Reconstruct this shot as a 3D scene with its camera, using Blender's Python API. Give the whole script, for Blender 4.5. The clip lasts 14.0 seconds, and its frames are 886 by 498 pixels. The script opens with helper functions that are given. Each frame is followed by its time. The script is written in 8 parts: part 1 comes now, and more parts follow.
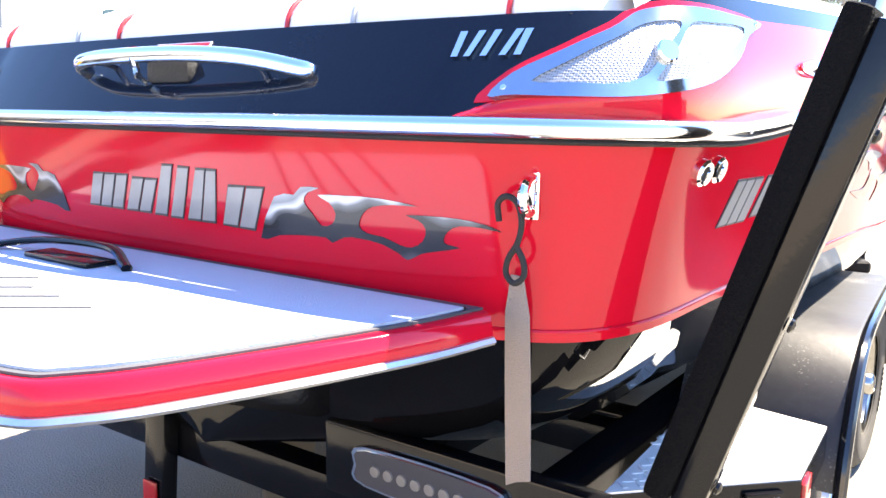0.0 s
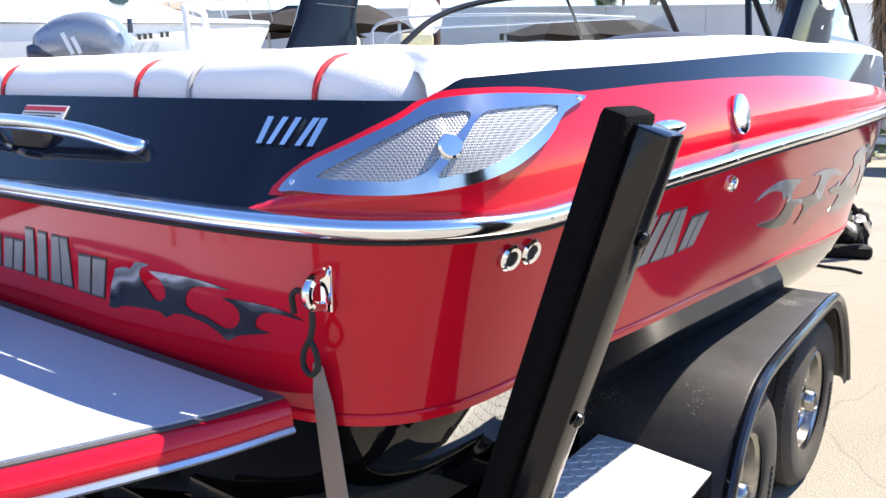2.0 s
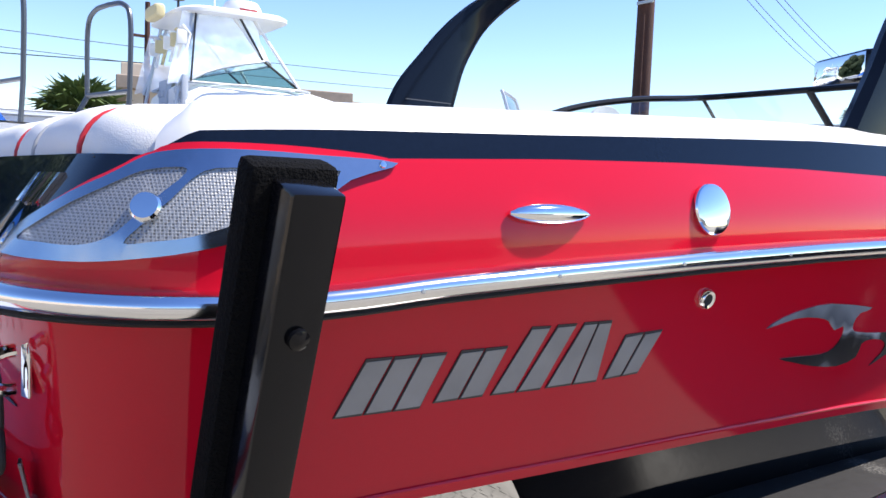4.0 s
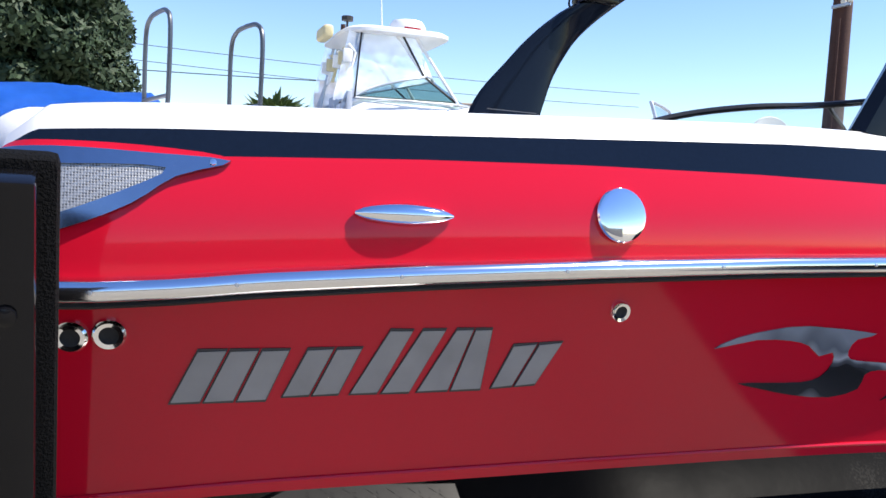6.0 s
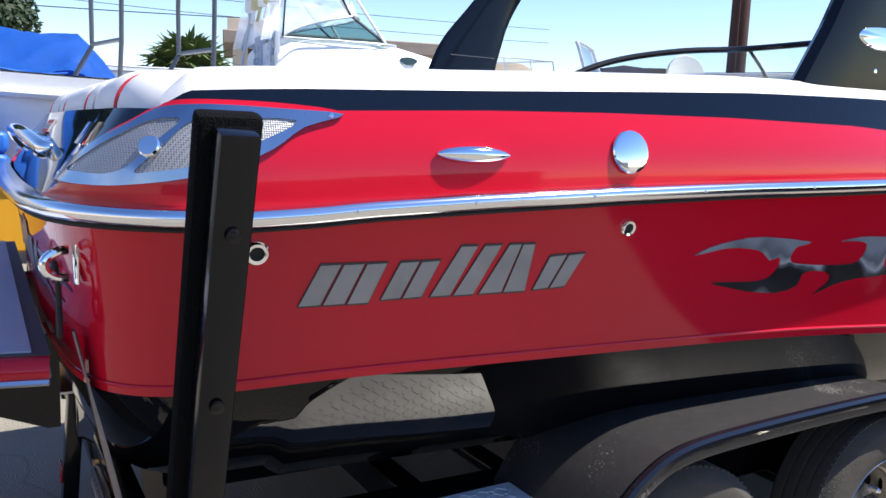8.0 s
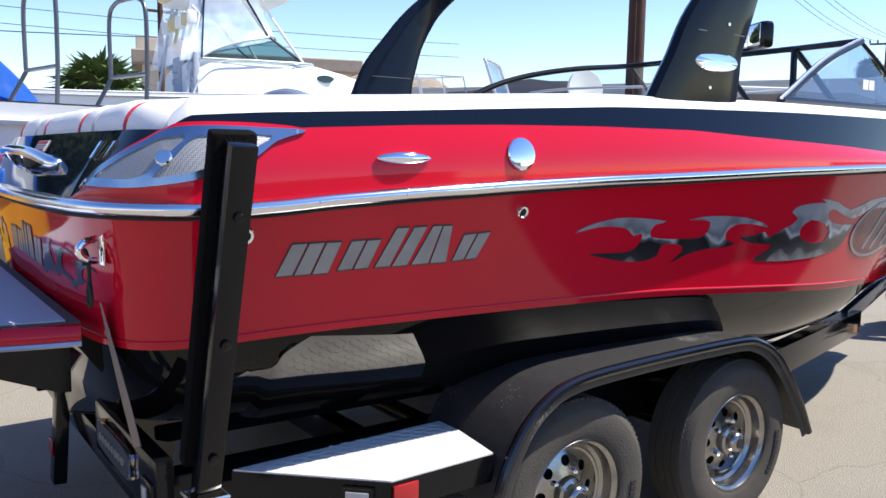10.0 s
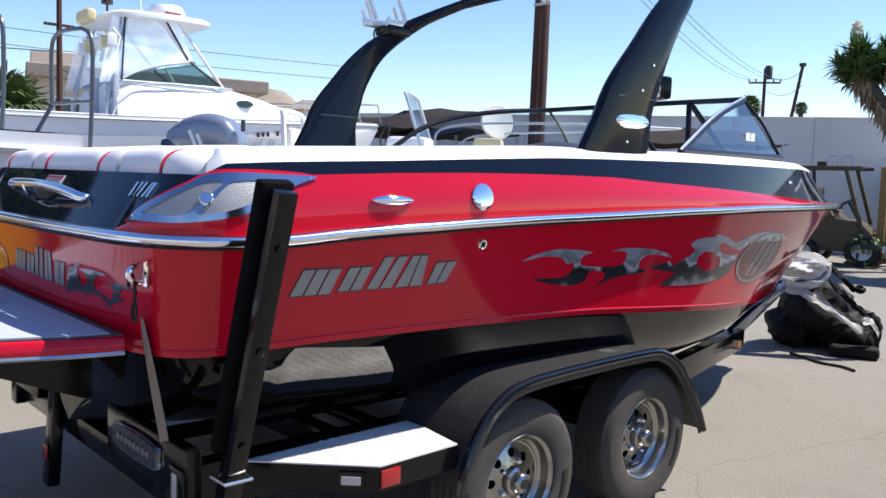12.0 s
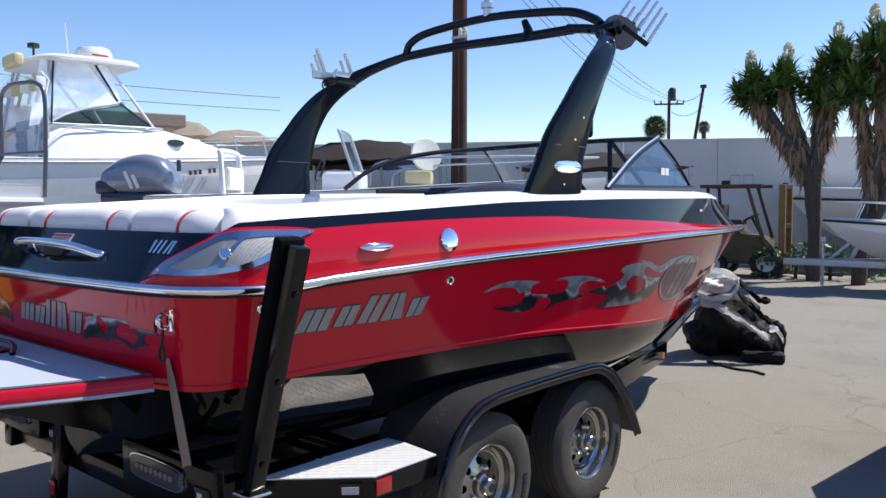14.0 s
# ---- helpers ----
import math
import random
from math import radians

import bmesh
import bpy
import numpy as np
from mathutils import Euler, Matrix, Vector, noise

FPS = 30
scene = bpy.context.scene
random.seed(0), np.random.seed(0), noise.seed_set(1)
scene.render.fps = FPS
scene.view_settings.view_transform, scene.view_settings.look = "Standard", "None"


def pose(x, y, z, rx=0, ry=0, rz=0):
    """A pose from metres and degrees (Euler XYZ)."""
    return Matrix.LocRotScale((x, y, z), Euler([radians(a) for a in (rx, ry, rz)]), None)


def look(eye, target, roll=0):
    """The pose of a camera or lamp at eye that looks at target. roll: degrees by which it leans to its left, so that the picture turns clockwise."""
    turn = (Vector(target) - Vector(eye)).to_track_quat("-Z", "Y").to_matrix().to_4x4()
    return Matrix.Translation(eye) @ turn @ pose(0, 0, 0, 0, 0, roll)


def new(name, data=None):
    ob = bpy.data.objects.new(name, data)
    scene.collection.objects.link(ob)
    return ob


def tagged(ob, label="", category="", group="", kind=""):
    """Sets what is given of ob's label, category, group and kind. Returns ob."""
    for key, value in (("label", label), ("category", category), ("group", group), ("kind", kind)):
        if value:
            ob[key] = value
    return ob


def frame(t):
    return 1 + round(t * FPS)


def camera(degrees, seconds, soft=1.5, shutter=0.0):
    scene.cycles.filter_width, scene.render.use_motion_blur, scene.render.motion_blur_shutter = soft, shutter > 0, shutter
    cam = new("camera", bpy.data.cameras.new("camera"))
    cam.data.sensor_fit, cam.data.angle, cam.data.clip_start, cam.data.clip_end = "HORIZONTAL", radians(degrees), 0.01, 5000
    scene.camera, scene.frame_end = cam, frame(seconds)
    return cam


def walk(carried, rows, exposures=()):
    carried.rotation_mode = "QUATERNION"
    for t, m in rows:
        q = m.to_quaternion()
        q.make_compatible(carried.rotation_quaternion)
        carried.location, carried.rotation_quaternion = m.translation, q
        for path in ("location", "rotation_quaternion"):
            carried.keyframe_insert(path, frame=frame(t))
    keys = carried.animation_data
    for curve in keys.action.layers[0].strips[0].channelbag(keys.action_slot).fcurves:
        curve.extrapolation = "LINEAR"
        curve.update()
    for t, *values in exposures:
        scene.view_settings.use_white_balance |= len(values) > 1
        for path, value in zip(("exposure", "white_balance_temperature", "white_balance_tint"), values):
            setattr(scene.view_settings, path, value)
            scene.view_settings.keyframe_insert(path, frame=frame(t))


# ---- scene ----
cam = camera(56.6, 14.0)
PATH = [
    (0, (1.655, -1.109, 1.382), (0.515, 0.503, 1.064), 0.9),
    (0.5, (1.848, -1.151, 1.49), (0.679, 0.418, 1.078), -0.4),
    (1, (1.965, -1.084, 1.536), (0.76, 0.45, 1.095), -1.3),
    (1.5, (1.967, -0.955, 1.575), (0.765, 0.58, 1.131), -1.7),
    (2, (1.959, -0.839, 1.593), (0.757, 0.709, 1.194), -0.1),
    (2.5, (2.092, -0.685, 1.585), (0.776, 0.792, 1.288), 0.6),
    (3, (2.182, -0.5, 1.585), (0.755, 0.885, 1.371), 1.1),
    (3.2, (2.181, -0.419, 1.573), (0.723, 0.939, 1.399), 1.5),
    (5.3, (2.445, 0.258, 1.51), (0.652, 1.131, 1.364), 3.4),
    (5.5, (2.46, 0.299, 1.519), (0.649, 1.138, 1.386), 3.7),
    (6, (2.522, 0.37, 1.527), (0.687, 1.157, 1.403), 3.1),
    (6.5, (2.62, 0.369, 1.516), (0.79, 1.163, 1.377), 2.1),
    (7, (2.683, 0.247, 1.499), (0.874, 1.087, 1.346), 1.9),
    (7.2, (2.663, 0.166, 1.535), (0.89, 1.065, 1.321), 2.3),
    (9.3, (3.024, -0.26, 1.488), (1.351, 0.811, 1.256), 1.2),
    (9.5, (3.073, -0.294, 1.485), (1.415, 0.802, 1.26), 1.0),
    (10, (3.201, -0.395, 1.504), (1.577, 0.751, 1.279), 0.7),
    (10.5, (3.335, -0.532, 1.522), (1.743, 0.66, 1.313), 0.7),
    (11, (3.372, -0.673, 1.545), (1.823, 0.577, 1.347), 1.2),
    (11.5, (3.393, -0.812, 1.568), (1.889, 0.492, 1.38), 1.7),
    (12, (3.45, -0.912, 1.569), (1.974, 0.427, 1.403), 1.9),
    (12.5, (3.552, -1.054, 1.568), (2.1, 0.315, 1.426), 1.9),
    (13, (3.609, -1.182, 1.577), (2.187, 0.218, 1.453), 1.4),
    (13.5, (3.656, -1.329, 1.616), (2.272, 0.11, 1.499), 0.8),
    (14, (3.648, -1.4, 1.658), (2.305, 0.078, 1.554), 0.0),
]
walk(cam, [(t, look(eye, target, roll)) for t, eye, target, roll in PATH], [(0, 2.75, 7650, 10), (0.5, 2.42, 7600, 10), (1.0, 2.03, 7550, 10), (1.5, 1.8, 7450, 10), (2.0, 1.52, 7250, 10), (2.5, 1.15, 7100, 11), (3.0, 1.02, 6700, 12), (5.5, 0.88, 6800, 10), (7.0, 0.86, 6800, 10), (9.5, 0.85, 6800, 11), (10.5, 0.80, 6780, 11), (11.5, 0.80, 6730, 11), (12.0, 0.64, 6700, 11), (12.5, 0.48, 6690, 11), (13.0, 0.43, 6660, 10), (14.0, 0.36, 6600, 10)])

# ---- world, sun, exposure ----
SUN_DIR = Vector((0.262, 0.505, 0.822)).normalized()
world = bpy.data.worlds.new("sky")
scene.world = world
world.use_nodes = True
wn = world.node_tree.nodes
wl = world.node_tree.links
sky = wn.new("ShaderNodeTexSky")
sky.sky_type = "NISHITA"
sky.sun_disc = False
sky.sun_elevation = math.asin(SUN_DIR.z)
sky.sun_rotation = math.atan2(SUN_DIR.x, SUN_DIR.y)
sky.air_density, sky.dust_density, sky.ozone_density = 1.0, 0.0, 2.2
tone = wn.new("ShaderNodeHueSaturation")
tone.inputs["Hue"].default_value = 0.512
tone.inputs["Saturation"].default_value, tone.inputs["Value"].default_value = 1.2, 1.0
wl.new(sky.outputs[0], tone.inputs["Color"])
wl.new(tone.outputs[0], wn["Background"].inputs["Color"])
wn["Background"].inputs["Strength"].default_value = 0.135
sun = new("sun", bpy.data.lights.new("sun", "SUN"))
sun.data.energy, sun.data.angle, sun.data.color = 5.0, radians(0.53), (1.0, 0.965, 0.91)
sun.matrix_world = look((0, 0, 30), Vector((0, 0, 30)) - SUN_DIR)

# ---- building helpers ----
def thing(name, label, category, group="", kind="", at=(0, 0, 0)):
    ob = new(name)
    ob.empty_display_size = 0.1
    ob.location = at
    return tagged(ob, label, category, group, kind)


def part(name, bm, material, parent=None, label="", smooth=True, sharp=0.6):
    """Links a bmesh, in world coordinates, as one mesh object under its thing."""
    bmesh.ops.recalc_face_normals(bm, faces=bm.faces)
    for f in bm.faces:
        f.smooth = smooth
    if smooth:
        for e in bm.edges:
            if len(e.link_faces) == 2 and e.calc_face_angle(0) > sharp:
                e.smooth = False
    me = bpy.data.meshes.new(name)
    bm.to_mesh(me)
    bm.free()
    for m in material if isinstance(material, (list, tuple)) else [material]:
        me.materials.append(m)
    ob = new(name, me)
    if parent is not None:
        ob.parent = parent
        ob.matrix_parent_inverse = Matrix.Translation(parent.location).inverted() if parent.type == "EMPTY" else parent.matrix_parent_inverse.copy()
        if parent.type == "MESH":
            ob.matrix_parent_inverse = Matrix.Identity(4)
            ob.matrix_basis = Matrix.Identity(4)
    if label:
        ob["label"] = label
    return ob


def box(bm, c, s, m=None, bevel=0.0, seg=2):
    r = bmesh.ops.create_cube(bm, size=1.0)
    vs = r["verts"]
    bmesh.ops.scale(bm, vec=s, verts=vs)
    if bevel:
        es = list({e for v in vs for e in v.link_edges})
        g = bmesh.ops.bevel(bm, geom=es, offset=bevel, segments=seg, affect="EDGES", profile=0.6)
        vs = list({v for f in g["faces"] for v in f.verts} | {v for v in vs if v.is_valid})
    bmesh.ops.translate(bm, vec=c, verts=vs)
    if m is not None:
        bmesh.ops.transform(bm, matrix=m, verts=vs)
    return vs


def ring_frames(pts):
    """Frames along a line that don't twist."""
    pts = [Vector(p) for p in pts]
    tang = [(pts[min(i + 1, len(pts) - 1)] - pts[max(i - 1, 0)]).normalized() for i in range(len(pts))]
    ref = Vector((0, 0, 1)) if abs(tang[0].z) < 0.9 else Vector((1, 0, 0))
    a = tang[0].cross(ref).normalized()
    out = []
    for p, t in zip(pts, tang):
        a = (a - t * a.dot(t)).normalized()
        out.append((p, a, t.cross(a).normalized()))
    return out


def tube(bm, pts, r, seg=10, caps=True, flat=1.0):
    """A round bar along a line; r may be a list."""
    rows = []
    for i, (p, a, b) in enumerate(ring_frames(pts)):
        ri = r[i] if isinstance(r, (list, tuple)) else r
        rows.append([bm.verts.new(p + a * ri * math.cos(k * math.tau / seg) + b * ri * flat * math.sin(k * math.tau / seg)) for k in range(seg)])
    skin(bm, rows, True)
    if caps:
        bm.faces.new(rows[0][::-1])
        bm.faces.new(rows[-1])
    return rows


def skin(bm, rows, closed=False, mat=0):
    for r0, r1 in zip(rows, rows[1:]):
        n = len(r0)
        for k in range(n if closed else n - 1):
            q = (r0[k], r0[(k + 1) % n], r1[(k + 1) % n], r1[k])
            if len({id(v) for v in q}) == 4:
                f = bm.faces.new(q)
                f.material_index = mat


def bend(pts, n=8):
    """A smooth line through points."""
    P = [Vector(p) for p in pts]
    P = [2 * P[0] - P[1]] + P + [2 * P[-1] - P[-2]]
    out = []
    for i in range(1, len(P) - 2):
        for k in range(n):
            t = k / n
            out.append(0.5 * ((2 * P[i]) + (P[i + 1] - P[i - 1]) * t + (2 * P[i - 1] - 5 * P[i] + 4 * P[i + 1] - P[i + 2]) * t * t + (3 * P[i] - P[i - 1] - 3 * P[i + 1] + P[i + 2]) * t ** 3))
    return out + [P[-2]]


def lathe(bm, profile, m=None, seg=24, caps=True):
    """Turns (radius, height) pairs round z."""
    rows = []
    for r, z in profile:
        rows.append([bm.verts.new(Vector((r * math.cos(k * math.tau / seg), r * math.sin(k * math.tau / seg), z))) for k in range(seg)])
    skin(bm, rows, True)
    for row, r in ((rows[0], profile[0][0]), (rows[-1], profile[-1][0])):
        if caps and r > 1e-6:
            bm.faces.new(row)
    vs = [v for row in rows for v in row]
    if m is not None:
        bmesh.ops.transform(bm, matrix=m, verts=vs)
    bmesh.ops.remove_doubles(bm, verts=vs, dist=1e-5)


def slab(bm, outline, thick, m=None):
    """A plate: an outline in x, y, thickened along z."""
    lo = [bm.verts.new((x, y, 0)) for x, y in outline]
    hi = [bm.verts.new((x, y, thick)) for x, y in outline]
    bm.faces.new(lo[::-1])
    bm.faces.new(hi)
    skin(bm, [lo + lo[:1], hi + hi[:1]])
    if m is not None:
        bmesh.ops.transform(bm, matrix=m, verts=lo + hi)


def bar(bm, a, b, w, h, up=(0, 0, 1), bevel=0.0):
    """A square bar from a to b, w wide and h high."""
    a, b = Vector(a), Vector(b)
    t = (b - a).normalized()
    s = t.cross(Vector(up)).normalized()
    u = s.cross(t)
    m = Matrix((s, t, u)).transposed().to_4x4()
    m.translation = (a + b) / 2
    box(bm, (0, 0, 0), (w, (b - a).length, h), m, bevel)

# ---- materials ----
def mat(name, color, rough=0.5, metal=0.0, coat=0.0, bump=0.0, scale=40.0, vary=0.06, stain=0.0, stain_scale=3.0, rough_vary=0.1, object_random=0.0, spec=0.5):
    """A surface with fine grain, broad stains and a little relief."""
    m = bpy.data.materials.new(name)
    m.use_nodes = True
    n, l = m.node_tree.nodes, m.node_tree.links
    b = n["Principled BSDF"]
    b.inputs["Roughness"].default_value = rough
    b.inputs["Metallic"].default_value = metal
    b.inputs["Coat Weight"].default_value = coat
    b.inputs["Specular IOR Level"].default_value = spec
    b.inputs["Coat Roughness"].default_value = 0.03
    tc = n.new("ShaderNodeTexCoord")
    fine = n.new("ShaderNodeTexNoise")
    fine.inputs["Scale"].default_value = scale
    fine.inputs["Detail"].default_value = 6
    l.new(tc.outputs["Object"], fine.inputs["Vector"])
    broad = n.new("ShaderNodeTexNoise")
    broad.inputs["Scale"].default_value = stain_scale
    broad.inputs["Detail"].default_value = 5
    broad.inputs["Roughness"].default_value = 0.6
    l.new(tc.outputs["Object"], broad.inputs["Vector"])
    mix = n.new("ShaderNodeMix")
    mix.data_type = "RGBA"
    c = Vector(color[:3])
    mix.inputs["A"].default_value = (*(c * (1 - vary)), 1)
    mix.inputs["B"].default_value = (*(c * (1 + vary)), 1)
    l.new(fine.outputs["Fac"], mix.inputs["Factor"])
    ramp = n.new("ShaderNodeMapRange")
    ramp.inputs["From Min"].default_value, ramp.inputs["From Max"].default_value = 0.5, 0.75
    ramp.inputs["To Min"].default_value, ramp.inputs["To Max"].default_value = 0.0, stain
    l.new(broad.outputs["Fac"], ramp.inputs["Value"])
    dark = n.new("ShaderNodeMix")
    dark.data_type = "RGBA"
    dark.inputs["B"].default_value = (*(c * 0.35), 1)
    l.new(ramp.outputs[0], dark.inputs["Factor"])
    l.new(mix.outputs["Result"], dark.inputs["A"])
    out = dark.outputs["Result"]
    if object_random:
        info = n.new("ShaderNodeObjectInfo")
        hsv = n.new("ShaderNodeHueSaturation")
        rr = n.new("ShaderNodeMapRange")
        rr.inputs["To Min"].default_value, rr.inputs["To Max"].default_value = 1 - object_random, 1 + object_random
        l.new(info.outputs["Random"], rr.inputs["Value"])
        l.new(rr.outputs[0], hsv.inputs["Value"])
        l.new(out, hsv.inputs["Color"])
        out = hsv.outputs["Color"]
    l.new(out, b.inputs["Base Color"])
    rv = n.new("ShaderNodeMapRange")
    rv.inputs["To Min"].default_value, rv.inputs["To Max"].default_value = max(rough - rough_vary * 0.5, 0.01), min(rough + rough_vary * 0.5, 1)
    l.new(broad.outputs["Fac"], rv.inputs["Value"])
    l.new(rv.outputs[0], b.inputs["Roughness"])
    if bump:
        bp = n.new("ShaderNodeBump")
        bp.inputs["Strength"].default_value = bump
        bp.inputs["Distance"].default_value = 0.01
        l.new(fine.outputs["Fac"], bp.inputs["Height"])
        l.new(bp.outputs[0], b.inputs["Normal"])
    return m


def glass(name, tint=(0.9, 0.95, 0.97), alpha=0.25, rough=0.02):
    m = bpy.data.materials.new(name)
    m.use_nodes = True
    n, l = m.node_tree.nodes, m.node_tree.links
    n.remove(n["Principled BSDF"])
    tr = n.new("ShaderNodeBsdfTransparent")
    tr.inputs["Color"].default_value = (*tint, 1)
    gl = n.new("ShaderNodeBsdfGlossy")
    gl.inputs["Roughness"].default_value = rough
    lw = n.new("ShaderNodeLayerWeight")
    lw.inputs["Blend"].default_value = 0.5
    pw = n.new("ShaderNodeMath")
    pw.operation = "POWER"
    pw.inputs[1].default_value = 3.0
    l.new(lw.outputs["Facing"], pw.inputs[0])
    fr = n.new("ShaderNodeMath")
    fr.operation = "MULTIPLY_ADD"
    fr.inputs[1].default_value, fr.inputs[2].default_value = 0.75, 0.07
    l.new(pw.outputs[0], fr.inputs[0])
    mx = n.new("ShaderNodeMixShader")
    l.new(fr.outputs[0], mx.inputs[0])
    l.new(tr.outputs[0], mx.inputs[1])
    l.new(gl.outputs[0], mx.inputs[2])
    l.new(mx.outputs[0], n["Material Output"].inputs["Surface"])
    return m


def asphalt():
    """Sun-bleached asphalt: grit, dusty drifts, dark patches and fine cracks."""
    m = mat("weathered_asphalt", (0.262, 0.243, 0.205), 0.92, bump=1.0, scale=120, vary=0.5, stain=0.30, stain_scale=0.7, spec=0.2)
    n, l = m.node_tree.nodes, m.node_tree.links
    b = n["Principled BSDF"]
    src = b.inputs["Base Color"].links[0].from_socket
    tc = n.new("ShaderNodeTexCoord")
    warp = n.new("ShaderNodeTexNoise")
    warp.inputs["Scale"].default_value = 1.6
    l.new(tc.outputs["Object"], warp.inputs["Vector"])
    off = n.new("ShaderNodeMix")
    off.data_type = "VECTOR"
    off.inputs["Factor"].default_value = 0.35
    l.new(tc.outputs["Object"], off.inputs["A"])
    l.new(warp.outputs["Color"], off.inputs["B"])
    cr = n.new("ShaderNodeTexVoronoi")
    cr.feature = "DISTANCE_TO_EDGE"
    cr.inputs["Scale"].default_value = 0.8
    l.new(off.outputs["Result"], cr.inputs["Vector"])
    r = n.new("ShaderNodeMapRange")
    r.inputs["From Min"].default_value, r.inputs["From Max"].default_value = 0.0, 0.006
    r.inputs["To Min"].default_value, r.inputs["To Max"].default_value = 0.28, 0.0
    l.new(cr.outputs["Distance"], r.inputs["Value"])
    mx = n.new("ShaderNodeMix")
    mx.data_type = "RGBA"
    mx.inputs["B"].default_value = (0.07, 0.065, 0.06, 1)
    l.new(r.outputs[0], mx.inputs["Factor"])
    l.new(src, mx.inputs["A"])
    grit = n.new("ShaderNodeTexVoronoi")
    grit.inputs["Scale"].default_value = 55
    l.new(tc.outputs["Object"], grit.inputs["Vector"])
    gr = n.new("ShaderNodeMapRange")
    gr.inputs["From Min"].default_value, gr.inputs["From Max"].default_value = 0.05, 0.22
    gr.inputs["To Min"].default_value, gr.inputs["To Max"].default_value = 0.35, 0.0
    l.new(grit.outputs["Distance"], gr.inputs["Value"])
    dust = n.new("ShaderNodeMix")
    dust.data_type = "RGBA"
    dust.inputs["B"].default_value = (0.42, 0.39, 0.34, 1)
    l.new(gr.outputs[0], dust.inputs["Factor"])
    l.new(mx.outputs["Result"], dust.inputs["A"])
    l.new(dust.outputs["Result"], b.inputs["Base Color"])
    return m


M_RED = mat("red_gelcoat", (0.50, 0.006, 0.021), 0.07, coat=0.0, vary=0.03, scale=300, rough_vary=0.03, spec=0.36)
M_BLACK = mat("black_gelcoat", (0.005, 0.009, 0.019), 0.05, coat=0.0, vary=0.2, scale=120, rough_vary=0.03, spec=0.16)
M_BOTTOM = mat("black_bottom_gelcoat", (0.003, 0.003, 0.0035), 0.03, coat=0.0, vary=0.2, scale=60, rough_vary=0.02, spec=0.21)
M_WHITE = mat("white_gelcoat", (0.80, 0.79, 0.76), 0.35, coat=0.3, vary=0.02, scale=90, stain=0.05)
M_VINYL = mat("white_vinyl", (0.78, 0.77, 0.75), 0.48, bump=0.15, scale=420, vary=0.03, stain=0.08)
M_PIPING = mat("red_piping", (0.55, 0.02, 0.03), 0.5)
M_CHROME = mat("polished_steel", (0.86, 0.87, 0.88), 0.07, metal=1.0, vary=0.02, rough_vary=0.05)
M_RAIL = mat("rub_rail_steel", (0.80, 0.81, 0.83), 0.13, metal=1.0, vary=0.03, rough_vary=0.06)
M_ALU = mat("brushed_aluminium", (0.62, 0.63, 0.65), 0.32, metal=1.0, vary=0.08, scale=200)
M_RUBBER = mat("black_rubber", (0.012, 0.012, 0.012), 0.75, bump=0.2, scale=150, vary=0.2)
M_TYRE = mat("tyre_rubber", (0.055, 0.049, 0.041), 0.85, bump=0.25, scale=160, vary=0.25, stain=0.4, stain_scale=9)
M_TRAILER = mat("black_trailer_paint", (0.004, 0.004, 0.005), 0.13, coat=0.0, vary=0.25, scale=70, stain=0.2, bump=0.03, spec=0.28)
M_FENDER = mat("dusty_black_fender", (0.026, 0.025, 0.026), 0.42, vary=0.3, scale=45, stain=0.3, stain_scale=6, bump=0.04, rough_vary=0.2, spec=0.4)


def scuff(m):
    """Fine pale scratches and chips where the paint has worn through."""
    n, l = m.node_tree.nodes, m.node_tree.links
    b = n["Principled BSDF"]
    src = b.inputs["Base Color"].links[0].from_socket
    tc = n.new("ShaderNodeTexCoord")
    chips = n.new("ShaderNodeTexNoise")
    chips.inputs["Scale"].default_value, chips.inputs["Detail"].default_value = 130.0, 5.0
    zone = n.new("ShaderNodeTexNoise")
    zone.inputs["Scale"].default_value, zone.inputs["Detail"].default_value = 7.0, 2.0
    add = n.new("ShaderNodeMath")
    add.operation = "MULTIPLY"
    for tex in (chips, zone):
        l.new(tc.outputs["Object"], tex.inputs["Vector"])
    l.new(chips.outputs[0], add.inputs[0])
    l.new(zone.outputs[0], add.inputs[1])
    r = n.new("ShaderNodeMapRange")
    r.inputs["From Min"].default_value, r.inputs["From Max"].default_value = 0.36, 0.43
    r.inputs["To Min"].default_value, r.inputs["To Max"].default_value = 0.0, 0.5
    l.new(add.outputs[0], r.inputs["Value"])
    mx = n.new("ShaderNodeMix")
    mx.data_type = "RGBA"
    mx.inputs["B"].default_value = (0.24, 0.23, 0.21, 1)
    l.new(r.outputs[0], mx.inputs["Factor"])
    l.new(src, mx.inputs["A"])
    l.new(mx.outputs["Result"], b.inputs["Base Color"])


scuff(M_FENDER)
M_CARPET = mat("black_carpet", (0.005, 0.005, 0.0055), 0.95, bump=0.9, scale=260, vary=0.5, spec=0.1)
M_STEP = mat("worn_tread_plate", (0.82, 0.81, 0.79), 0.42, metal=0.3, vary=0.05, stain=0.15, stain_scale=12)
M_ASPHALT = asphalt()
M_WALL = mat("white_painted_block", (0.62, 0.61, 0.60), 0.85, bump=0.1, scale=12, vary=0.05, stain=0.15, stain_scale=0.6)
M_POLE = mat("creosote_wood", (0.065, 0.026, 0.018), 0.85, bump=0.6, scale=25, vary=0.4, stain=0.4, stain_scale=2)
M_TOWER = mat("black_powder_coat", (0.006, 0.009, 0.016), 0.10, coat=0.0, vary=0.2, scale=80, spec=0.17)
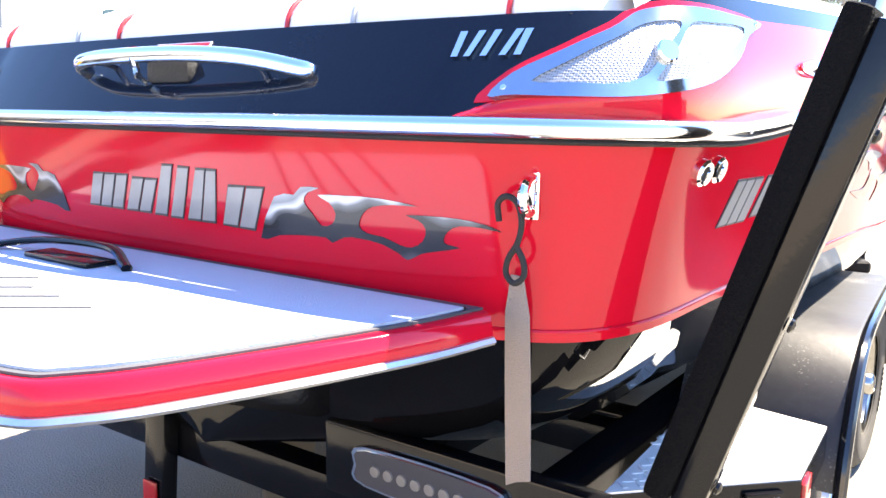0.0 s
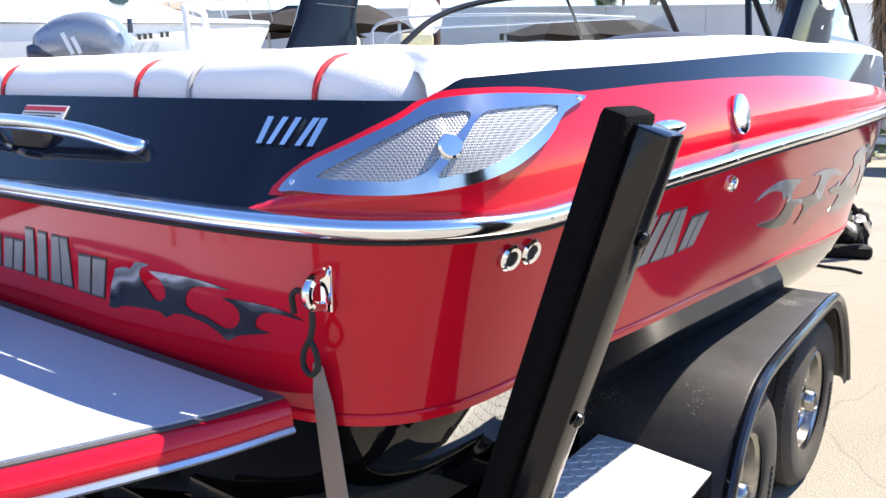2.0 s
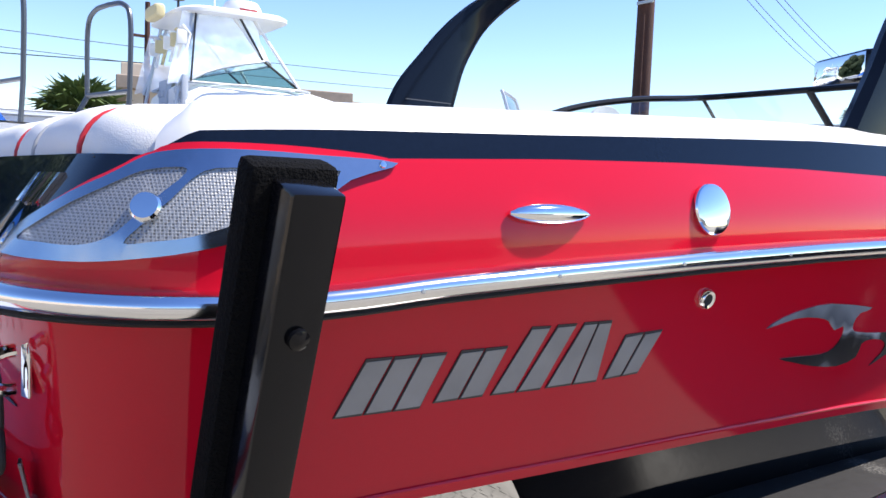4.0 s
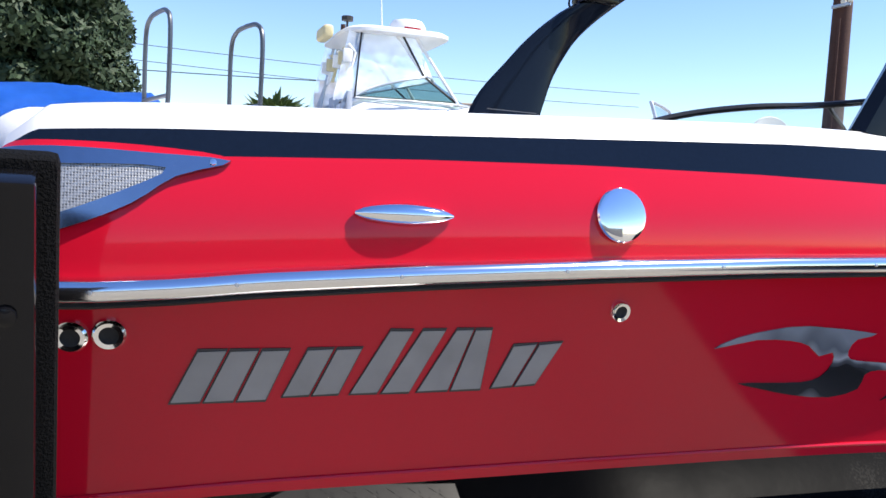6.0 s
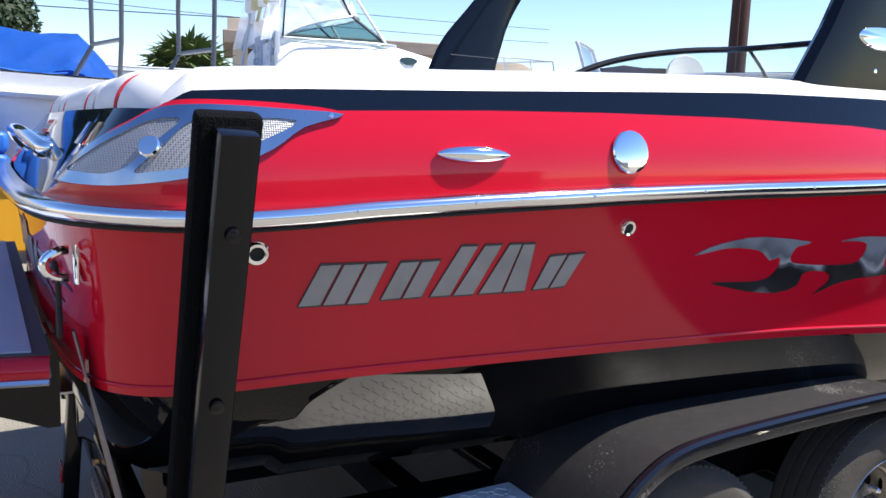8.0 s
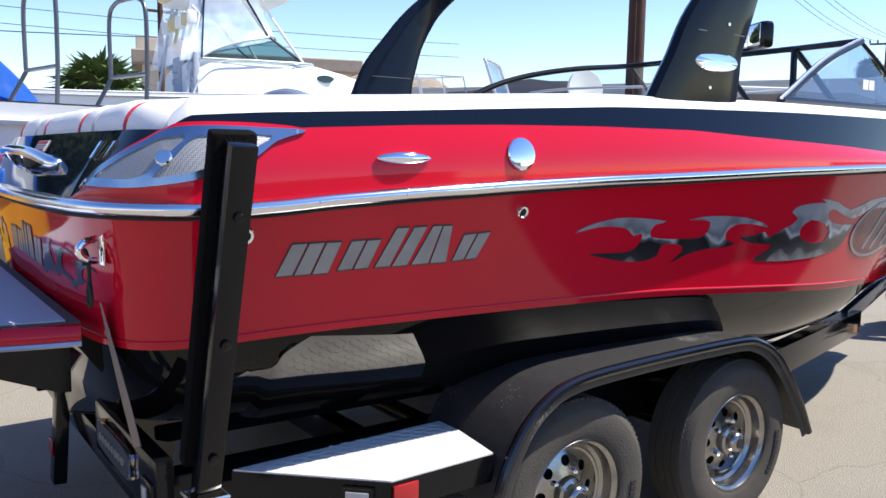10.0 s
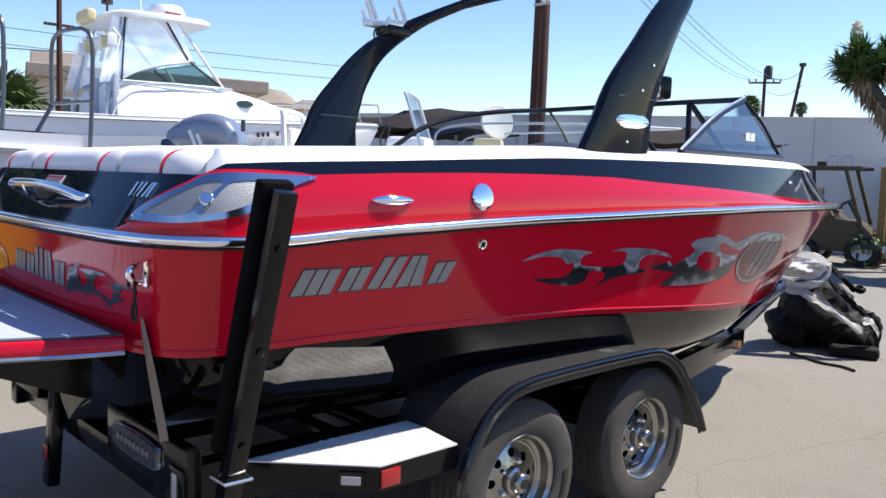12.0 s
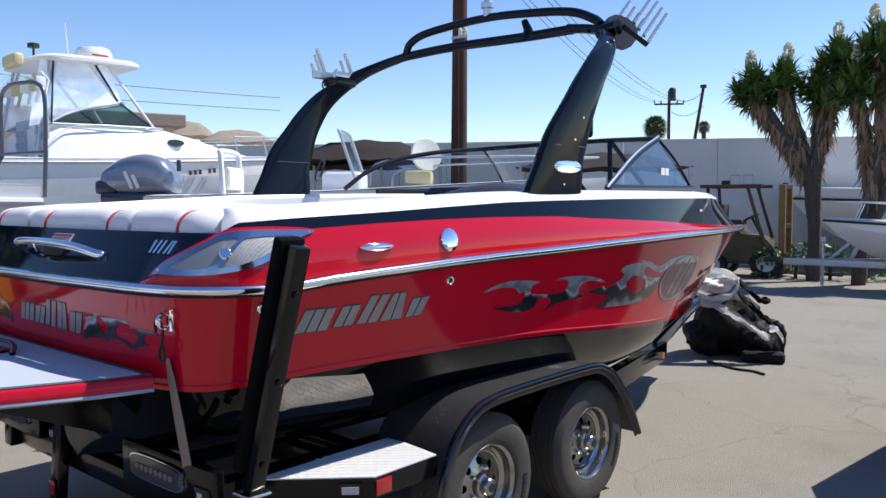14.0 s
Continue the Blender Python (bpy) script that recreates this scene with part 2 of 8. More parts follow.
M_STRAP = mat("grey_webbing", (0.27, 0.225, 0.20), 0.85, bump=0.5, scale=300, vary=0.15)
M_GREY = mat("platform_pad", (0.40, 0.44, 0.50), 0.8, bump=0.3, scale=300, vary=0.05)
M_REDLAMP = mat("red_lens", (0.34, 0.008, 0.012), 0.2, coat=0.5)
M_AMBER = mat("amber_lens", (0.75, 0.22, 0.02), 0.2, coat=0.5)
M_GLASS = glass("windscreen_glass", (0.80, 0.86, 0.88))
M_VISOR = glass("clear_vinyl", (0.82, 0.86, 0.90), rough=0.08)
M_RIM = mat("dulled_chrome", (0.36, 0.35, 0.33), 0.22, metal=1.0, vary=0.1, scale=60, stain=0.5, stain_scale=14, rough_vary=0.15)


def curtain_vinyl(name, tint, cloud):
    """Clear vinyl gone a little milky."""
    m = glass(name, tint, rough=0.1)
    n, l = m.node_tree.nodes, m.node_tree.links
    d = n.new("ShaderNodeBsdfTranslucent")
    d.inputs["Color"].default_value = (0.8, 0.82, 0.84, 1)
    e = n.new("ShaderNodeBsdfDiffuse")
    e.inputs["Color"].default_value = (0.78, 0.80, 0.82, 1)
    a = n.new("ShaderNodeAddShader")
    l.new(d.outputs[0], a.inputs[0])
    l.new(e.outputs[0], a.inputs[1])
    noise = n.new("ShaderNodeTexNoise")
    noise.inputs["Scale"].default_value = 2.5
    r = n.new("ShaderNodeMapRange")
    r.inputs["From Min"].default_value, r.inputs["From Max"].default_value = 0.3, 0.7
    r.inputs["To Min"].default_value, r.inputs["To Max"].default_value = cloud * 0.5, cloud * 1.3
    l.new(noise.outputs["Fac"], r.inputs["Value"])
    mx = n.new("ShaderNodeMixShader")
    l.new(r.outputs[0], mx.inputs[0])
    src = n["Material Output"].inputs["Surface"].links[0].from_socket
    l.new(src, mx.inputs[1])
    l.new(a.outputs[0], mx.inputs[2])
    l.new(mx.outputs[0], n["Material Output"].inputs["Surface"])
    return m


M_CURTAIN = curtain_vinyl("milky_curtain_vinyl", (0.92, 0.94, 0.96), 0.38)

# ---- ground and far structures ----
bm = bmesh.new()
bmesh.ops.create_grid(bm, x_segments=40, y_segments=40, size=900)
tagged(part("ground", bm, M_ASPHALT, smooth=False), "pale weathered asphalt yard", "ground", kind="structure")

# ---- the red ski boat ----
boat = thing("ski_boat", "glossy red and black ski boat with chrome rub rail, on trailer", "boat", at=(0, 3, 0.58))

RAIL = [(0, 0), (0.3, 0), (0.6, 0.008), (0.83, 0.022), (0.99, 0.05), (1.10, 0.10), (1.19, 0.195), (1.235, 0.34), (1.265, 0.62), (1.295, 1.0), (1.31, 1.45),
        (1.32, 2.0), (1.31, 2.6), (1.275, 3.2), (1.205, 3.8), (1.10, 4.4), (0.957, 5.0), (0.775, 5.6), (0.545, 6.15), (0.28, 6.6), (0.0, 6.85)]
RAIL_Z = [(0, 1.366), (0.36, 1.364), (0.5, 1.373), (0.6, 1.383), (0.86, 1.400), (1.2, 1.417), (1.6, 1.432), (2.0, 1.442), (2.6, 1.459), (3.5, 1.474), (4.5, 1.477), (6.0, 1.472), (6.85, 1.460)]
CHINE = [(0, 0.075, 0.985), (0.3, 0.075, 0.985), (0.58, 0.085, 0.985), (0.78, 0.10, 0.985), (0.92, 0.125, 0.987), (1.015, 0.175, 0.988), (1.08, 0.255, 0.992),
         (1.125, 0.37, 1.0), (1.16, 0.63, 1.008), (1.193, 1.0, 1.012), (1.208, 1.45, 1.008), (1.217, 2.0, 0.995), (1.198, 2.6, 0.955), (1.148, 3.2, 0.910),
         (1.04, 3.75, 0.875), (0.88, 4.25, 0.84), (0.69, 4.75, 0.81), (0.49, 5.2, 0.795), (0.28, 5.65, 0.82), (0.12, 6.0, 0.94), (0.0, 6.25, 1.10)]



def ramp(table, v):
    for (a, p), (b, q) in zip(table, table[1:]):
        if v <= b:
            k = min(max((v - a) / (b - a), 0), 1)
            return p + (q - p) * k
    return table[-1][1]


DENSE = 7
rail_line = [Vector((p.x, p.y, ramp(RAIL_Z, p.y))) for p in bend([(x, y, 0) for x, y in RAIL], DENSE)]
chine_line = bend([(x - 0.018 * min(max(y - 0.3, 0), 0.3) / 0.3 if y < 5 else x, y, z) for x, y, z in CHINE], DENSE)
N = len(rail_line)
arc = [0.0]
for a, b in zip(rail_line, rail_line[1:]):
    arc.append(arc[-1] + (Vector((b.x - a.x, b.y - a.y))).length)


def inward(i):
    """The level direction from the rail into the boat."""
    a, b = rail_line[max(i - 1, 0)], rail_line[min(i + 1, N - 1)]
    t = Vector((b.x - a.x, b.y - a.y, 0)).normalized()
    if i == 0:
        t = Vector((1, 0, 0))
    if i == N - 1:
        t = Vector((-1, 0.0, 0))
        return Vector((0, -1, 0))
    return Vector((-t.y, t.x, 0))


CORNER = next(i for i, p in enumerate(rail_line) if p.x > 0.82)
CORNER_END = next(i for i, p in enumerate(rail_line) if p.y > 0.30)
EDGE_Z = [(0.3, 1.558), (0.55, 1.573), (0.87, 1.589), (1.2, 1.600), (1.6, 1.607), (2.1, 1.607), (2.4, 1.594), (3.2, 1.569), (4.1, 1.532), (5.0, 1.506), (6.0, 1.487), (6.85, 1.473)]
TOP_Z = [(0.0, 1.562), (0.17, 1.562), (0.26, 1.598), (0.47, 1.612), (0.88, 1.632), (1.3, 1.655), (1.7, 1.676), (2.07, 1.686), (2.8, 1.70), (4.6, 1.718), (5.2, 1.71), (5.8, 1.67), (6.3, 1.60), (6.85, 1.475)]



def deck(i, v):
    """The deck's side above the rail: v 0 at the rail, 1 where the red ends, 2 where the black ends."""
    p = rail_line[i]
    if i <= CORNER:
        z1, d1 = p.z + 0.012, 0.035
    elif i < CORNER_END:
        k = (arc[i] - arc[CORNER]) / (arc[CORNER_END] - arc[CORNER])
        z1 = p.z + 0.012 + (EDGE_Z[0][1] - p.z - 0.012) * k
        d1 = 0.035 + 0.03 * k
    else:
        z1, d1 = ramp(EDGE_Z, p.y), 0.065
    z2 = ramp(TOP_Z, p.y)
    d2 = 0.15 if i <= CORNER else 0.15 + (0.09 - 0.15) * min(1, (arc[i] - arc[CORNER]) / 0.6)
    if p.y > 4.5:
        d2 += (p.y - 4.5) * 0.10
    z0, d0 = p.z + 0.01, 0.03
    if v <= 1:
        d, z = d0 + (d1 - d0) * v + 0.012 * math.sin(math.pi * v) * -1 * (1 if i > CORNER else 0), z0 + (z1 - z0) * v
    else:
        d, z = d1 + (d2 - d1) * (v - 1), z1 + (z2 - z1) * (v - 1)
    q = p + inward(i) * d
    return Vector((max(q.x, 0.0), q.y, z))


def hull_side(i, v):
    """The hull's side: v 0 under the rail, 1 at the chine."""
    a = rail_line[i] + inward(i) * 0.035
    a.z -= 0.015
    b = chine_line[i]
    k = v
    q = a.lerp(b, k) + (Vector((0, 0, 0)) if i > N - 8 else inward(i) * 0.004 * math.sin(math.pi * v))
    return Vector((max(q.x, 0.0), q.y, q.z))


def both(bm, f, vs, i0=0, i1=None, m=0):
    """Skins rows f(i, v), on both sides of the boat."""
    i1 = N if i1 is None else i1
    for side in (1, -1):
        rows = [[bm.verts.new((side * p.x, p.y, p.z)) for p in (f(i, v) for i in range(i0, i1))] for v in vs]
        skin(bm, rows, mat=m)


bm = bmesh.new()
both(bm, hull_side, [k / 6 for k in range(7)])
bmesh.ops.remove_doubles(bm, verts=bm.verts, dist=1e-4)
hull = part("hull", bm, M_RED, boat, "glossy red hull side")
bm = bmesh.new()
for side in (1, -1):
    tube(bm, [Vector((side * (p.x + 0.001), p.y, p.z + 0.004)) for p in (hull_side(i, 0.955) for i in range(9, N - 40))], 0.005, 8)
part("chine_lip", bm, M_RED, hull, "fine moulded red chine line")



def low_chine(i):
    """The chine under the paint line: the black part of the side slants in below the red."""
    c = chine_line[i]
    k = min(1.0, max(0.0, (5.6 - c.y) / 2.6))
    q = c + (inward(i) * 0.265 if c.y > 1.0 else Vector((-0.265 * min(1, c.x / 0.9), 0.12 * max(0.0, 1 - c.y / 0.9), 0))) * k
    return Vector((max(q.x * (0.35 + 0.65 * min(1, k + 0.3)), 0.0), q.y, c.z - 0.31 * k * (0.9 if c.y < 0.5 else 1.0)))


def keel(y):
    return ramp([(0, 0.545), (3.2, 0.50), (4.2, 0.51), (4.8, 0.56), (5.3, 0.665), (5.7, 0.85), (6.0, 1.02)], y)


def lower_side(i, v):
    a, b = chine_line[i], low_chine(i)
    k = min(1.0, max(0.0, (5.2 - a.y) / 2.0))
    q = a.lerp(b, v) + ((inward(i) if a.y > 1.0 else Vector((-min(1, a.x / 0.9), 0, 0))) * -0.032 + Vector((0, 0, -0.016))) * math.sin(math.pi * v) * k
    return Vector((max(q.x, 0), q.y, q.z))


def bottom(i, v):
    c = low_chine(i)
    k = Vector((0, c.y, min(keel(c.y), c.z - 0.002)))
    q = c.lerp(k, v)
    q.z -= 0.012 * math.sin(math.pi * v)
    return q


bm = bmesh.new()
both(bm, lower_side, [k / 4 for k in range(5)])
both(bm, bottom, [k / 6 for k in range(7)])
bmesh.ops.remove_doubles(bm, verts=bm.verts, dist=1e-4)
part("hull_bottom", bm, M_BOTTOM, boat, "glossy black hull bottom")

bm = bmesh.new()
both(bm, deck, [k / 6 for k in range(7)], CORNER)
bmesh.ops.remove_doubles(bm, verts=bm.verts, dist=1e-4)
part("deck_side", bm, M_RED, boat, "glossy red deck side")
bm = bmesh.new()
both(bm, deck, [1 + k / 6 for k in range(7)])
bmesh.ops.remove_doubles(bm, verts=bm.verts, dist=1e-4)
part("deck_stripe", bm, M_BLACK, boat, "glossy black deck stripe and transom panel")


def gunwale(i, v):
    a = deck(i, 2)
    n = inward(i)
    steps = [(0, 0), (0.012, 0.022), (0.05, 0.042), (0.13, 0.052), (0.22, 0.05), (0.235, 0.03), (0.24, -0.25), (0.25, -0.6)]
    d, z = steps[v]
    q = a + n * d
    return Vector((max(q.x, 0.0), q.y, a.z + z))


GUN0 = next(i for i, p in enumerate(rail_line) if p.y > 0.17)
GUN1 = next(i for i, p in enumerate(rail_line) if p.y > 5.6)
bm = bmesh.new()
both(bm, gunwale, range(8), GUN0, GUN1)
part("gunwale", bm, M_WHITE, boat, "white gunwale top")

# bow deck and cockpit floor
bm = bmesh.new()
for side in (1, -1):
    rows = [[bm.verts.new((side * p.x * k, p.y, p.z + 0.03 * (1 - k))) for p in (deck(i, 2) for i in range(GUN1 - 6, N))] for k in (1, 0.6, 0.3, 0)]
    skin(bm, rows)
bmesh.ops.remove_doubles(bm, verts=bm.verts, dist=1e-4)
part("bow_deck", bm, M_RED, boat, "red bow deck tip")
bm = bmesh.new()
rows = [[bm.verts.new((s * 0.9 * (1 if y < 3.5 else max(0.05, 1 - (y - 3.5) / 2.4)), y, 1.0)) for s in (-1, 1)] for y in (0.3, 1.5, 3.5, 4.5, 5.6)]
skin(bm, rows)
part("cockpit_floor", bm, M_GREY, boat, "pale cockpit floor")

# rub rail
bm = bmesh.new()
prof = [(0.03, -0.017), (-0.004, -0.017), (-0.010, -0.0155), (-0.015, -0.0105), (-0.018, -0.004), (-0.0185, 0.0025), (-0.016, 0.009), (-0.011, 0.014), (-0.004, 0.017), (0.03, 0.0175)]
for side in (1, -1):
    rows = []
    for d, z in prof:
        rows.append([])
        for i in range(N):
            q = rail_line[i] + inward(i) * d
            rows[-1].append(bm.verts.new((side * max(q.x, 0), q.y, q.z + z)))
    skin(bm, rows)
bmesh.ops.remove_doubles(bm, verts=bm.verts, dist=1e-4)
rub = part("rub_rail", bm, M_RAIL, boat, "polished steel rub rail", sharp=1.2)
bm = bmesh.new()
for side in (1, -1):
    rows = []
    for d, z in ((0.02, -0.016), (-0.003, -0.0175), (-0.006, -0.022), (-0.001, -0.026), (0.02, -0.026)):
        rows.append([])
        for i in range(N):
            q = rail_line[i] + inward(i) * d
            rows[-1].append(bm.verts.new((side * max(q.x, 0), q.y, q.z + z)))
    skin(bm, rows)
bmesh.ops.remove_doubles(bm, verts=bm.verts, dist=1e-4)
part("rail_gasket", bm, M_RUBBER, rub, "thin black rubber gasket", sharp=1.2)


# ---- places on the boat's skin ----
def between(f, x, v):
    i = min(int(x), N - 2)
    return f(i, v).lerp(f(i + 1, v), x - i)


def on_hull(y, z, off=0.003):
    """A point of the starboard side at y, z, and off outwards."""
    x, v = float(CORNER_END), 0.5
    for _ in range(12):
        lo, hi = float(CORNER_END) - 3, N - 1.001
        for _ in range(22):
            mid = (lo + hi) / 2
            if between(hull_side, mid, v).y < y:
                lo = mid
            else:
                hi = mid
        x = lo
        a, b = between(hull_side, x, 0), between(hull_side, x, 1)
        v = min(max((a.z - z) / (a.z - b.z), 0), 1)
    p = between(hull_side, x, v)
    du = between(hull_side, min(x + 0.5, N - 1.01), v) - between(hull_side, x - 0.5, v)
    dv = between(hull_side, x, min(v + 0.05, 1)) - between(hull_side, x, max(v - 0.05, 0))
    n = du.cross(dv).normalized()
    if n.x < 0:
        n = -n
    return p + n * off


def on_transom(x, z, off=0.003):
    lo, hi = 0.0, float(CORNER_END)
    s = abs(x)
    v = 0.5
    for _ in range(6):
        lo, hi = 0.0, float(CORNER_END) - 6
        for _ in range(20):
            mid = (lo + hi) / 2
            if between(hull_side, mid, v).x < s:
                lo = mid
            else:
                hi = mid
        a, b = between(hull_side, lo, 0), between(hull_side, lo, 1)
        v = min(max((a.z - z) / (a.z - b.z), 0), 1)
    p = between(hull_side, lo, v)
    return Vector((math.copysign(p.x, x), p.y - off, p.z))


def on_deck(s, z, off=0.003):
    """A point of the deck's side, s along the rail from where the red begins."""
    s += arc[CORNER]
    i = max(k for k in range(N - 1) if arc[k] <= s)
    x = i + (s - arc[i]) / (arc[i + 1] - arc[i])
    z0, z1, z2 = (between(deck, x, k).z for k in (0, 1, 2))
    v = (z - z0) / max(z1 - z0, 1e-4)
    if v > 1:
        v = 1 + (z - z1) / max(z2 - z1, 1e-4)
    v = min(max(v, 0), 2)
    p = between(deck, x, v)
    du = between(deck, min(x + 0.6, N - 1.01), v) - between(deck, x - 0.6, v)
    dv = between(deck, x, min(v + 0.1, 2)) - between(deck, x, max(v - 0.1, 0))
    n = du.cross(dv).normalized()
    if n.dot(inward(i)) > 0:
        n = -n
    return p + n * off


def along(y):
    """How far along the rail from where the red begins the boat's length y lies."""
    i = next(k for k in range(CORNER, N) if rail_line[k].y >= y)
    return arc[i] - arc[CORNER] - (rail_line[i].y - y)


def on_panel(x, z, off=0.004):
    """A point of the black transom panel."""
    lo, hi = 0.0, float(CORNER_END)
    for _ in range(24):
        mid = (lo + hi) / 2
        if between(deck, mid, 1.5).x < abs(x):
            lo = mid
        else:
            hi = mid
    z1, z2 = between(deck, lo, 1).z, between(deck, lo, 2).z
    p = between(deck, lo, 1 + min(max((z - z1) / (z2 - z1), 0), 1))
    return Vector((math.copysign(p.x, x), p.y - off, p.z))


def rounded(pts, n=3):
    """A closed smooth outline."""
    P = [Vector((x, y)) for x, y in pts]
    out = []
    for i in range(len(P)):
        a, b, c, d = P[i - 1], P[i], P[(i + 1) % len(P)], P[(i + 2) % len(P)]
        for k in range(n):
            t = k / n
            out.append(0.5 * (2 * b + (c - a) * t + (2 * a - 5 * b + 4 * c - d) * t * t + (3 * b - a - 3 * c + d) * t ** 3))
    return [(p.x, p.y) for p in out]


def plate(bm, outlines, where, off=0.004, low=0.0005, side=1, cut=0.08):
    """A thin plate of that outline (the first) with holes (the others), laid on the skin."""
    tmp = bmesh.new()
    for line in outlines:
        vs = [tmp.verts.new((x, y, 0)) for x, y in line]
        for a, b in zip(vs, vs[1:] + vs[:1]):
            tmp.edges.new((a, b))
    bmesh.ops.triangle_fill(tmp, edges=tmp.edges, use_beauty=True, use_dissolve=False)
    for _ in range(2):
        es = [e for e in tmp.edges if e.calc_length() > cut]
        if es:
            bmesh.ops.subdivide_edges(tmp, edges=es, cuts=1)
            bmesh.ops.triangulate(tmp, faces=[f for f in tmp.faces if len(f.verts) > 3])
    tmp.verts.index_update()
    top, foot = [], {}
    for v in tmp.verts:
        p = where(v.co.x, v.co.y, off)
        top.append(bm.verts.new((side * p.x, p.y, p.z)))
    for f in tmp.faces:
        bm.faces.new([top[v.index] for v in f.verts])
    for e in tmp.edges:
        if len(e.link_faces) == 1:
            for v in e.verts:
                if v.index not in foot:
                    p = where(v.co.x, v.co.y, low)
                    foot[v.index] = bm.verts.new((side * p.x, p.y, p.z))
            a, b = (v.index for v in e.verts)
            bm.faces.new((top[a], top[b], foot[b], foot[a]))
    tmp.free()


def frame_at(p, n, up=(0, 0, 1)):
    """A pose at p whose z is n and whose y leans to up."""
    n = Vector(n).normalized()
    x = Vector(up).cross(n).normalized()
    m = Matrix((x, n.cross(x), n)).transposed().to_4x4()
    m.translation = p
    return m


def mirrored(m):
    return Matrix.Diagonal((-1, 1, 1, 1)) @ m


def normal_on(where, a, b):
    p, q = where(a, b, 0.0), where(a, b, 0.01)
    return (q - p).normalized()

# ---- boat: emblems and decals ----
def chrome_decal():
    """Airbrushed chrome: bright and dark waves on a printed film."""
    m = mat("chrome_airbrush_film", (0.5, 0.5, 0.52), 0.25, metal=0.35, coat=0.4, rough_vary=0.05)
    n, l = m.node_tree.nodes, m.node_tree.links
    tc = n.new("ShaderNodeTexCoord")
    sep = n.new("ShaderNodeSeparateXYZ")
    l.new(tc.outputs["Object"], sep.inputs[0])
    wob = n.new("ShaderNodeTexNoise")
    wob.inputs["Scale"].default_value = 7.0
    wob.inputs["Detail"].default_value = 1.5
    l.new(tc.outputs["Object"], wob.inputs["Vector"])
    hi = n.new("ShaderNodeMapRange")
    hi.inputs["From Min"].default_value, hi.inputs["From Max"].default_value = 1.06, 1.31
    l.new(sep.outputs["Z"], hi.inputs["Value"])
    add = n.new("ShaderNodeMath")
    add.operation = "MULTIPLY_ADD"
    add.inputs[1].default_value = 0.95
    l.new(wob.outputs["Fac"], add.inputs[0])
    l.new(hi.outputs[0], add.inputs[2])
    w = n.new("ShaderNodeMath")
    w.operation = "SUBTRACT"
    w.inputs[1].default_value = 0.43
    l.new(add.outputs[0], w.inputs[0])
    r = n.new("ShaderNodeValToRGB")
    for pos, c in ((0.10, (0.22, 0.22, 0.23)), (0.24, (0.03, 0.032, 0.036)), (0.56, (0.012, 0.013, 0.016)), (0.64, (0.10, 0.11, 0.125)), (0.70, (0.50, 0.52, 0.56)), (0.80, (0.16, 0.18, 0.21)), (0.95, (0.30, 0.33, 0.38))):
        e = r.color_ramp.elements.new(pos)
        e.color = (*c, 1)
    r.color_ramp.elements.remove(r.color_ramp.elements[0])
    r.color_ramp.elements.remove(r.color_ramp.elements[-1])
    l.new(w.outputs[0], r.inputs["Fac"])
    l.new(r.outputs["Color"], n["Principled BSDF"].inputs["Base Color"])
    return m


M_DECAL = chrome_decal()
M_BADGE = mat("brushed_silver_film", (0.25, 0.25, 0.255), 0.38, metal=0.3, vary=0.25, scale=14, coat=0.2)
M_SMOKE = mat("smoky_red_film", (0.16, 0.035, 0.035), 0.3, vary=0.3, scale=9, stain=0.6, stain_scale=5)
M_EDGE = mat("dark_outline_film", (0.03, 0.03, 0.034), 0.35)
M_MESH = mat("silver_speaker_mesh", (0.40, 0.39, 0.37), 0.42, metal=0.6, vary=0.1)
mn, ml = M_MESH.node_tree.nodes, M_MESH.node_tree.links
vor = mn.new("ShaderNodeTexVoronoi")
vor.inputs["Scale"].default_value = 230
vor.inputs["Randomness"].default_value = 0.15
tcm = mn.new("ShaderNodeTexCoord")
ml.new(tcm.outputs["Object"], vor.inputs["Vector"])
vr = mn.new("ShaderNodeMapRange")
vr.inputs["From Min"].default_value, vr.inputs["From Max"].default_value = 0.15, 0.5
vr.inputs["To Min"].default_value, vr.inputs["To Max"].default_value = 0.10, 0.36
ml.new(vor.outputs["Distance"], vr.inputs["Value"])
vc = mn.new("ShaderNodeCombineColor")
for k in range(3):
    ml.new(vr.outputs[0], vc.inputs[k])
ml.new(vc.outputs[0], mn["Principled BSDF"].inputs["Base Color"])
vb = mn.new("ShaderNodeBump")
vb.inputs["Strength"].default_value, vb.inputs["Distance"].default_value = 0.6, 0.002
ml.new(vor.outputs["Distance"], vb.inputs["Height"])
ml.new(vb.outputs[0], mn["Principled BSDF"].inputs["Normal"])


def shrink(pts, d):
    c = sum((Vector(p) for p in pts), Vector((0, 0))) / len(pts)
    return [tuple(Vector(p) + (c - Vector(p)).normalized() * d) for p in pts]


def bars(blk, n):
    """A block cut into n slanted bars."""
    a, b, c, d = [Vector(p) for p in (blk if len(blk) == 4 else (blk[0], blk[1], (blk[3][0] - 0.02, blk[1][1]), blk[4]))]
    out = []
    for k in range(n):
        u, v = (k + 0.03) / n, (k + 0.97 if n > 1 else 1) / n
        out.append([tuple(a.lerp(d, u)), tuple(b.lerp(c, u)), tuple(b.lerp(c, v)), tuple(a.lerp(d, v))])
    return out


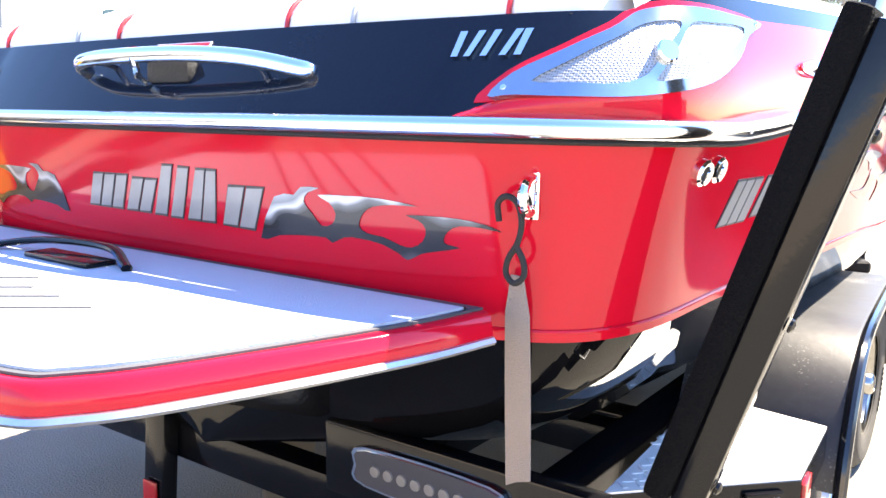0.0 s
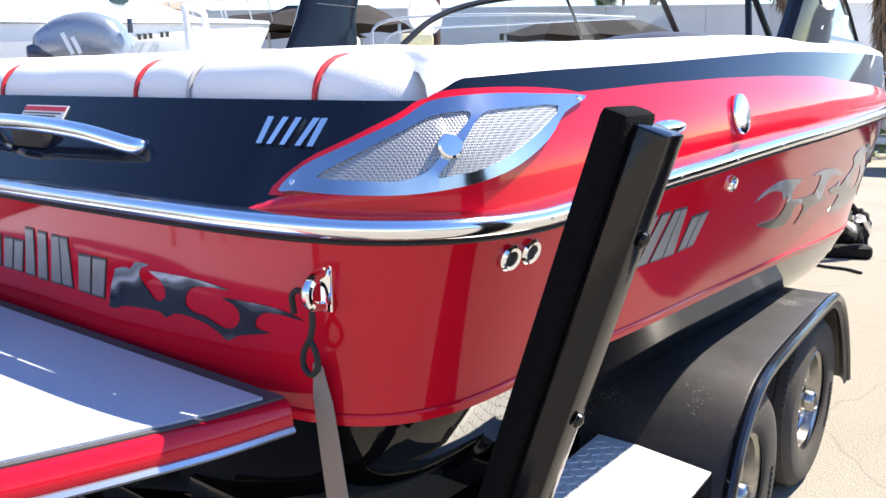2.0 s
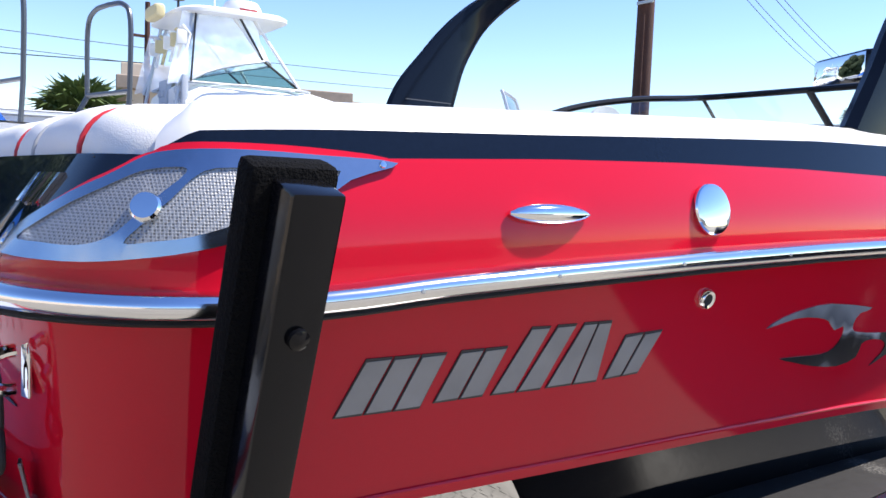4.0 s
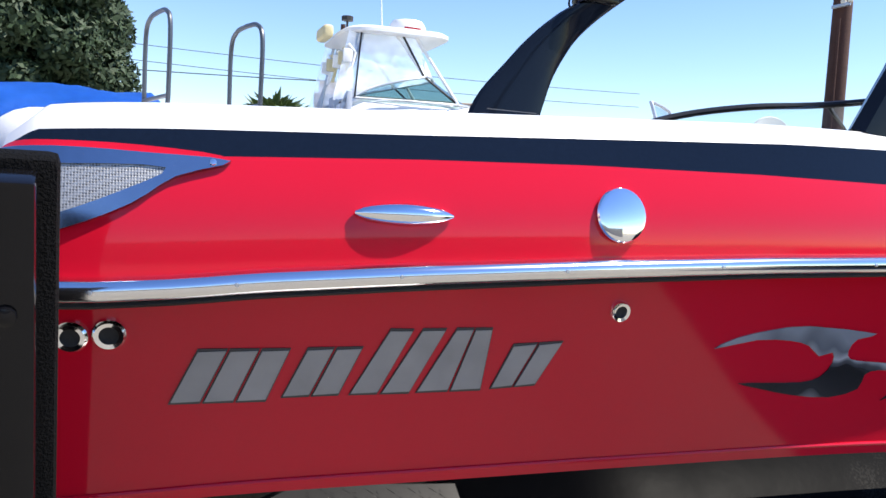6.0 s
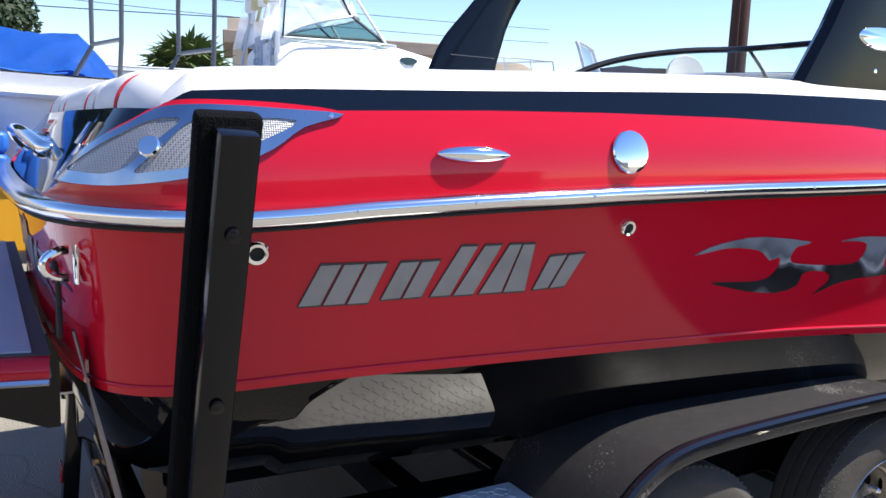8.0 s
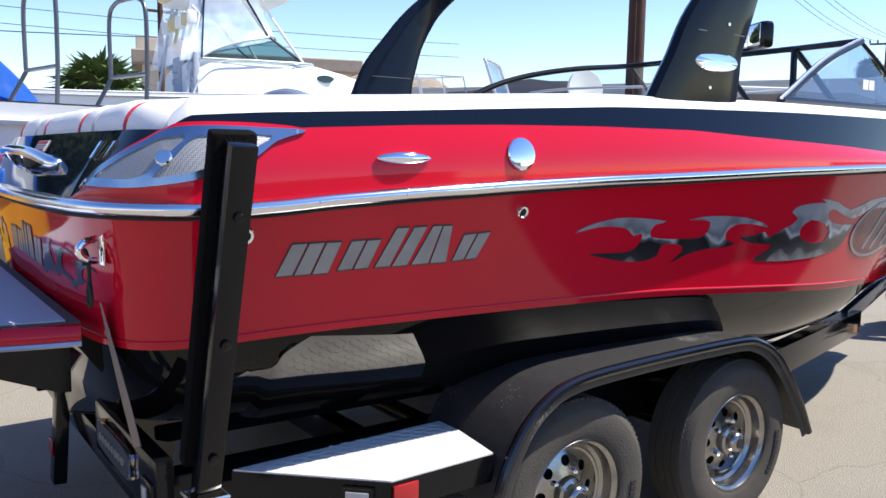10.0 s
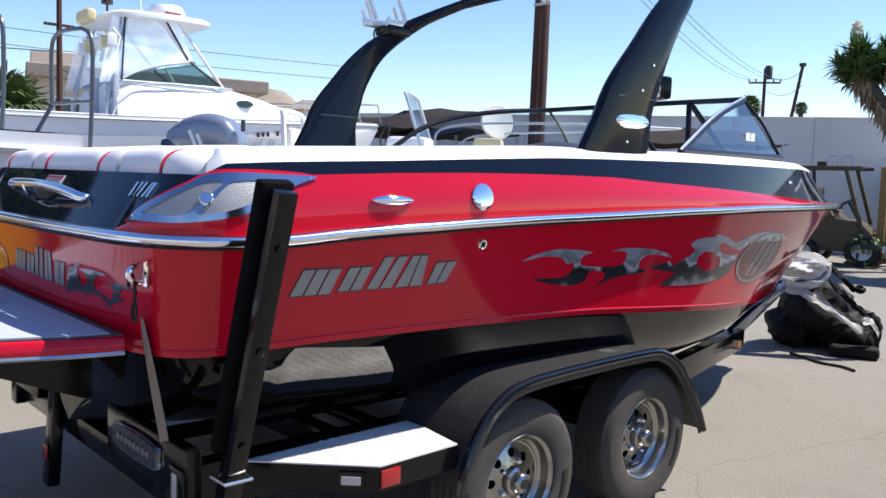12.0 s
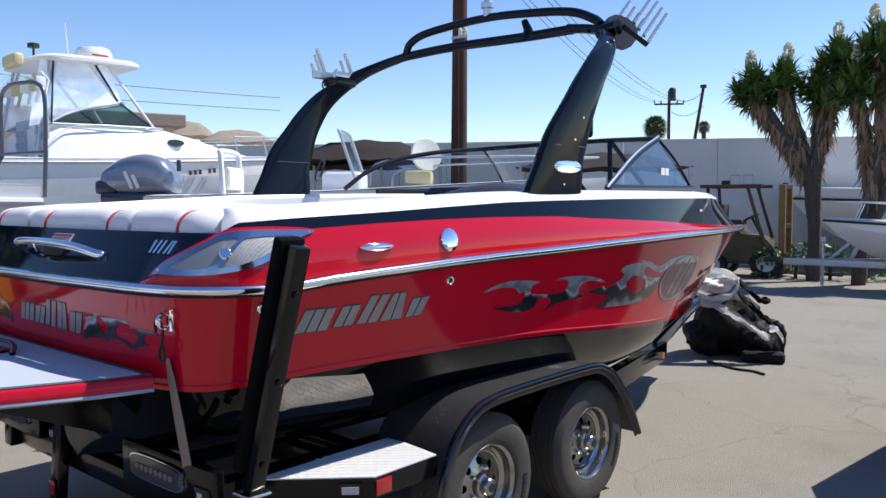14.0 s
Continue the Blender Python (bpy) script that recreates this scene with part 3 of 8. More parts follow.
# the word on each side, drawn as plain slanted blocks
SIDE_BLOCKS = [[(0.487, 1.176), (0.527, 1.270), (0.676, 1.270), (0.643, 1.176)], [(0.664, 1.182), (0.700, 1.271), (0.796, 1.272), (0.763, 1.184)],
               [(0.777, 1.184), (0.836, 1.304), (0.879, 1.303), (0.828, 1.184)], [(0.832, 1.184), (0.893, 1.304), (0.938, 1.304), (0.885, 1.184)],
               [(0.895, 1.185), (0.955, 1.305), (0.999, 1.305), (1.045, 1.262), (1.021, 1.186)], [(1.035, 1.188), (1.068, 1.274), (1.172, 1.278), (1.128, 1.192)]]
for side in (1, -1):
    for blk in [q for b, n in zip(SIDE_BLOCKS, (3, 2, 1, 1, 2, 2)) for q in bars(b, n)]:
        bm = bmesh.new()
        plate(bm, [blk], on_hull, 0.002, side=side)
        rim = part("emblem_block", bm, M_EDGE, boat, "dark outlined silver emblem block", smooth=False)
        bm = bmesh.new()
        plate(bm, [shrink(blk, 0.005)], on_hull, 0.0035, 0.001, side=side)
        part("emblem_face", bm, M_BADGE, rim, smooth=False)

TRANSOM_BLOCKS = [[(-0.261, 1.150), (-0.223, 1.236), (-0.078, 1.237), (-0.117, 1.148)], [(-0.106, 1.148), (-0.066, 1.232), (0.034, 1.232), (-0.008, 1.147)],
                  [(0.003, 1.146), (0.055, 1.268), (0.096, 1.268), (0.051, 1.145)], [(0.062, 1.144), (0.112, 1.266), (0.153, 1.265), (0.109, 1.143)],
                  [(0.123, 1.143), (0.174, 1.264), (0.215, 1.264), (0.264, 1.233), (0.223, 1.143)], [(0.242, 1.142), (0.273, 1.233), (0.386, 1.234), (0.346, 1.138)]]
for blk in [q for b, n in zip(TRANSOM_BLOCKS, (3, 2, 1, 1, 2, 2)) for q in bars(b, n)]:
    bm = bmesh.new()
    plate(bm, [blk], on_transom, 0.002)
    rim = part("emblem_block", bm, M_EDGE, boat, "dark outlined silver emblem block", smooth=False)
    bm = bmesh.new()
    plate(bm, [shrink(blk, 0.006)], on_transom, 0.0035, 0.001)
    part("emblem_face", bm, M_BADGE, rim, smooth=False)

# slanted chrome bars of the model badge
for x, lean in ((0.800, 0.005), (0.826, 0.018), (0.860, 0.017), (0.898, 0.022), (0.926, 0.012)):
    bm = bmesh.new()
    plate(bm, [[(x, 1.487), (x + lean, 1.533), (x + lean + 0.015, 1.533), (x + 0.013, 1.487)]], on_panel, 0.008)
    part("badge_bar", bm, M_CHROME, boat, "small chrome badge bar", smooth=False)

FLAME_A = [(1.52, 1.256), (1.572, 1.278), (1.657, 1.294), (1.761, 1.301), (1.957, 1.282), (1.903, 1.27), (1.885, 1.244), (1.898, 1.225), (1.956, 1.217), (2.056, 1.21),
           (2.177, 1.21), (2.214, 1.233), (2.216, 1.268), (2.16, 1.279), (2.091, 1.28), (2.175, 1.29), (2.284, 1.289), (2.439, 1.278), (2.567, 1.252), (2.615, 1.231),
           (2.506, 1.248), (2.406, 1.253), (2.352, 1.24), (2.329, 1.215), (2.348, 1.189), (2.411, 1.174), (2.319, 1.164), (2.21, 1.162), (2.109, 1.148), (2.025, 1.122),
           (2.075, 1.153), (2.083, 1.175), (2.055, 1.19), (1.992, 1.196), (1.954, 1.187), (1.943, 1.154), (1.862, 1.138), (1.751, 1.148), (1.668, 1.164), (1.601, 1.179),
           (1.679, 1.178), (1.772, 1.176), (1.822, 1.187), (1.848, 1.217), (1.84, 1.242), (1.803, 1.234), (1.767, 1.258), (1.712, 1.27), (1.623, 1.273)]
FLAME_B = [(2.43, 1.197), (2.542, 1.202), (2.602, 1.212), (2.642, 1.188), (2.747, 1.22), (2.802, 1.234), (2.833, 1.263), (2.777, 1.287), (2.83, 1.314), (2.994, 1.322),
           (3.127, 1.309), (3.22, 1.277), (3.123, 1.29), (3.095, 1.265), (3.143, 1.233), (3.259, 1.213), (3.401, 1.206), (3.358, 1.163), (3.292, 1.108), (3.095, 1.078),
           (2.875, 1.075), (2.67, 1.085), (2.559, 1.099), (2.628, 1.125), (2.675, 1.151), (2.581, 1.164), (2.51, 1.173)]
EYE_HOLE = [(2.88, 1.218), (2.955, 1.248), (3.076, 1.228), (3.151, 1.183), (3.095, 1.143), (2.964, 1.148), (2.889, 1.178)]
FLAME_C = [(3.002, 1.338), (3.17, 1.318), (3.314, 1.28), (3.51, 1.318), (3.782, 1.333), (4.067, 1.308), (4.3, 1.273), (4.131, 1.265), (3.919, 1.268), (3.706, 1.278),
           (3.51, 1.265), (3.357, 1.238), (3.188, 1.278)]
TRANSOM_FLAME = [(0.36, 1.125), (0.41, 1.216), (0.465, 1.223), (0.486, 1.24), (0.534, 1.241), (0.503, 1.23), (0.49, 1.211), (0.51, 1.189), (0.532, 1.166), (0.56, 1.172),
                 (0.571, 1.192), (0.557, 1.214), (0.529, 1.227), (0.598, 1.23), (0.68, 1.23), (0.764, 1.221), (0.71, 1.22), (0.662, 1.213), (0.638, 1.198), (0.626, 1.174),
                 (0.645, 1.161), (0.683, 1.157), (0.719, 1.145), (0.745, 1.143), (0.77, 1.157), (0.778, 1.179), (0.764, 1.195), (0.736, 1.203), (0.794, 1.205), (0.848, 1.204),
                 (0.898, 1.197), (0.925, 1.186), (0.888, 1.191), (0.848, 1.191), (0.825, 1.181), (0.813, 1.164), (0.82, 1.155), (0.846, 1.151), (0.8, 1.141), (0.765, 1.133),
                 (0.735, 1.118), (0.717, 1.128), (0.681, 1.142), (0.63, 1.149), (0.589, 1.148), (0.557, 1.134), (0.541, 1.143), (0.483, 1.142), (0.415, 1.136)]
for side in (1, -1):
    for lines in ([FLAME_A], [FLAME_B, EYE_HOLE], [FLAME_C]):
        bm = bmesh.new()
        plate(bm, [rounded(p, 2) for p in lines], on_hull, 0.0025, side=side, cut=0.06)
        part("flame_decal", bm, M_DECAL, boat, "airbrushed chrome flame decal")
    # round emblem near the bow
    bm = bmesh.new()
    ring = lambda k, s=1.0: (3.80 + 0.40 * s * math.cos(k), 1.18 + 0.145 * s * math.sin(k) + 0.03 * s * math.cos(k))
    plate(bm, [[ring(k * math.tau / 40) for k in range(40)], [ring(k * math.tau / 40, 0.93) for k in range(40)]], on_hull, 0.004, side=side, cut=0.1)
    disc_bm = bmesh.new()
    plate(disc_bm, [[ring(k * math.tau / 40, 0.95) for k in range(40)]], on_hull, 0.002, side=side, cut=0.1)
    part("emblem_disc", disc_bm, M_SMOKE, boat, "smoky dark red emblem disc")
    part("round_emblem", bm, M_BADGE, boat, "round silver emblem ring")
    for a, b in (((3.60, 1.075), (3.80, 1.290)), ((3.72, 1.065), (3.96, 1.300)), ((3.88, 1.075), (4.05, 1.255))):
        bm = bmesh.new()
        d = (Vector(b) - Vector(a)).normalized()
        w = Vector((-d.y * 0.020, d.x * 0.007))
        plate(bm, [[tuple(Vector(a) + w), tuple(Vector(b) + w), tuple(Vector(b) - w), tuple(Vector(a) - w)]], on_hull, 0.004, side=side)
        part("emblem_stroke", bm, M_BADGE, boat)
    bm = bmesh.new()
    plate(bm, [rounded([(side * x, z) for x, z in TRANSOM_FLAME], 2)], on_transom, 0.0025, cut=0.06)
    part("flame_decal", bm, M_DECAL, boat, "airbrushed chrome flame decal")

# ---- boat: corner speaker grilles ----
M_GRILLE = mat("blue_grey_plated_metal", (0.42, 0.46, 0.52), 0.16, metal=1.0, vary=0.08, scale=60)
G_SLIDE = 0.010
G_OUT = [(0.096, 1.411), (0.135, 1.451), (0.228, 1.489), (0.325, 1.523), (0.386, 1.549), (0.45, 1.562), (0.54, 1.568), (0.668, 1.568), (0.803, 1.563), (0.722, 1.535),
         (0.659, 1.492), (0.569, 1.453), (0.489, 1.434), (0.417, 1.424), (0.339, 1.417), (0.242, 1.415), (0.151, 1.413)]
G_ONE = [(0.174, 1.436), (0.255, 1.475), (0.339, 1.509), (0.401, 1.531), (0.469, 1.54), (0.48, 1.533), (0.433, 1.498), (0.396, 1.465), (0.37, 1.447), (0.325, 1.436),
         (0.255, 1.435)]
G_TWO = [(0.506, 1.537), (0.569, 1.545), (0.707, 1.547), (0.641, 1.508), (0.556, 1.473), (0.489, 1.453), (0.433, 1.445), (0.396, 1.442), (0.419, 1.465), (0.459, 1.499)]


def on_grille(s, z, off=0.003):
    return on_deck(s - G_SLIDE, z, off)


G_RIM = [(0.066, 1.405), (0.120, 1.460), (0.220, 1.502), (0.320, 1.537), (0.384, 1.564), (0.45, 1.577), (0.54, 1.582), (0.668, 1.582), (0.79, 1.573),
         (0.76, 1.556), (0.66, 1.515), (0.55, 1.47), (0.40, 1.44), (0.20, 1.425)]
for side in (1, -1):
    bm = bmesh.new()
    plate(bm, [rounded(G_RIM, 3)], on_grille, 0.002, side=side, cut=0.04)
    part("grille_surround", bm, M_RED, boat, "red gelcoat band round the grille")
    bm = bmesh.new()
    plate(bm, [rounded(G_OUT, 3), rounded(G_ONE, 3), rounded(G_TWO, 3)], on_grille, 0.010, side=side, cut=0.05)
    grille = part("speaker_grille", bm, M_GRILLE, boat, "chrome corner speaker grille frame")
    for line in (G_ONE, G_TWO):
        bm = bmesh.new()
        plate(bm, [rounded(line, 3)], on_grille, 0.007, side=side, cut=0.04)
        part("speaker_mesh", bm, M_MESH, grille, "silver perforated speaker mesh")
    m = frame_at(on_grille(0.424, 1.487, 0.010), normal_on(on_grille, 0.424, 1.487))
    bm = bmesh.new()
    lathe(bm, [(0.021, -0.004), (0.021, 0.006), (0.018, 0.010), (0.0, 0.011)], m if side > 0 else mirrored(m), 20)
    part("grille_knob", bm, M_CHROME, grille)
    for s, z in ((0.124, 1.425), (0.776, 1.559)):
        m = frame_at(on_grille(s, z, 0.010), normal_on(on_grille, s, z))
        bm = bmesh.new()
        lathe(bm, [(0.006, 0), (0.005, 0.003), (0, 0.004)], m if side > 0 else mirrored(m), 10)
        part("screw", bm, M_CHROME, grille)

# ---- boat: side fittings ----
for side in (1, -1):
    flip = (lambda m: m) if side > 0 else mirrored
    # cleat
    n = normal_on(on_deck, along(0.84), 1.495)
    m = frame_at(on_deck(along(0.84), 1.495, 0.0), n)
    bm = bmesh.new()
    pts = [(-0.084 + 0.168 * k / 12, 0, 0.006) for k in range(13)]
    tube(bm, [m @ Vector(p) for p in pts], [0.003 + 0.016 * math.sin(math.pi * k / 12) ** 0.6 for k in range(13)], 12)
    if side < 0:
        bmesh.ops.transform(bm, matrix=Matrix.Diagonal((-1, 1, 1, 1)), verts=bm.verts)
    cleat = part("cleat", bm, M_CHROME, boat, "polished pull-up cleat")
    bm = bmesh.new()
    lathe(bm, [(0.014, 0), (0.014, 0.012), (0.0, 0.013)], flip(m), 16)
    part("cleat_base", bm, M_CHROME, cleat)
    # round filler cap
    m = frame_at(on_deck(along(1.252), 1.512, 0.0), normal_on(on_deck, along(1.252), 1.512))
    bm = bmesh.new()
    lathe(bm, [(0.050, 0), (0.051, 0.006), (0.049, 0.010), (0.042, 0.0125), (0.0, 0.015)], flip(m), 36)
    part("filler_cap", bm, M_CHROME, boat, "round polished filler cap")
    # exhaust and drain fittings
    for y, z, r in ((0.346, 1.291, 0.025), (0.399, 1.295, 0.025), (1.277, 1.335, 0.021)):
        m = frame_at(on_hull(y, z, 0.0), normal_on(on_hull, y, z))
        bm = bmesh.new()
        lathe(bm, [(r, 0), (r, 0.006), (r * 0.85, 0.011), (r * 0.58, 0.009), (r * 0.52, 0.002)], flip(m), 24)
        fit_ = part("hull_fitting", bm, M_CHROME, boat, "chrome through-hull fitting")
        bm = bmesh.new()
        lathe(bm, [(r * 0.56, 0.001), (r * 0.56, 0.004), (0, 0.004)], flip(m), 18)
        part("fitting_bore", bm, M_RUBBER, fit_)
    # bow light
    m = frame_at(on_deck(along(4.15), 1.625, 0.0), normal_on(on_deck, along(4.15), 1.625))
    bm = bmesh.new()
    box(bm, (0, 0, 0.008), (0.07, 0.022, 0.016), flip(m), 0.006)
    part("bow_light", bm, M_CHROME, boat)
# rail screws
for k in range(14):
    i = CORNER_END + 2 + k * 5
    if i >= N - 3:
        break
    p = rail_line[i] - inward(i) * 0.0182
    bm = bmesh.new()
    lathe(bm, [(0.004, -0.001), (0.0035, 0.0018), (0, 0.0022)], frame_at(p, -inward(i)), 8)
    part("rail_screw", bm, M_ALU, boat)

# ---- boat: transom fittings ----
# tow handle
bm = bmesh.new()
pts = bend([(-0.29, 0.11, 1.466), (-0.275, 0.065, 1.490), (-0.21, 0.04, 1.502), (-0.05, 0.032, 1.507), (0.17, 0.036, 1.505), (0.34, 0.05, 1.493), (0.468, 0.075, 1.470), (0.478, 0.10, 1.464)], 5)
tube(bm, pts, 0.018, 12)
handle = part("tow_handle", bm, M_CHROME, boat, "polished stern grab handle")
for x, z in ((-0.19, 1.488), (0.33, 1.478)):
    bm = bmesh.new()
    tube(bm, [(x, 0.12, z), (x, 0.05, z + 0.015)], 0.010, 10)
    part("handle_foot", bm, M_CHROME, handle)
bm = bmesh.new()
tube(bm, bend([(0.0, 0.02, 1.502), (-0.005, 0.032, 1.48), (-0.025, 0.05, 1.46), (-0.025, 0.07, 1.447)], 4), 0.008, 8)
part("tow_hook", bm, M_CHROME, handle, "chrome tow hook")
bm = bmesh.new()
box(bm, (0.05, 0.095, 1.472), (0.15, 0.05, 0.05), bevel=0.012)
part("hook_bracket", bm, M_RUBBER, handle, "dark bracket behind the handle")
# warning sticker with plain bars
bm = bmesh.new()
plate(bm, [[(-0.06, 1.540), (0.135, 1.540), (0.135, 1.504), (-0.06, 1.504)]], on_panel, 0.004)
stick = part("warning_sticker", bm, mat("sticker_white", (0.7, 0.7, 0.7), 0.4), boat, "white warning sticker with red band", smooth=False)
for z, x0, x1, c in ((1.533, -0.056, 0.131, M_PIPING), (1.507, -0.056, 0.131, M_PIPING), (1.523, -0.05, 0.12, M_EDGE), (1.517, -0.05, 0.10, M_EDGE)):
    bm = bmesh.new()
    h = 0.005 if c is M_PIPING else 0.0015
    plate(bm, [[(x0, z + h), (x1, z + h), (x1, z - h), (x0, z - h)]], on_panel, 0.006, 0.0045)
    part("sticker_bar", bm, c, stick, smooth=False)
# lifting eyes on the transom
for side in (1, -1):
    bm = bmesh.new()
    m = frame_at(on_transom(side * 0.982, 1.255, 0.0), (side * 0.25, -1, 0))
    ringpts = [m @ Vector((0.0, 0.028 * math.cos(k), 0.02 + 0.045 * math.sin(k))) for k in [math.pi * j / 12 for j in range(13)]]
    tube(bm, ringpts, 0.0095, 10)
    box(bm, (0, 0, 0.003), (0.024, 0.085, 0.007), m, 0.003)
    part("lifting_eye", bm, M_CHROME, boat, "chrome transom lifting eye")

# ---- boat: cushions ----
def cushion(x0, x1, end=0):
    bm = bmesh.new()
    rows = []
    nx, ny = 18, 16
    y0, y1 = 0.185, 0.72
    for a in range(nx + 1):
        u = a / nx
        row = []
        for b in range(ny + 1):
            v = b / ny
            x = x0 + (x1 - x0) * u
            edge = min(u, 1 - u) * (x1 - x0)
            puff = min(1, edge / 0.10)
            puff = math.sqrt(max(0, 1 - (1 - puff) ** 2))
            w = v * math.pi * 0.5
            if v < 0.45:
                k = v / 0.45
                y = y0 + 0.13 * (1 - math.cos(k * math.pi / 2) ** 0.6)
                z = 1.556 + 0.098 * math.sin(k * math.pi / 2)
            else:
                k = (v - 0.45) / 0.55
                y = y0 + 0.13 + (y1 - y0 - 0.13) * k
                z = 1.654 + 0.016 * math.sin(k * math.pi)
            if end:
                g = max(0, (abs(x) - 0.86) / 0.22)
                z -= 0.05 * g * g * (1 if z > 1.57 else 0)
                y += 0.10 * g * g
            z = 1.556 + (z - 1.556) * (0.80 + 0.20 * puff)
            z += 0.004 * noise.noise(Vector((x * 6, y * 6, 3.0)))
            y += 0.012 * (1 - puff)
            row.append(bm.verts.new((x, y, z)))
        rows.append(row)
    skin(bm, rows)
    return part("cushion", bm, M_VINYL, boat, "white vinyl sun pad cushion")


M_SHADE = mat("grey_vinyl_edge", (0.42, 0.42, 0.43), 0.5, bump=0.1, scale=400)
XS = [-1.065, -0.87, -0.50, -0.31, 0.31, 0.50, 0.87, 1.065]
for k, (x0, x1) in enumerate(zip(XS, XS[1:])):
    c = cushion(x0, x1, k in (0, 6))
    if k:
        bm = bmesh.new()
        pts = [(x0, 0.192 + 0.13 * (1 - max(math.cos(a), 0.0) ** 0.6), 1.560 + 0.082 * math.sin(a)) for a in [math.pi / 2 * j / 8 for j in range(9)]]
        tube(bm, pts + [(x0, 0.42, 1.643), (x0, 0.52, 1.640)], 0.005, 8)
        part("piping", bm, M_PIPING if k in (1, 3, 4, 6) else M_SHADE, c, "red seam piping" if k in (1, 3, 4, 6) else "")
# Black strip that draws in the dark, shaded gap below the cushions.
bm = bmesh.new()
bar(bm, (-1.0, 0.198, 1.553), (1.0, 0.198, 1.553), 0.03, 0.010)
part("cushion_gap", bm, M_RUBBER, boat)
# Hidden filler, added to stop sunlight leaking under the cushions.
bm = bmesh.new()
box(bm, (0, 0.47, 1.49), (1.92, 0.50, 0.13), bevel=0.01)
part("cushion_light_block", bm, M_RUBBER, boat)
# sun pad behind the cushions
bm = bmesh.new()
box(bm, (0, 1.20, 1.575), (2.0, 1.0, 0.16), bevel=0.05, seg=3)
part("sun_pad", bm, M_VINYL, boat, "white vinyl engine hatch pad")

# ---- boat: swim platform ----
PLAT = [(-0.94, 0.05), (-0.905, -0.13), (-0.805, -0.43), (-0.735, -0.575), (-0.64, -0.64), (-0.3, -0.672), (0, -0.68), (0.3, -0.672), (0.64, -0.64), (0.735, -0.575), (0.805, -0.43), (0.905, -0.13), (0.94, 0.05)]
plat = [(p.x, p.y) for p in bend([(x, y, 0) for x, y in PLAT], 6)]


def inset(d):
    out = []
    for i, (x, y) in enumerate(plat):
        a, b = plat[max(i - 1, 0)], plat[min(i + 1, len(plat) - 1)]
        t = Vector((b[0] - a[0], b[1] - a[1])).normalized()
        out.append((x - t.y * d, y + t.x * d))
    return out


bm = bmesh.new()
rows = [[bm.verts.new((x, y, z)) for x, y in inset(d)] for d, z in ((0.05, 1.005), (0.0, 1.009), (-0.003, 1.019), (0.0, 1.033), (0.005, 1.049), (0.010, 1.054), (0.018, 1.056))]
skin(bm, rows)
bm.faces.new(rows[-1])
bm.faces.new(rows[0][::-1])
platform = part("swim_platform", bm, M_RED, boat, "red swim platform with pale pad")
bm = bmesh.new()
rows = [[bm.verts.new((x, y, z)) for x, y in inset(d)] for d, z in ((0.02, 0.999), (-0.006, 1.000), (-0.011, 1.006), (-0.006, 1.013), (0.0, 1.015))]
skin(bm, rows)
part("platform_trim", bm, M_ALU, platform, "bright metal edge trim")
bm = bmesh.new()
slab(bm, [p for p in inset(0.022)], 0.004, Matrix.Translation((0, 0, 1.0562)))
part("pad_border", bm, mat("pad_border_grey", (0.06, 0.06, 0.065), 0.7), platform)
bm = bmesh.new()
slab(bm, [(x, min(y, 0.02)) for x, y in inset(0.034)], 0.008, Matrix.Translation((0, 0, 1.0566)))
part("pad", bm, M_GREY, platform, "pale grey foam pad")
M_PADINK = mat("pad_marking", (0.07, 0.07, 0.075), 0.7)
for (x0, y0), (x1, y1) in (((-0.266, -0.832), (0.314, -0.356)), ((-0.150, -0.844), (0.432, -0.370)), ((-0.444, -0.774), (0.130, -0.292)), ((-0.372, -0.822), (0.207, -0.346))):
    bm = bmesh.new()
    bar(bm, (x0, y0, 1.0658), (x1, y1, 1.0658), 0.010, 0.0022)
    part("pad_stripe", bm, M_PADINK, platform, "grey plain bar on the pad", smooth=False)
bm = bmesh.new()
tube(bm, bend([(-0.30, -0.20, 1.07), (-0.16, -0.12, 1.09), (0.06, -0.10, 1.093), (0.20, -0.15, 1.071)], 6), 0.012, 10, flat=0.7)
box(bm, (0.0, -0.155, 1.071), (0.24, 0.07, 0.012), bevel=0.004)
part("platform_handle", bm, M_TRAILER, platform, "black folded boarding handle")
for side in (1, -1):
    bm = bmesh.new()
    slab(bm, [(0, 0), (0.50, 0), (0.50, 0.05), (0.03, 0.24), (0, 0.24)], 0.016, Matrix(((0, 0, 1, side * 0.50), (-1, 0, 0, 0.1), (0, -1, 0, 1.005), (0, 0, 0, 1))))
    part("platform_bracket", bm, M_TRAILER, platform)
# rudder, propeller shaft and strut below
bm = bmesh.new()
slab(bm, [(0, 0), (0.26, 0), (0.20, -0.42), (0.04, -0.42)], 0.02, Matrix(((0, 0, 1, -0.01), (1, 0, 0, 0.35), (0, 1, 0, 0.66), (0, 0, 0, 1))))
part("rudder", bm, mat("bronze", (0.16, 0.14, 0.115), 0.45, metal=0.7), boat, "bronze rudder")
# trim tab
bm = bmesh.new()
box(bm, (0.0, 0.16, 0.74), (0.30, 0.18, 0.008), bevel=0.002)
part("trim_plate", bm, M_ALU, boat)

# ---- wakeboard tower and windscreen ----
M_RACKDARK = mat("joint_grey", (0.10, 0.10, 0.11), 0.4)
tower = thing("wakeboard_tower", "black arched wakeboard tower with board racks on the boat", "tower", at=(0, 2.4, 1.75))


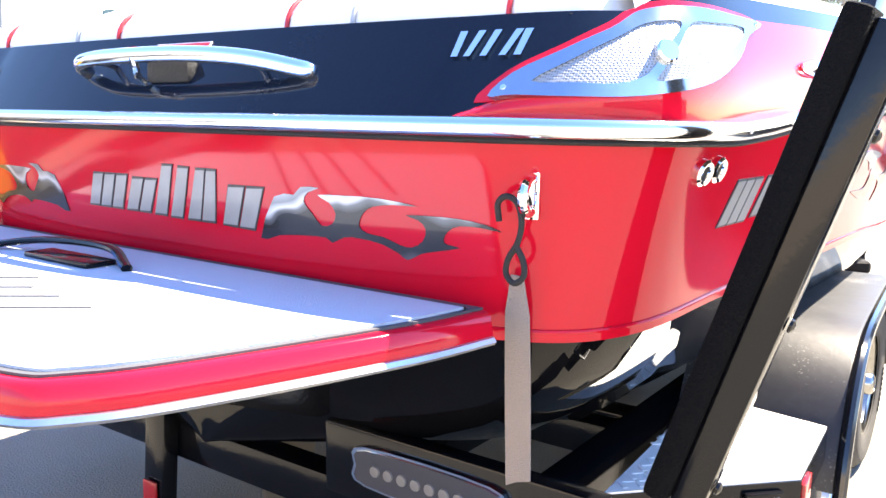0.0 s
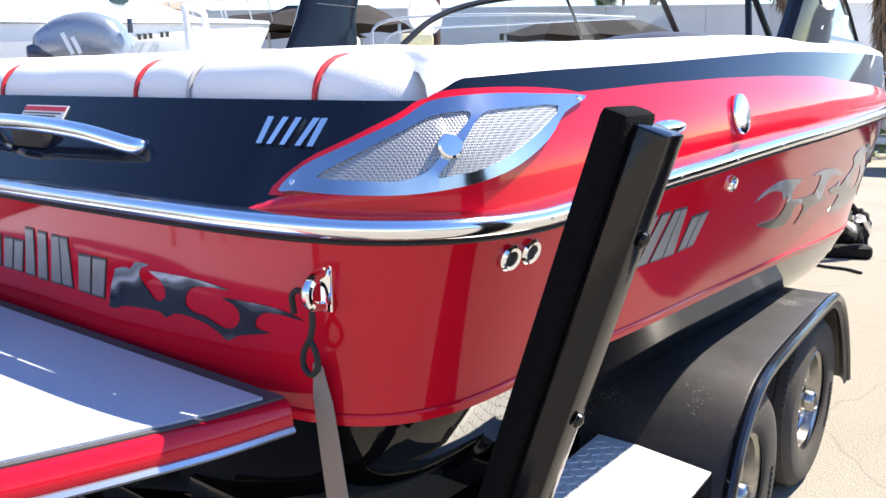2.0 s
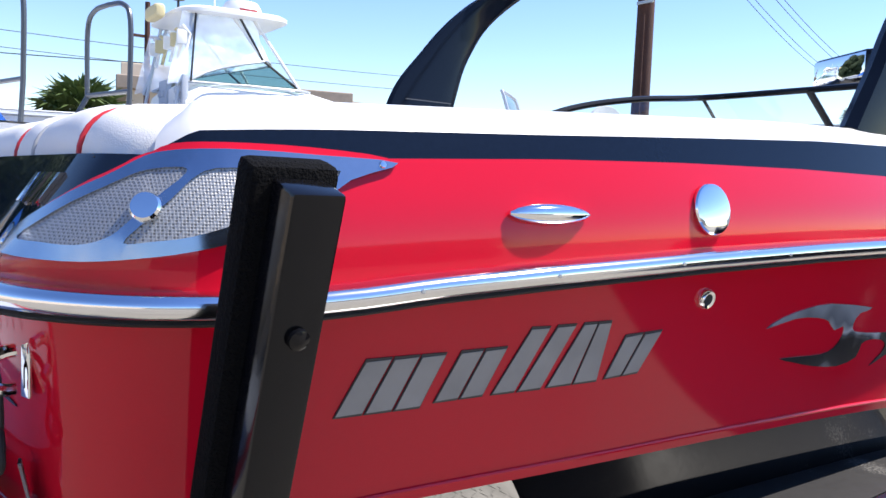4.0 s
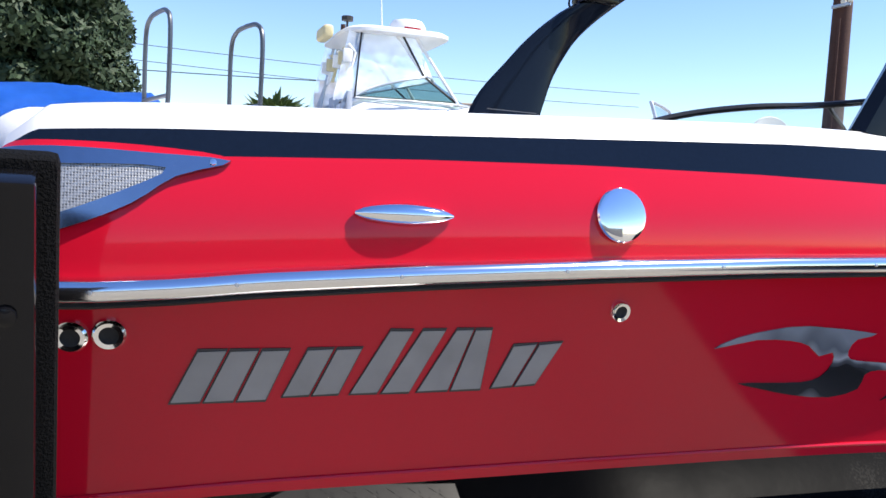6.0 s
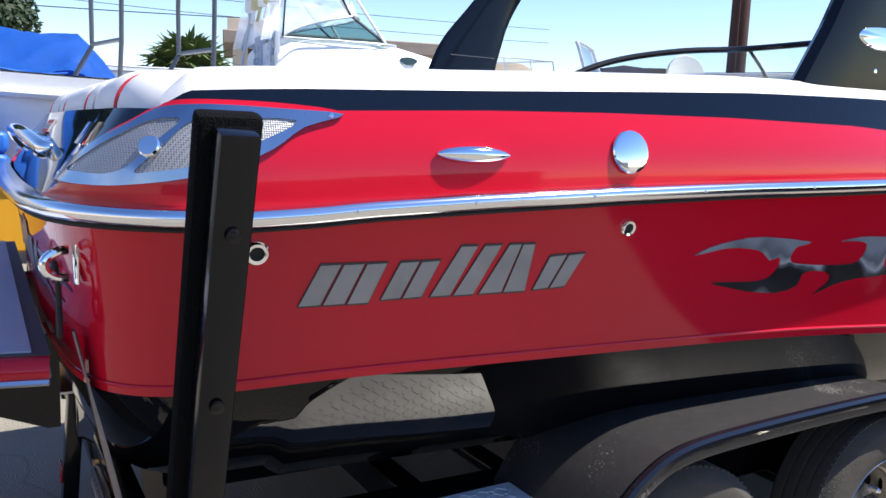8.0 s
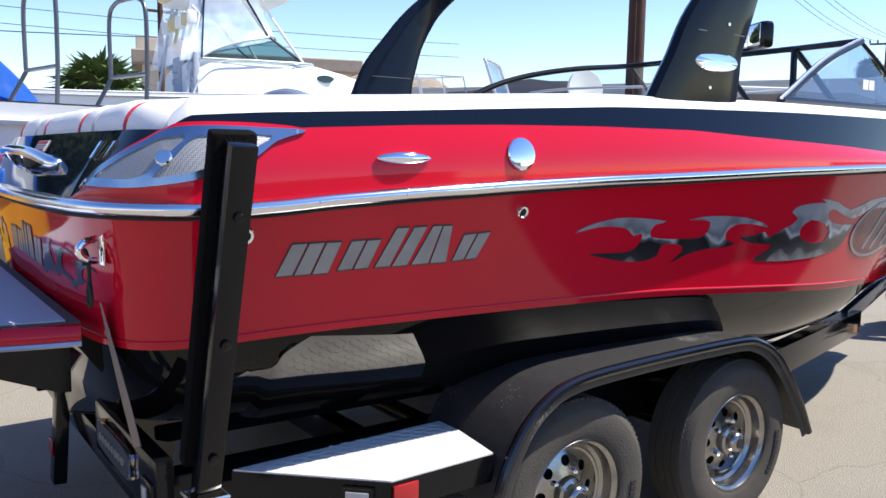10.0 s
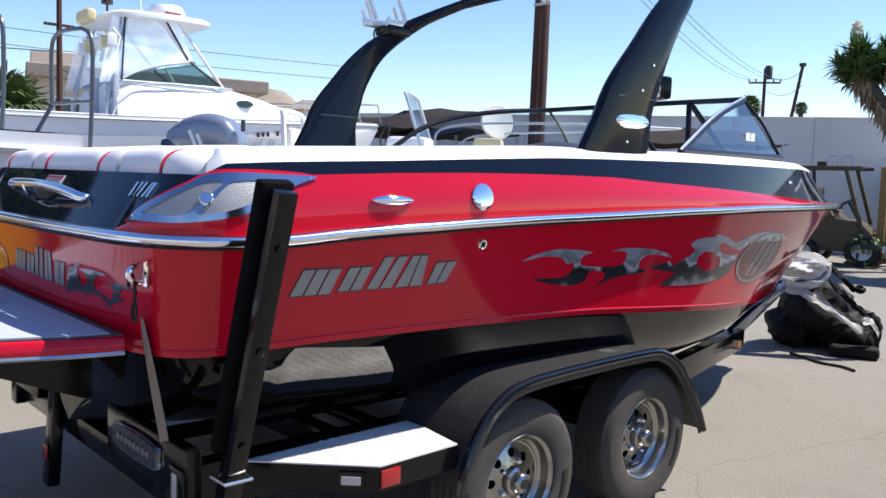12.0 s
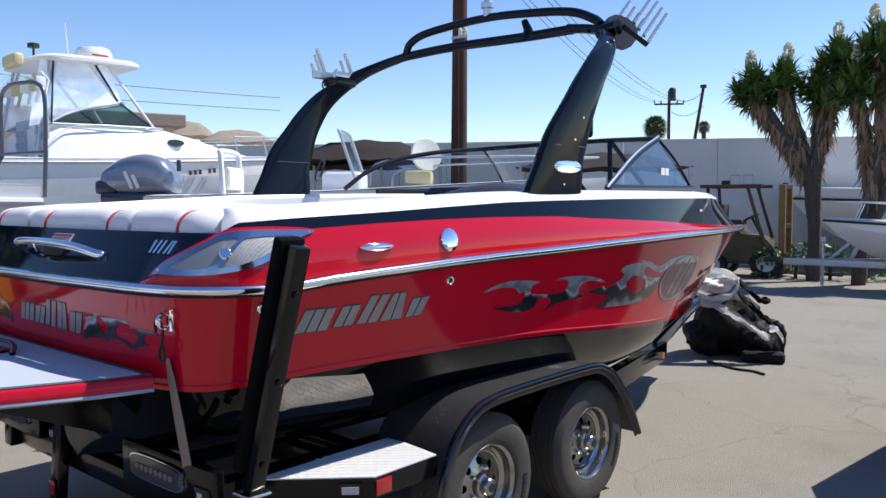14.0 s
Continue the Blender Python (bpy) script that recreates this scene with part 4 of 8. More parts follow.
def blade(bm, pts, wide, thick):
    """A flattened leg: wide along y, thick across."""
    rows = []
    seg = 14
    for (p, _, _), d, w, t in zip(ring_frames(pts), [(Vector(b) - Vector(a)).normalized() for a, b in zip(pts[:1] + pts[:-1], pts[1:] + pts[-1:])], wide, thick):
        row = []
        along_y = (Vector((0, 1, 0)) - d * d.y).normalized()
        across = d.cross(along_y)
        for k in range(seg):
            a = k * math.tau / seg
            c, s = math.cos(a), math.sin(a)
            row.append(bm.verts.new(p + across * t * math.copysign(abs(s) ** 0.6, s) + along_y * w * math.copysign(abs(c) ** 0.7, c)))
        rows.append(row)
    skin(bm, rows, True)
    bm.faces.new(rows[0][::-1])
    bm.faces.new(rows[-1])


LEG = [(1.16, 2.18, 1.66), (1.17, 2.22, 1.80), (1.18, 2.26, 1.95), (1.19, 2.34, 2.10), (1.195, 2.43, 2.25), (1.19, 2.55, 2.40), (1.17, 2.66, 2.50), (1.12, 2.79, 2.60), (1.04, 2.90, 2.68), (0.90, 2.97, 2.735), (0.72, 3.0, 2.77)]
for side in (1, -1):
    line = bend([(side * x, y, z) for x, y, z in LEG], 5)
    n = len(line)
    bm = bmesh.new()
    blade(bm, line, [ramp([(0, 0.26), (0.2, 0.19), (0.35, 0.133), (0.5, 0.09), (0.65, 0.064), (0.8, 0.047), (1, 0.036)], k / (n - 1)) for k in range(n)], [0.04 - 0.012 * k / (n - 1) for k in range(n)])
    leg = part("tower_leg", bm, M_TOWER, tower, "black tower leg")
    # joint line, bolts and oval badge near the foot
    f = line[4]
    bm = bmesh.new()
    box(bm, (side * 1.181, 2.275, 1.975), (0.074, 0.275, 0.004))
    part("leg_joint", bm, M_RACKDARK, leg, "fine joint line")
    for k in (4, 12, 16):
        p = line[k]
        bm = bmesh.new()
        lathe(bm, [(0.008, 0), (0.007, 0.006), (0, 0.007)], frame_at(p + Vector((side * 0.034, 0.02, 0)), (side, 0, 0)), 10)
        part("bolt", bm, M_CHROME, leg)
    bm = bmesh.new()
    lathe(bm, [(0.5, 0), (0.46, 0.10), (0.0, 0.16)], frame_at(Vector((side * 1.209, 2.262, 1.868)), (side, 0, 0.07)) @ Matrix.Diagonal((0.26, 0.075, 0.06, 1)), 28)
    part("leg_badge", bm, M_CHROME, leg, "oval polished leg badge")
    bm = bmesh.new()
    box(bm, (line[1].x + side * 0.012, 2.24, 1.79), (0.05, 0.26, 0.10), bevel=0.02)
    part("leg_pocket", bm, M_TOWER, leg)
# cross bars
bm = bmesh.new()
tube(bm, bend([(0.75, 3.0, 2.762), (0.36, 3.0, 2.765), (-0.27, 3.0, 2.78), (-0.75, 3.0, 2.768)], 6), 0.032, 12)
part("cross_bar", bm, M_TOWER, tower)
bm = bmesh.new()
tube(bm, bend([(-0.71, 2.99, 2.79), (-0.66, 2.99, 2.86), (-0.48, 3.0, 2.915), (0.04, 3.0, 2.937), (0.45, 3.0, 2.91), (0.75, 2.98, 2.865), (0.93, 2.95, 2.79), (1.0, 2.92, 2.74)], 6), 0.028, 12)
part("upper_bar", bm, M_TOWER, tower)
bm = bmesh.new()
tube(bm, [(0.40, 3.0, 2.75), (0.40, 3.0, 2.81), (0.37, 3.0, 2.87)], [0.045, 0.03, 0.022], 12)
part("rope_knob", bm, M_TOWER, tower, "black tow rope knob")
bm = bmesh.new()
lathe(bm, [(0.03, 0), (0.03, 0.05), (0.045, 0.055), (0.045, 0.09), (0.02, 0.11), (0, 0.112)], Matrix.Translation((0.06, 3.0, 2.945)), 16)
part("anchor_light", bm, M_ALU, tower, "small white anchor light")


M_RACKPLATE = mat("dark_grey_cast_metal", (0.06, 0.06, 0.065), 0.4, metal=0.5, vary=0.15)
M_RACK = mat("dull_aluminium", (0.62, 0.64, 0.67), 0.28, metal=0.9, vary=0.1, scale=90)


def rack(name, at, turn, forks, long):
    """A board rack: a bent plate with a row of padded prongs."""
    ob = thing(name, "aluminium wakeboard rack clamped to the tower", "board rack", at=at)
    m = Matrix.Translation(at) @ turn
    bm = bmesh.new()
    slab(bm, rounded([(-0.03, -0.06), (0.14, -0.10), (0.22, 0.0), (0.16, 0.08), (0.0, 0.10), (-0.06, 0.02)], 3), 0.03, m @ Matrix.Translation((0, 0, -0.015)))
    plate_ = part("rack_plate", bm, M_RACKPLATE, ob)
    bm = bmesh.new()
    tube(bm, [m @ Vector((-0.02, 0, -0.07)), m @ Vector((-0.02, 0, 0.07))], 0.045, 14)
    part("clamp", bm, M_TRAILER, ob)
    for k in range(forks):
        for row in (0, 1):
            bm = bmesh.new()
            a = m @ Vector((0.02 + 0.05 * k + 0.03 * row, 0.02 - 0.03 * k, -0.02 + 0.14 * row))
            b = a + (m.to_3x3() @ Vector((0.12, 0.20, 0.0))).normalized() * long
            tube(bm, [a, b], 0.0125, 10)
            part("prong", bm, M_RACK, ob, "aluminium prong with grey sleeve")
    bm = bmesh.new()
    tube(bm, [m @ Vector((0.0, 0.0, 0.09)), m @ Vector((0.19, -0.09, 0.12))], 0.016, 10)
    part("rack_bar", bm, M_TRAILER, ob)
    return ob


rack("board_rack", (1.06, 2.93, 2.70), Matrix(((0.2, 0.0, 0.98, 0), (0.98, 0.3, -0.1, 0), (-0.05, 0.95, 0.1, 0), (0, 0, 0, 1))).to_3x3().normalized().to_4x4(), 4, 0.26)
rack_port = thing("board_rack", "aluminium wakeboard rack clamped to the tower", "board rack", at=(-1.14, 2.72, 2.58))
for x, y0, z0, long, r in ((-1.20, 2.625, 2.640, 0.204, 0.014), (-1.20, 2.571, 2.667, 0.120, 0.011), (-1.20, 2.533, 2.616, 0.104, 0.011), (-1.10, 2.791, 2.665, 0.152, 0.014), (-1.10, 2.723, 2.657, 0.095, 0.011), (-1.10, 2.667, 2.621, 0.060, 0.011)):
    bm = bmesh.new()
    tube(bm, [(x, y0, z0), (x, y0 - 0.42 * long, z0 + 0.91 * long)], r, 10)
    part("prong", bm, M_RACK, rack_port, "bright aluminium prong")
for x, y in ((-1.20, 2.605), (-1.10, 2.72)):
    bm = bmesh.new()
    box(bm, (x, y, 2.635), (0.035, 0.20, 0.06), bevel=0.01)
    part("rack_plate", bm, M_RACK, rack_port)
bm = bmesh.new()
box(bm, (-1.15, 2.72, 2.59), (0.15, 0.20, 0.07), bevel=0.015)
part("clamp", bm, M_TRAILER, rack_port)
bm = bmesh.new()
tube(bm, bend([(-1.2, 2.66, 2.63), (-1.205, 2.61, 2.60), (-1.205, 2.60, 2.55), (-1.2, 2.64, 2.52), (-1.19, 2.70, 2.54)], 5), 0.006, 8)
part("bungee_loop", bm, M_RUBBER, rack_port, "black bungee loop")

# windscreen
screen = thing("windscreen", "dark framed wraparound boat windscreen", "windscreen", at=(0, 4.2, 1.76))
M_FRAME = mat("black_anodised", (0.02, 0.02, 0.022), 0.3, metal=0.6)
for side in (1, -1):
    aft, top, tip = Vector((side * 1.02, 2.98, 1.765)), Vector((side * 0.807, 4.01, 2.14)), Vector((side * 0.87, 4.42, 1.79))
    far = Vector((side * 1.05, 2.68, 1.79))
    mid = Vector((side * 1.02, 3.22, 2.03))
    front_lo, front_hi = Vector((side * 0.30, 4.80, 1.79)), Vector((side * 0.28, 4.24, 2.17))
    bm = bmesh.new()
    for q in ((aft, top, tip),):
        vs = [bm.verts.new(p) for p in q]
        bm.faces.new(vs)
    g = part("side_pane", bm, M_GLASS, screen, "reflective side glass", smooth=False)
    bm = bmesh.new()
    bm.faces.new([bm.verts.new(p) for p in (tip, top, front_hi, front_lo)])
    part("front_pane", bm, M_GLASS, screen, smooth=False)
    if side < 0:
        bm = bmesh.new()
        bm.faces.new([bm.verts.new(p) for p in (far, mid, top, aft)])
        part("wing_pane", bm, M_GLASS, screen, smooth=False)
        bm = bmesh.new()
        tube(bm, bend([far, Vector((side * 1.045, 2.92, 1.93)), mid, Vector((side * 0.93, 3.6, 2.10)), top, front_hi], 5), 0.018, 8)
        part("top_rail", bm, M_FRAME, screen, "black curved top rail")
    else:
        bm = bmesh.new()
        tube(bm, [top, front_hi], 0.018, 8)
        part("top_rail", bm, M_FRAME, screen)
    bm = bmesh.new()
    tube(bm, bend([aft, aft.lerp(top, 0.5) + Vector((0, 0, 0.035)), top], 6), 0.020, 8)
    if side > 0:
        wing = part("wing_frame", bm, M_FRAME, screen, "black wing frame")
        bm = bmesh.new()
        tube(bm, [p + Vector((0.012, -0.012, 0.014)) for p in bend([aft, aft.lerp(top, 0.5) + Vector((0, 0, 0.035)), top], 6)], 0.008, 8)
        part("bright_bead", bm, M_ALU, wing, "bright metal bead")
    else:
        bm.free()
    bm = bmesh.new()
    tube(bm, bend([top, top.lerp(tip, 0.5) + Vector((0, 0, 0.03)), tip], 6), 0.010, 8)
    part("edge_frame", bm, M_FRAME, screen)
    bm = bmesh.new()
    tube(bm, [aft + Vector((0, 0, 0.005)), tip, front_lo], 0.022, 8)
    part("lower_frame", bm, M_FRAME, screen)
    bm = bmesh.new()
    tube(bm, [front_lo, front_hi], 0.020, 8)
    part("walkway_pillar", bm, M_FRAME, screen)
    if side > 0:
        bm = bmesh.new()
        tube(bm, [Vector((side * 0.29, 4.22, 2.16)), Vector((side * 0.36, 4.12, 1.70))], 0.020, 8)
        part("brace", bm, M_FRAME, screen)
bm = bmesh.new()
tube(bm, [(-0.28, 4.24, 2.17), (0.28, 4.24, 2.17)], 0.018, 8)
part("top_rail", bm, M_FRAME, screen)
# small clear sticker marks on the wing pane, drawn as bars
for k in range(2):
    bm = bmesh.new()
    p = Vector((0.885, 3.92 + 0.06 * k, 1.90))
    box(bm, (p.x + 0.012, p.y, p.z), (0.003, 0.05, 0.05))
    part("pane_sticker", bm, M_WHITE, screen, smooth=False)

# mirror
mirror = thing("rear_view_mirror", "wide chrome rear-view mirror on the windscreen rail", "mirror", at=(-0.205, 4.40, 2.20))
bm = bmesh.new()
MM = Matrix.Translation((-0.205, 4.48, 2.30)) @ Matrix.Rotation(radians(-28), 4, "Z")
box(bm, (0, 0, 0), (0.50, 0.09, 0.17), MM, 0.035, 3)
part("mirror_shell", bm, M_TRAILER, mirror)
bm = bmesh.new()
box(bm, (0, -0.047, 0), (0.46, 0.006, 0.135), MM, 0.002)
part("mirror_glass", bm, mat("mirror_silver", (0.92, 0.92, 0.92), 0.02, metal=1.0, vary=0.0, rough_vary=0.0), mirror)
bm = bmesh.new()
tube(bm, [(-0.205, 4.40, 2.23), (-0.205, 4.25, 2.17)], 0.015, 8)
part("mirror_arm", bm, M_TRAILER, mirror)

# helm cowl and seats inside
bm = bmesh.new()
rows = []
for k in range(13):
    a = math.pi * k / 12
    rows.append([bm.verts.new((0.45 + 0.30 * u, 2.66 - 0.32 * math.cos(a), 1.57 + (0.235 + 0.0 * u) * math.sin(a) ** 0.7 * (1 - 0.15 * u * u))) for u in (-1, -0.6, 0, 0.6, 1)])
skin(bm, rows)
part("seat_back", bm, mat("black_vinyl", (0.02, 0.02, 0.022), 0.45, bump=0.15, scale=300), boat, "black helm seat back")
for x in (-0.62,):
    bm = bmesh.new()
    box(bm, (x, 3.6, 1.66), (0.6, 0.5, 0.3), bevel=0.09, seg=3)
    part("dash", bm, M_FRAME, boat)
# bow rails
for side in (1, -1):
    bm = bmesh.new()
    tube(bm, bend([(side * 0.33, 5.62, 1.71), (side * 0.30, 5.74, 1.765), (side * 0.22, 5.95, 1.75), (side * 0.17, 6.06, 1.67)], 5), 0.012, 8)
    part("bow_handle", bm, M_CHROME, boat, "small chrome bow handle")

# ---- the trailer ----
trailer = thing("boat_trailer", "black tandem-axle boat trailer with white tread steps", "trailer", at=(0, 2, 0))
HUB_Z, AXLES = 0.345, (1.552, 2.495)


def tyre(bm, m):
    prof = [(0.198, -0.092), (0.225, -0.104), (0.27, -0.110), (0.312, -0.104), (0.333, -0.086)]
    for k in range(4):
        x = -0.078 + 0.0395 * k
        prof += [(0.344, x), (0.345, x + 0.030), (0.336, x + 0.031), (0.336, x + 0.0385)]
    prof = prof[:-2] + [(0.333, 0.086), (0.312, 0.104), (0.305, 0.106), (0.27, 0.110), (0.225, 0.104), (0.212, 0.100), (0.198, 0.092)]
    lathe(bm, prof, m, 64, False)


def wheel(at, side):
    m = Matrix.Translation(at) @ Matrix.Rotation(radians(90 * side), 4, "Y")
    bm = bmesh.new()
    tyre(bm, m)
    ty = part("wheel_tyre", bm, M_TYRE, trailer, "worn black trailer tyre")
    # tread blocks
    bm = bmesh.new()
    for k in range(90):
        a = k * math.tau / 90
        for x in (-0.068, 0.068):
            box(bm, (0.337, 0, x), (0.014, 0.0145, 0.022), m @ Matrix.Rotation(a, 4, "Z"))
    tagged(part("tread", bm, M_TYRE, ty, smooth=False), kind="stuff")
    # raised marks on the sidewall
    bm = bmesh.new()
    for k in range(9):
        a = 0.9 + k * 0.085
        box(bm, (0.262, 0, 0.1105), (0.026, 0.013, 0.003), m @ Matrix.Rotation(a, 4, "Z"))
    tagged(part("sidewall_marks", bm, M_RUBBER, ty, smooth=False), kind="stuff")
    bm = bmesh.new()
    lathe(bm, [(0.203, 0.098), (0.208, 0.093), (0.200, 0.082), (0.188, 0.074), (0.180, 0.040), (0.168, 0.030), (0.160, 0.034), (0.152, 0.030), (0.146, 0.014)], m, 48, False)
    lathe(bm, [(0.203, -0.09), (0.18, -0.07), (0.17, 0.01)], m, 32, False)
    rim = part("wheel_rim", bm, M_RIM, trailer, "chromed steel wheel rim")
    # holed disc
    bm = bmesh.new()
    tmp_out = [(0.148 * math.cos(k * math.tau / 48), 0.148 * math.sin(k * math.tau / 48)) for k in range(48)]
    loops = [tmp_out]
    for h in range(8):
        c = h * math.tau / 8
        loops.append([(0.112 * math.cos(c) + 0.019 * math.cos(k * math.tau / 14), 0.112 * math.sin(c) + 0.019 * math.sin(k * math.tau / 14)) for k in range(14)])
    plate(bm, loops, lambda x, y, o: m @ Vector((x, y, 0.012 + 0.045 * max(0, (0.148 - math.hypot(x, y)) / 0.148) ** 0.8 + o)), 0.002, -0.004, cut=0.05)
    disc = part("wheel_disc", bm, M_RIM, rim, "holed chrome wheel disc")
    bm = bmesh.new()
    lathe(bm, [(0.16, -0.03), (0.16, 0.0), (0.0, 0.0)], m, 24)
    part("brake_drum", bm, M_RUBBER, rim)
    bm = bmesh.new()
    lathe(bm, [(0.062, 0.045), (0.058, 0.066), (0.046, 0.072), (0.043, 0.098), (0.036, 0.108), (0.027, 0.112), (0.026, 0.109), (0.0, 0.109)], m, 28)
    hub = part("hub_cap", bm, M_RIM, rim, "chrome hub cap")
    bm = bmesh.new()
    lathe(bm, [(0.022, 0.109), (0.021, 0.112), (0, 0.112)], m, 18)
    part("hub_plug", bm, M_RUBBER, rim)
    for k in range(5):
        bm = bmesh.new()
        a = k * math.tau / 5 + 0.3
        lathe(bm, [(0.011, 0.0), (0.011, 0.02), (0.006, 0.026), (0, 0.027)], m @ Matrix.Translation((0.078 * math.cos(a), 0.078 * math.sin(a), 0.036)), 6)
        part("lug_nut", bm, M_CHROME, rim)


M_LIP = mat("gloss_black_paint", (0.006, 0.007, 0.010), 0.12, vary=0.2, scale=60, spec=0.6)
FEND = [(1.12, 0.43), (1.145, 0.52), (1.19, 0.61), (1.25, 0.69), (1.33, 0.75), (1.43, 0.787), (1.6, 0.803), (2.0, 0.808), (2.4, 0.803), (2.53, 0.78), (2.65, 0.72), (2.77, 0.61), (2.88, 0.47), (2.97, 0.32)]
M_LED = mat("dull_led", (0.16, 0.155, 0.15), 0.3)
M_LAMP = mat("clear_lens", (0.45, 0.45, 0.44), 0.12, coat=0.6)
for side in (1, -1):
    for y in AXLES:
        wheel((side * (1.228 - 0.04 * y), y, HUB_Z), side)
    prof = [(p.x, p.y) for p in bend([(y, z, 0) for y, z in FEND], 5)]
    bm = bmesh.new()
    rows = []
    for x, dz in ((0.89, -0.006), (0.89, 0), (1.318, 0.0), (1.333, -0.004), (1.343, -0.014), (1.345, -0.040), (1.339, -0.052), (1.329, -0.030), (1.313, -0.012), (0.895, -0.012)):
        row = []
        for k, (y, z) in enumerate(prof):
            a, b = prof[max(k - 1, 0)], prof[min(k + 1, len(prof) - 1)]
            t = Vector((b[0] - a[0], b[1] - a[1])).normalized()
            nrm = Vector((-t.y, t.x))
            row.append(bm.verts.new((side * (x - 0.05 * (y - 1.24)), y + nrm.x * dz, z + nrm.y * dz)))
        rows.append(row)
    skin(bm, rows)
    fender = part("fender", bm, M_FENDER, trailer, "dusty scratched black tandem fender")
    bm = bmesh.new()
    tube(bm, [(side * (1.339 - 0.05 * (y - 1.24)), y, z - 0.010) for y, z in prof], 0.018, 10)
    part("fender_lip", bm, M_LIP, fender, "glossy rolled fender lip")
    # inner wheel well wall
    bm = bmesh.new()
    rows = [[bm.verts.new((side * (0.891 - 0.05 * (y - 1.24)), y, z)) for y, z in prof], [bm.verts.new((side * (0.891 - 0.05 * (y - 1.24)), y, max(min(z, 0.5) - 0.06, 0.30))) for y, z in prof]]
    skin(bm, rows)
    part("well_wall", bm, M_TRAILER, fender)
    # tread step
    top = [(0.99, 0.430), (1.316, 0.768), (1.298, 1.150), (0.952, 1.205)]
    bm = bmesh.new()
    slab(bm, [(side * x, y) for x, y in top], 0.085, Matrix.Translation((0, 0, 0.508)))
    step = part("step_box", bm, M_TRAILER, trailer, "black step box", smooth=False)
    bm = bmesh.new()
    slab(bm, [(side * x, y) for x, y in shrink(top, 0.004)], 0.005, Matrix.Translation((0, 0, 0.5935)))
    part("step_top", bm, M_STEP, step, "pale aluminium diamond tread step top", smooth=False)
    bm = bmesh.new()
    for a in range(14):
        for b in range(34):
            x, y = 0.955 + a * 0.027, 0.44 + b * 0.027
            if y > 0.455 + (x - 0.99) * 1.14 and y < 1.165 - (x - 0.945) * 0.08 and x < 1.284 + (1.15 - y) * 0.04 and x > 0.958 + (1.16 - y) * 0.06:
                box(bm, (0, 0, 0), (0.029, 0.011, 0.0022), Matrix.Translation((side * x, y, 0.5990)) @ Matrix.Rotation(radians(45 if (a + b) % 2 else -45), 4, "Z"))
    tagged(part("tread_studs", bm, M_STEP, step, smooth=False), kind="stuff")
    # lamps on the step's slanted face
    d = Vector((side * 0.326, 0.338, 0)).normalized()
    nn = Vector((side * 0.338, -0.326, 0)).normalized()
    for k, (dist, mt, w, nm) in enumerate(((0.375, M_LAMP, 0.085, "step_lamp"), (0.478, M_REDLAMP, 0.0, "marker_lamp"))):
        if w:
            m = frame_at(Vector((side * 0.99, 0.430, 0.550)) + d * dist + nn * 0.001, nn)
            bm = bmesh.new()
            box(bm, (0, 0, 0.005), (0.095, 0.055, 0.018), m, 0.008)
            lamp = part(nm, bm, M_TRAILER, step, "clear courtesy lamp in black bezel")
            bm = bmesh.new()
            box(bm, (0, 0, 0.014), (0.068, 0.030, 0.006), m, 0.003)
            lens = part("lens", bm, mt, lamp)
    m = frame_at(Vector((side * 1.315, 0.815, 0.552)), (side, 0.05, 0))
    bm = bmesh.new()
    box(bm, (0, 0, 0.003), (0.085, 0.062, 0.010), m, 0.003)
    part("marker_lamp", bm, M_REDLAMP, step, "red side marker lamp")
    # frame rail, towards the tongue
    bm = bmesh.new()
    bar(bm, (side * 0.86, 0.20, 0.50), (side * 0.86, 3.30, 0.50), 0.09, 0.16, bevel=0.008)
    part("frame_rail", bm, M_TRAILER, trailer)
    bm = bmesh.new()
    bar(bm, (side * 0.86, 3.27, 0.50), (side * 0.36, 4.98, 0.44), 0.09, 0.15, bevel=0.008)
    part("tongue_rail", bm, M_TRAILER, trailer)
    # bunk board with carpet
    bm = bmesh.new()
    bar(bm, (side * 0.56, 0.35, 0.595), (side * 0.54, 3.4, 0.57), 0.14, 0.05, up=(side * -0.25, 0, 1), bevel=0.012)
    part("bunk", bm, M_CARPET, trailer, "carpeted bunk board")
    # guide post
    t0, b0 = Vector((side * 1.480, 0.281, 1.527)), Vector((side * 1.156, 0.281, 0.50))
    bm = bmesh.new()
    bar(bm, b0, t0, 0.056, 0.062, up=(0, 1, 0), bevel=0.006)
    post = part("guide_post", bm, M_TRAILER, trailer, "black square guide post")
    bm = bmesh.new()
    ax = (t0 - b0).normalized()
    inn = Vector((-ax.z * side, 0, abs(ax.x)))
    bar(bm, b0 + ax * 0.21 + inn * 0.052, t0 + inn * 0.052 + ax * 0.012, 0.106, 0.046, up=inn, bevel=0.013)
    part("post_pad", bm, M_CARPET, post, "fuzzy black carpet pad")
    for k in (0.25, 0.55, 0.85):
        p = b0.lerp(t0, k) - inn * 0.032
        bm = bmesh.new()
        lathe(bm, [(0.013, 0), (0.012, 0.005), (0.004, 0.009), (0, 0.009)], frame_at(p, -inn, (0, 1, 0)), 12)
        part("post_bolt", bm, M_TRAILER, post)
    bm = bmesh.new()
    tube(bm, [b0.lerp(t0, 0.13) + Vector((x, y, 0)) for x, y in ((-0.045, -0.045), (0.045, -0.045), (0.045, 0.045), (-0.045, 0.045), (-0.045, -0.045))], 0.006, 6)
    part("post_clamp", bm, M_ALU, post)
    # rear light board
    bm = bmesh.new()
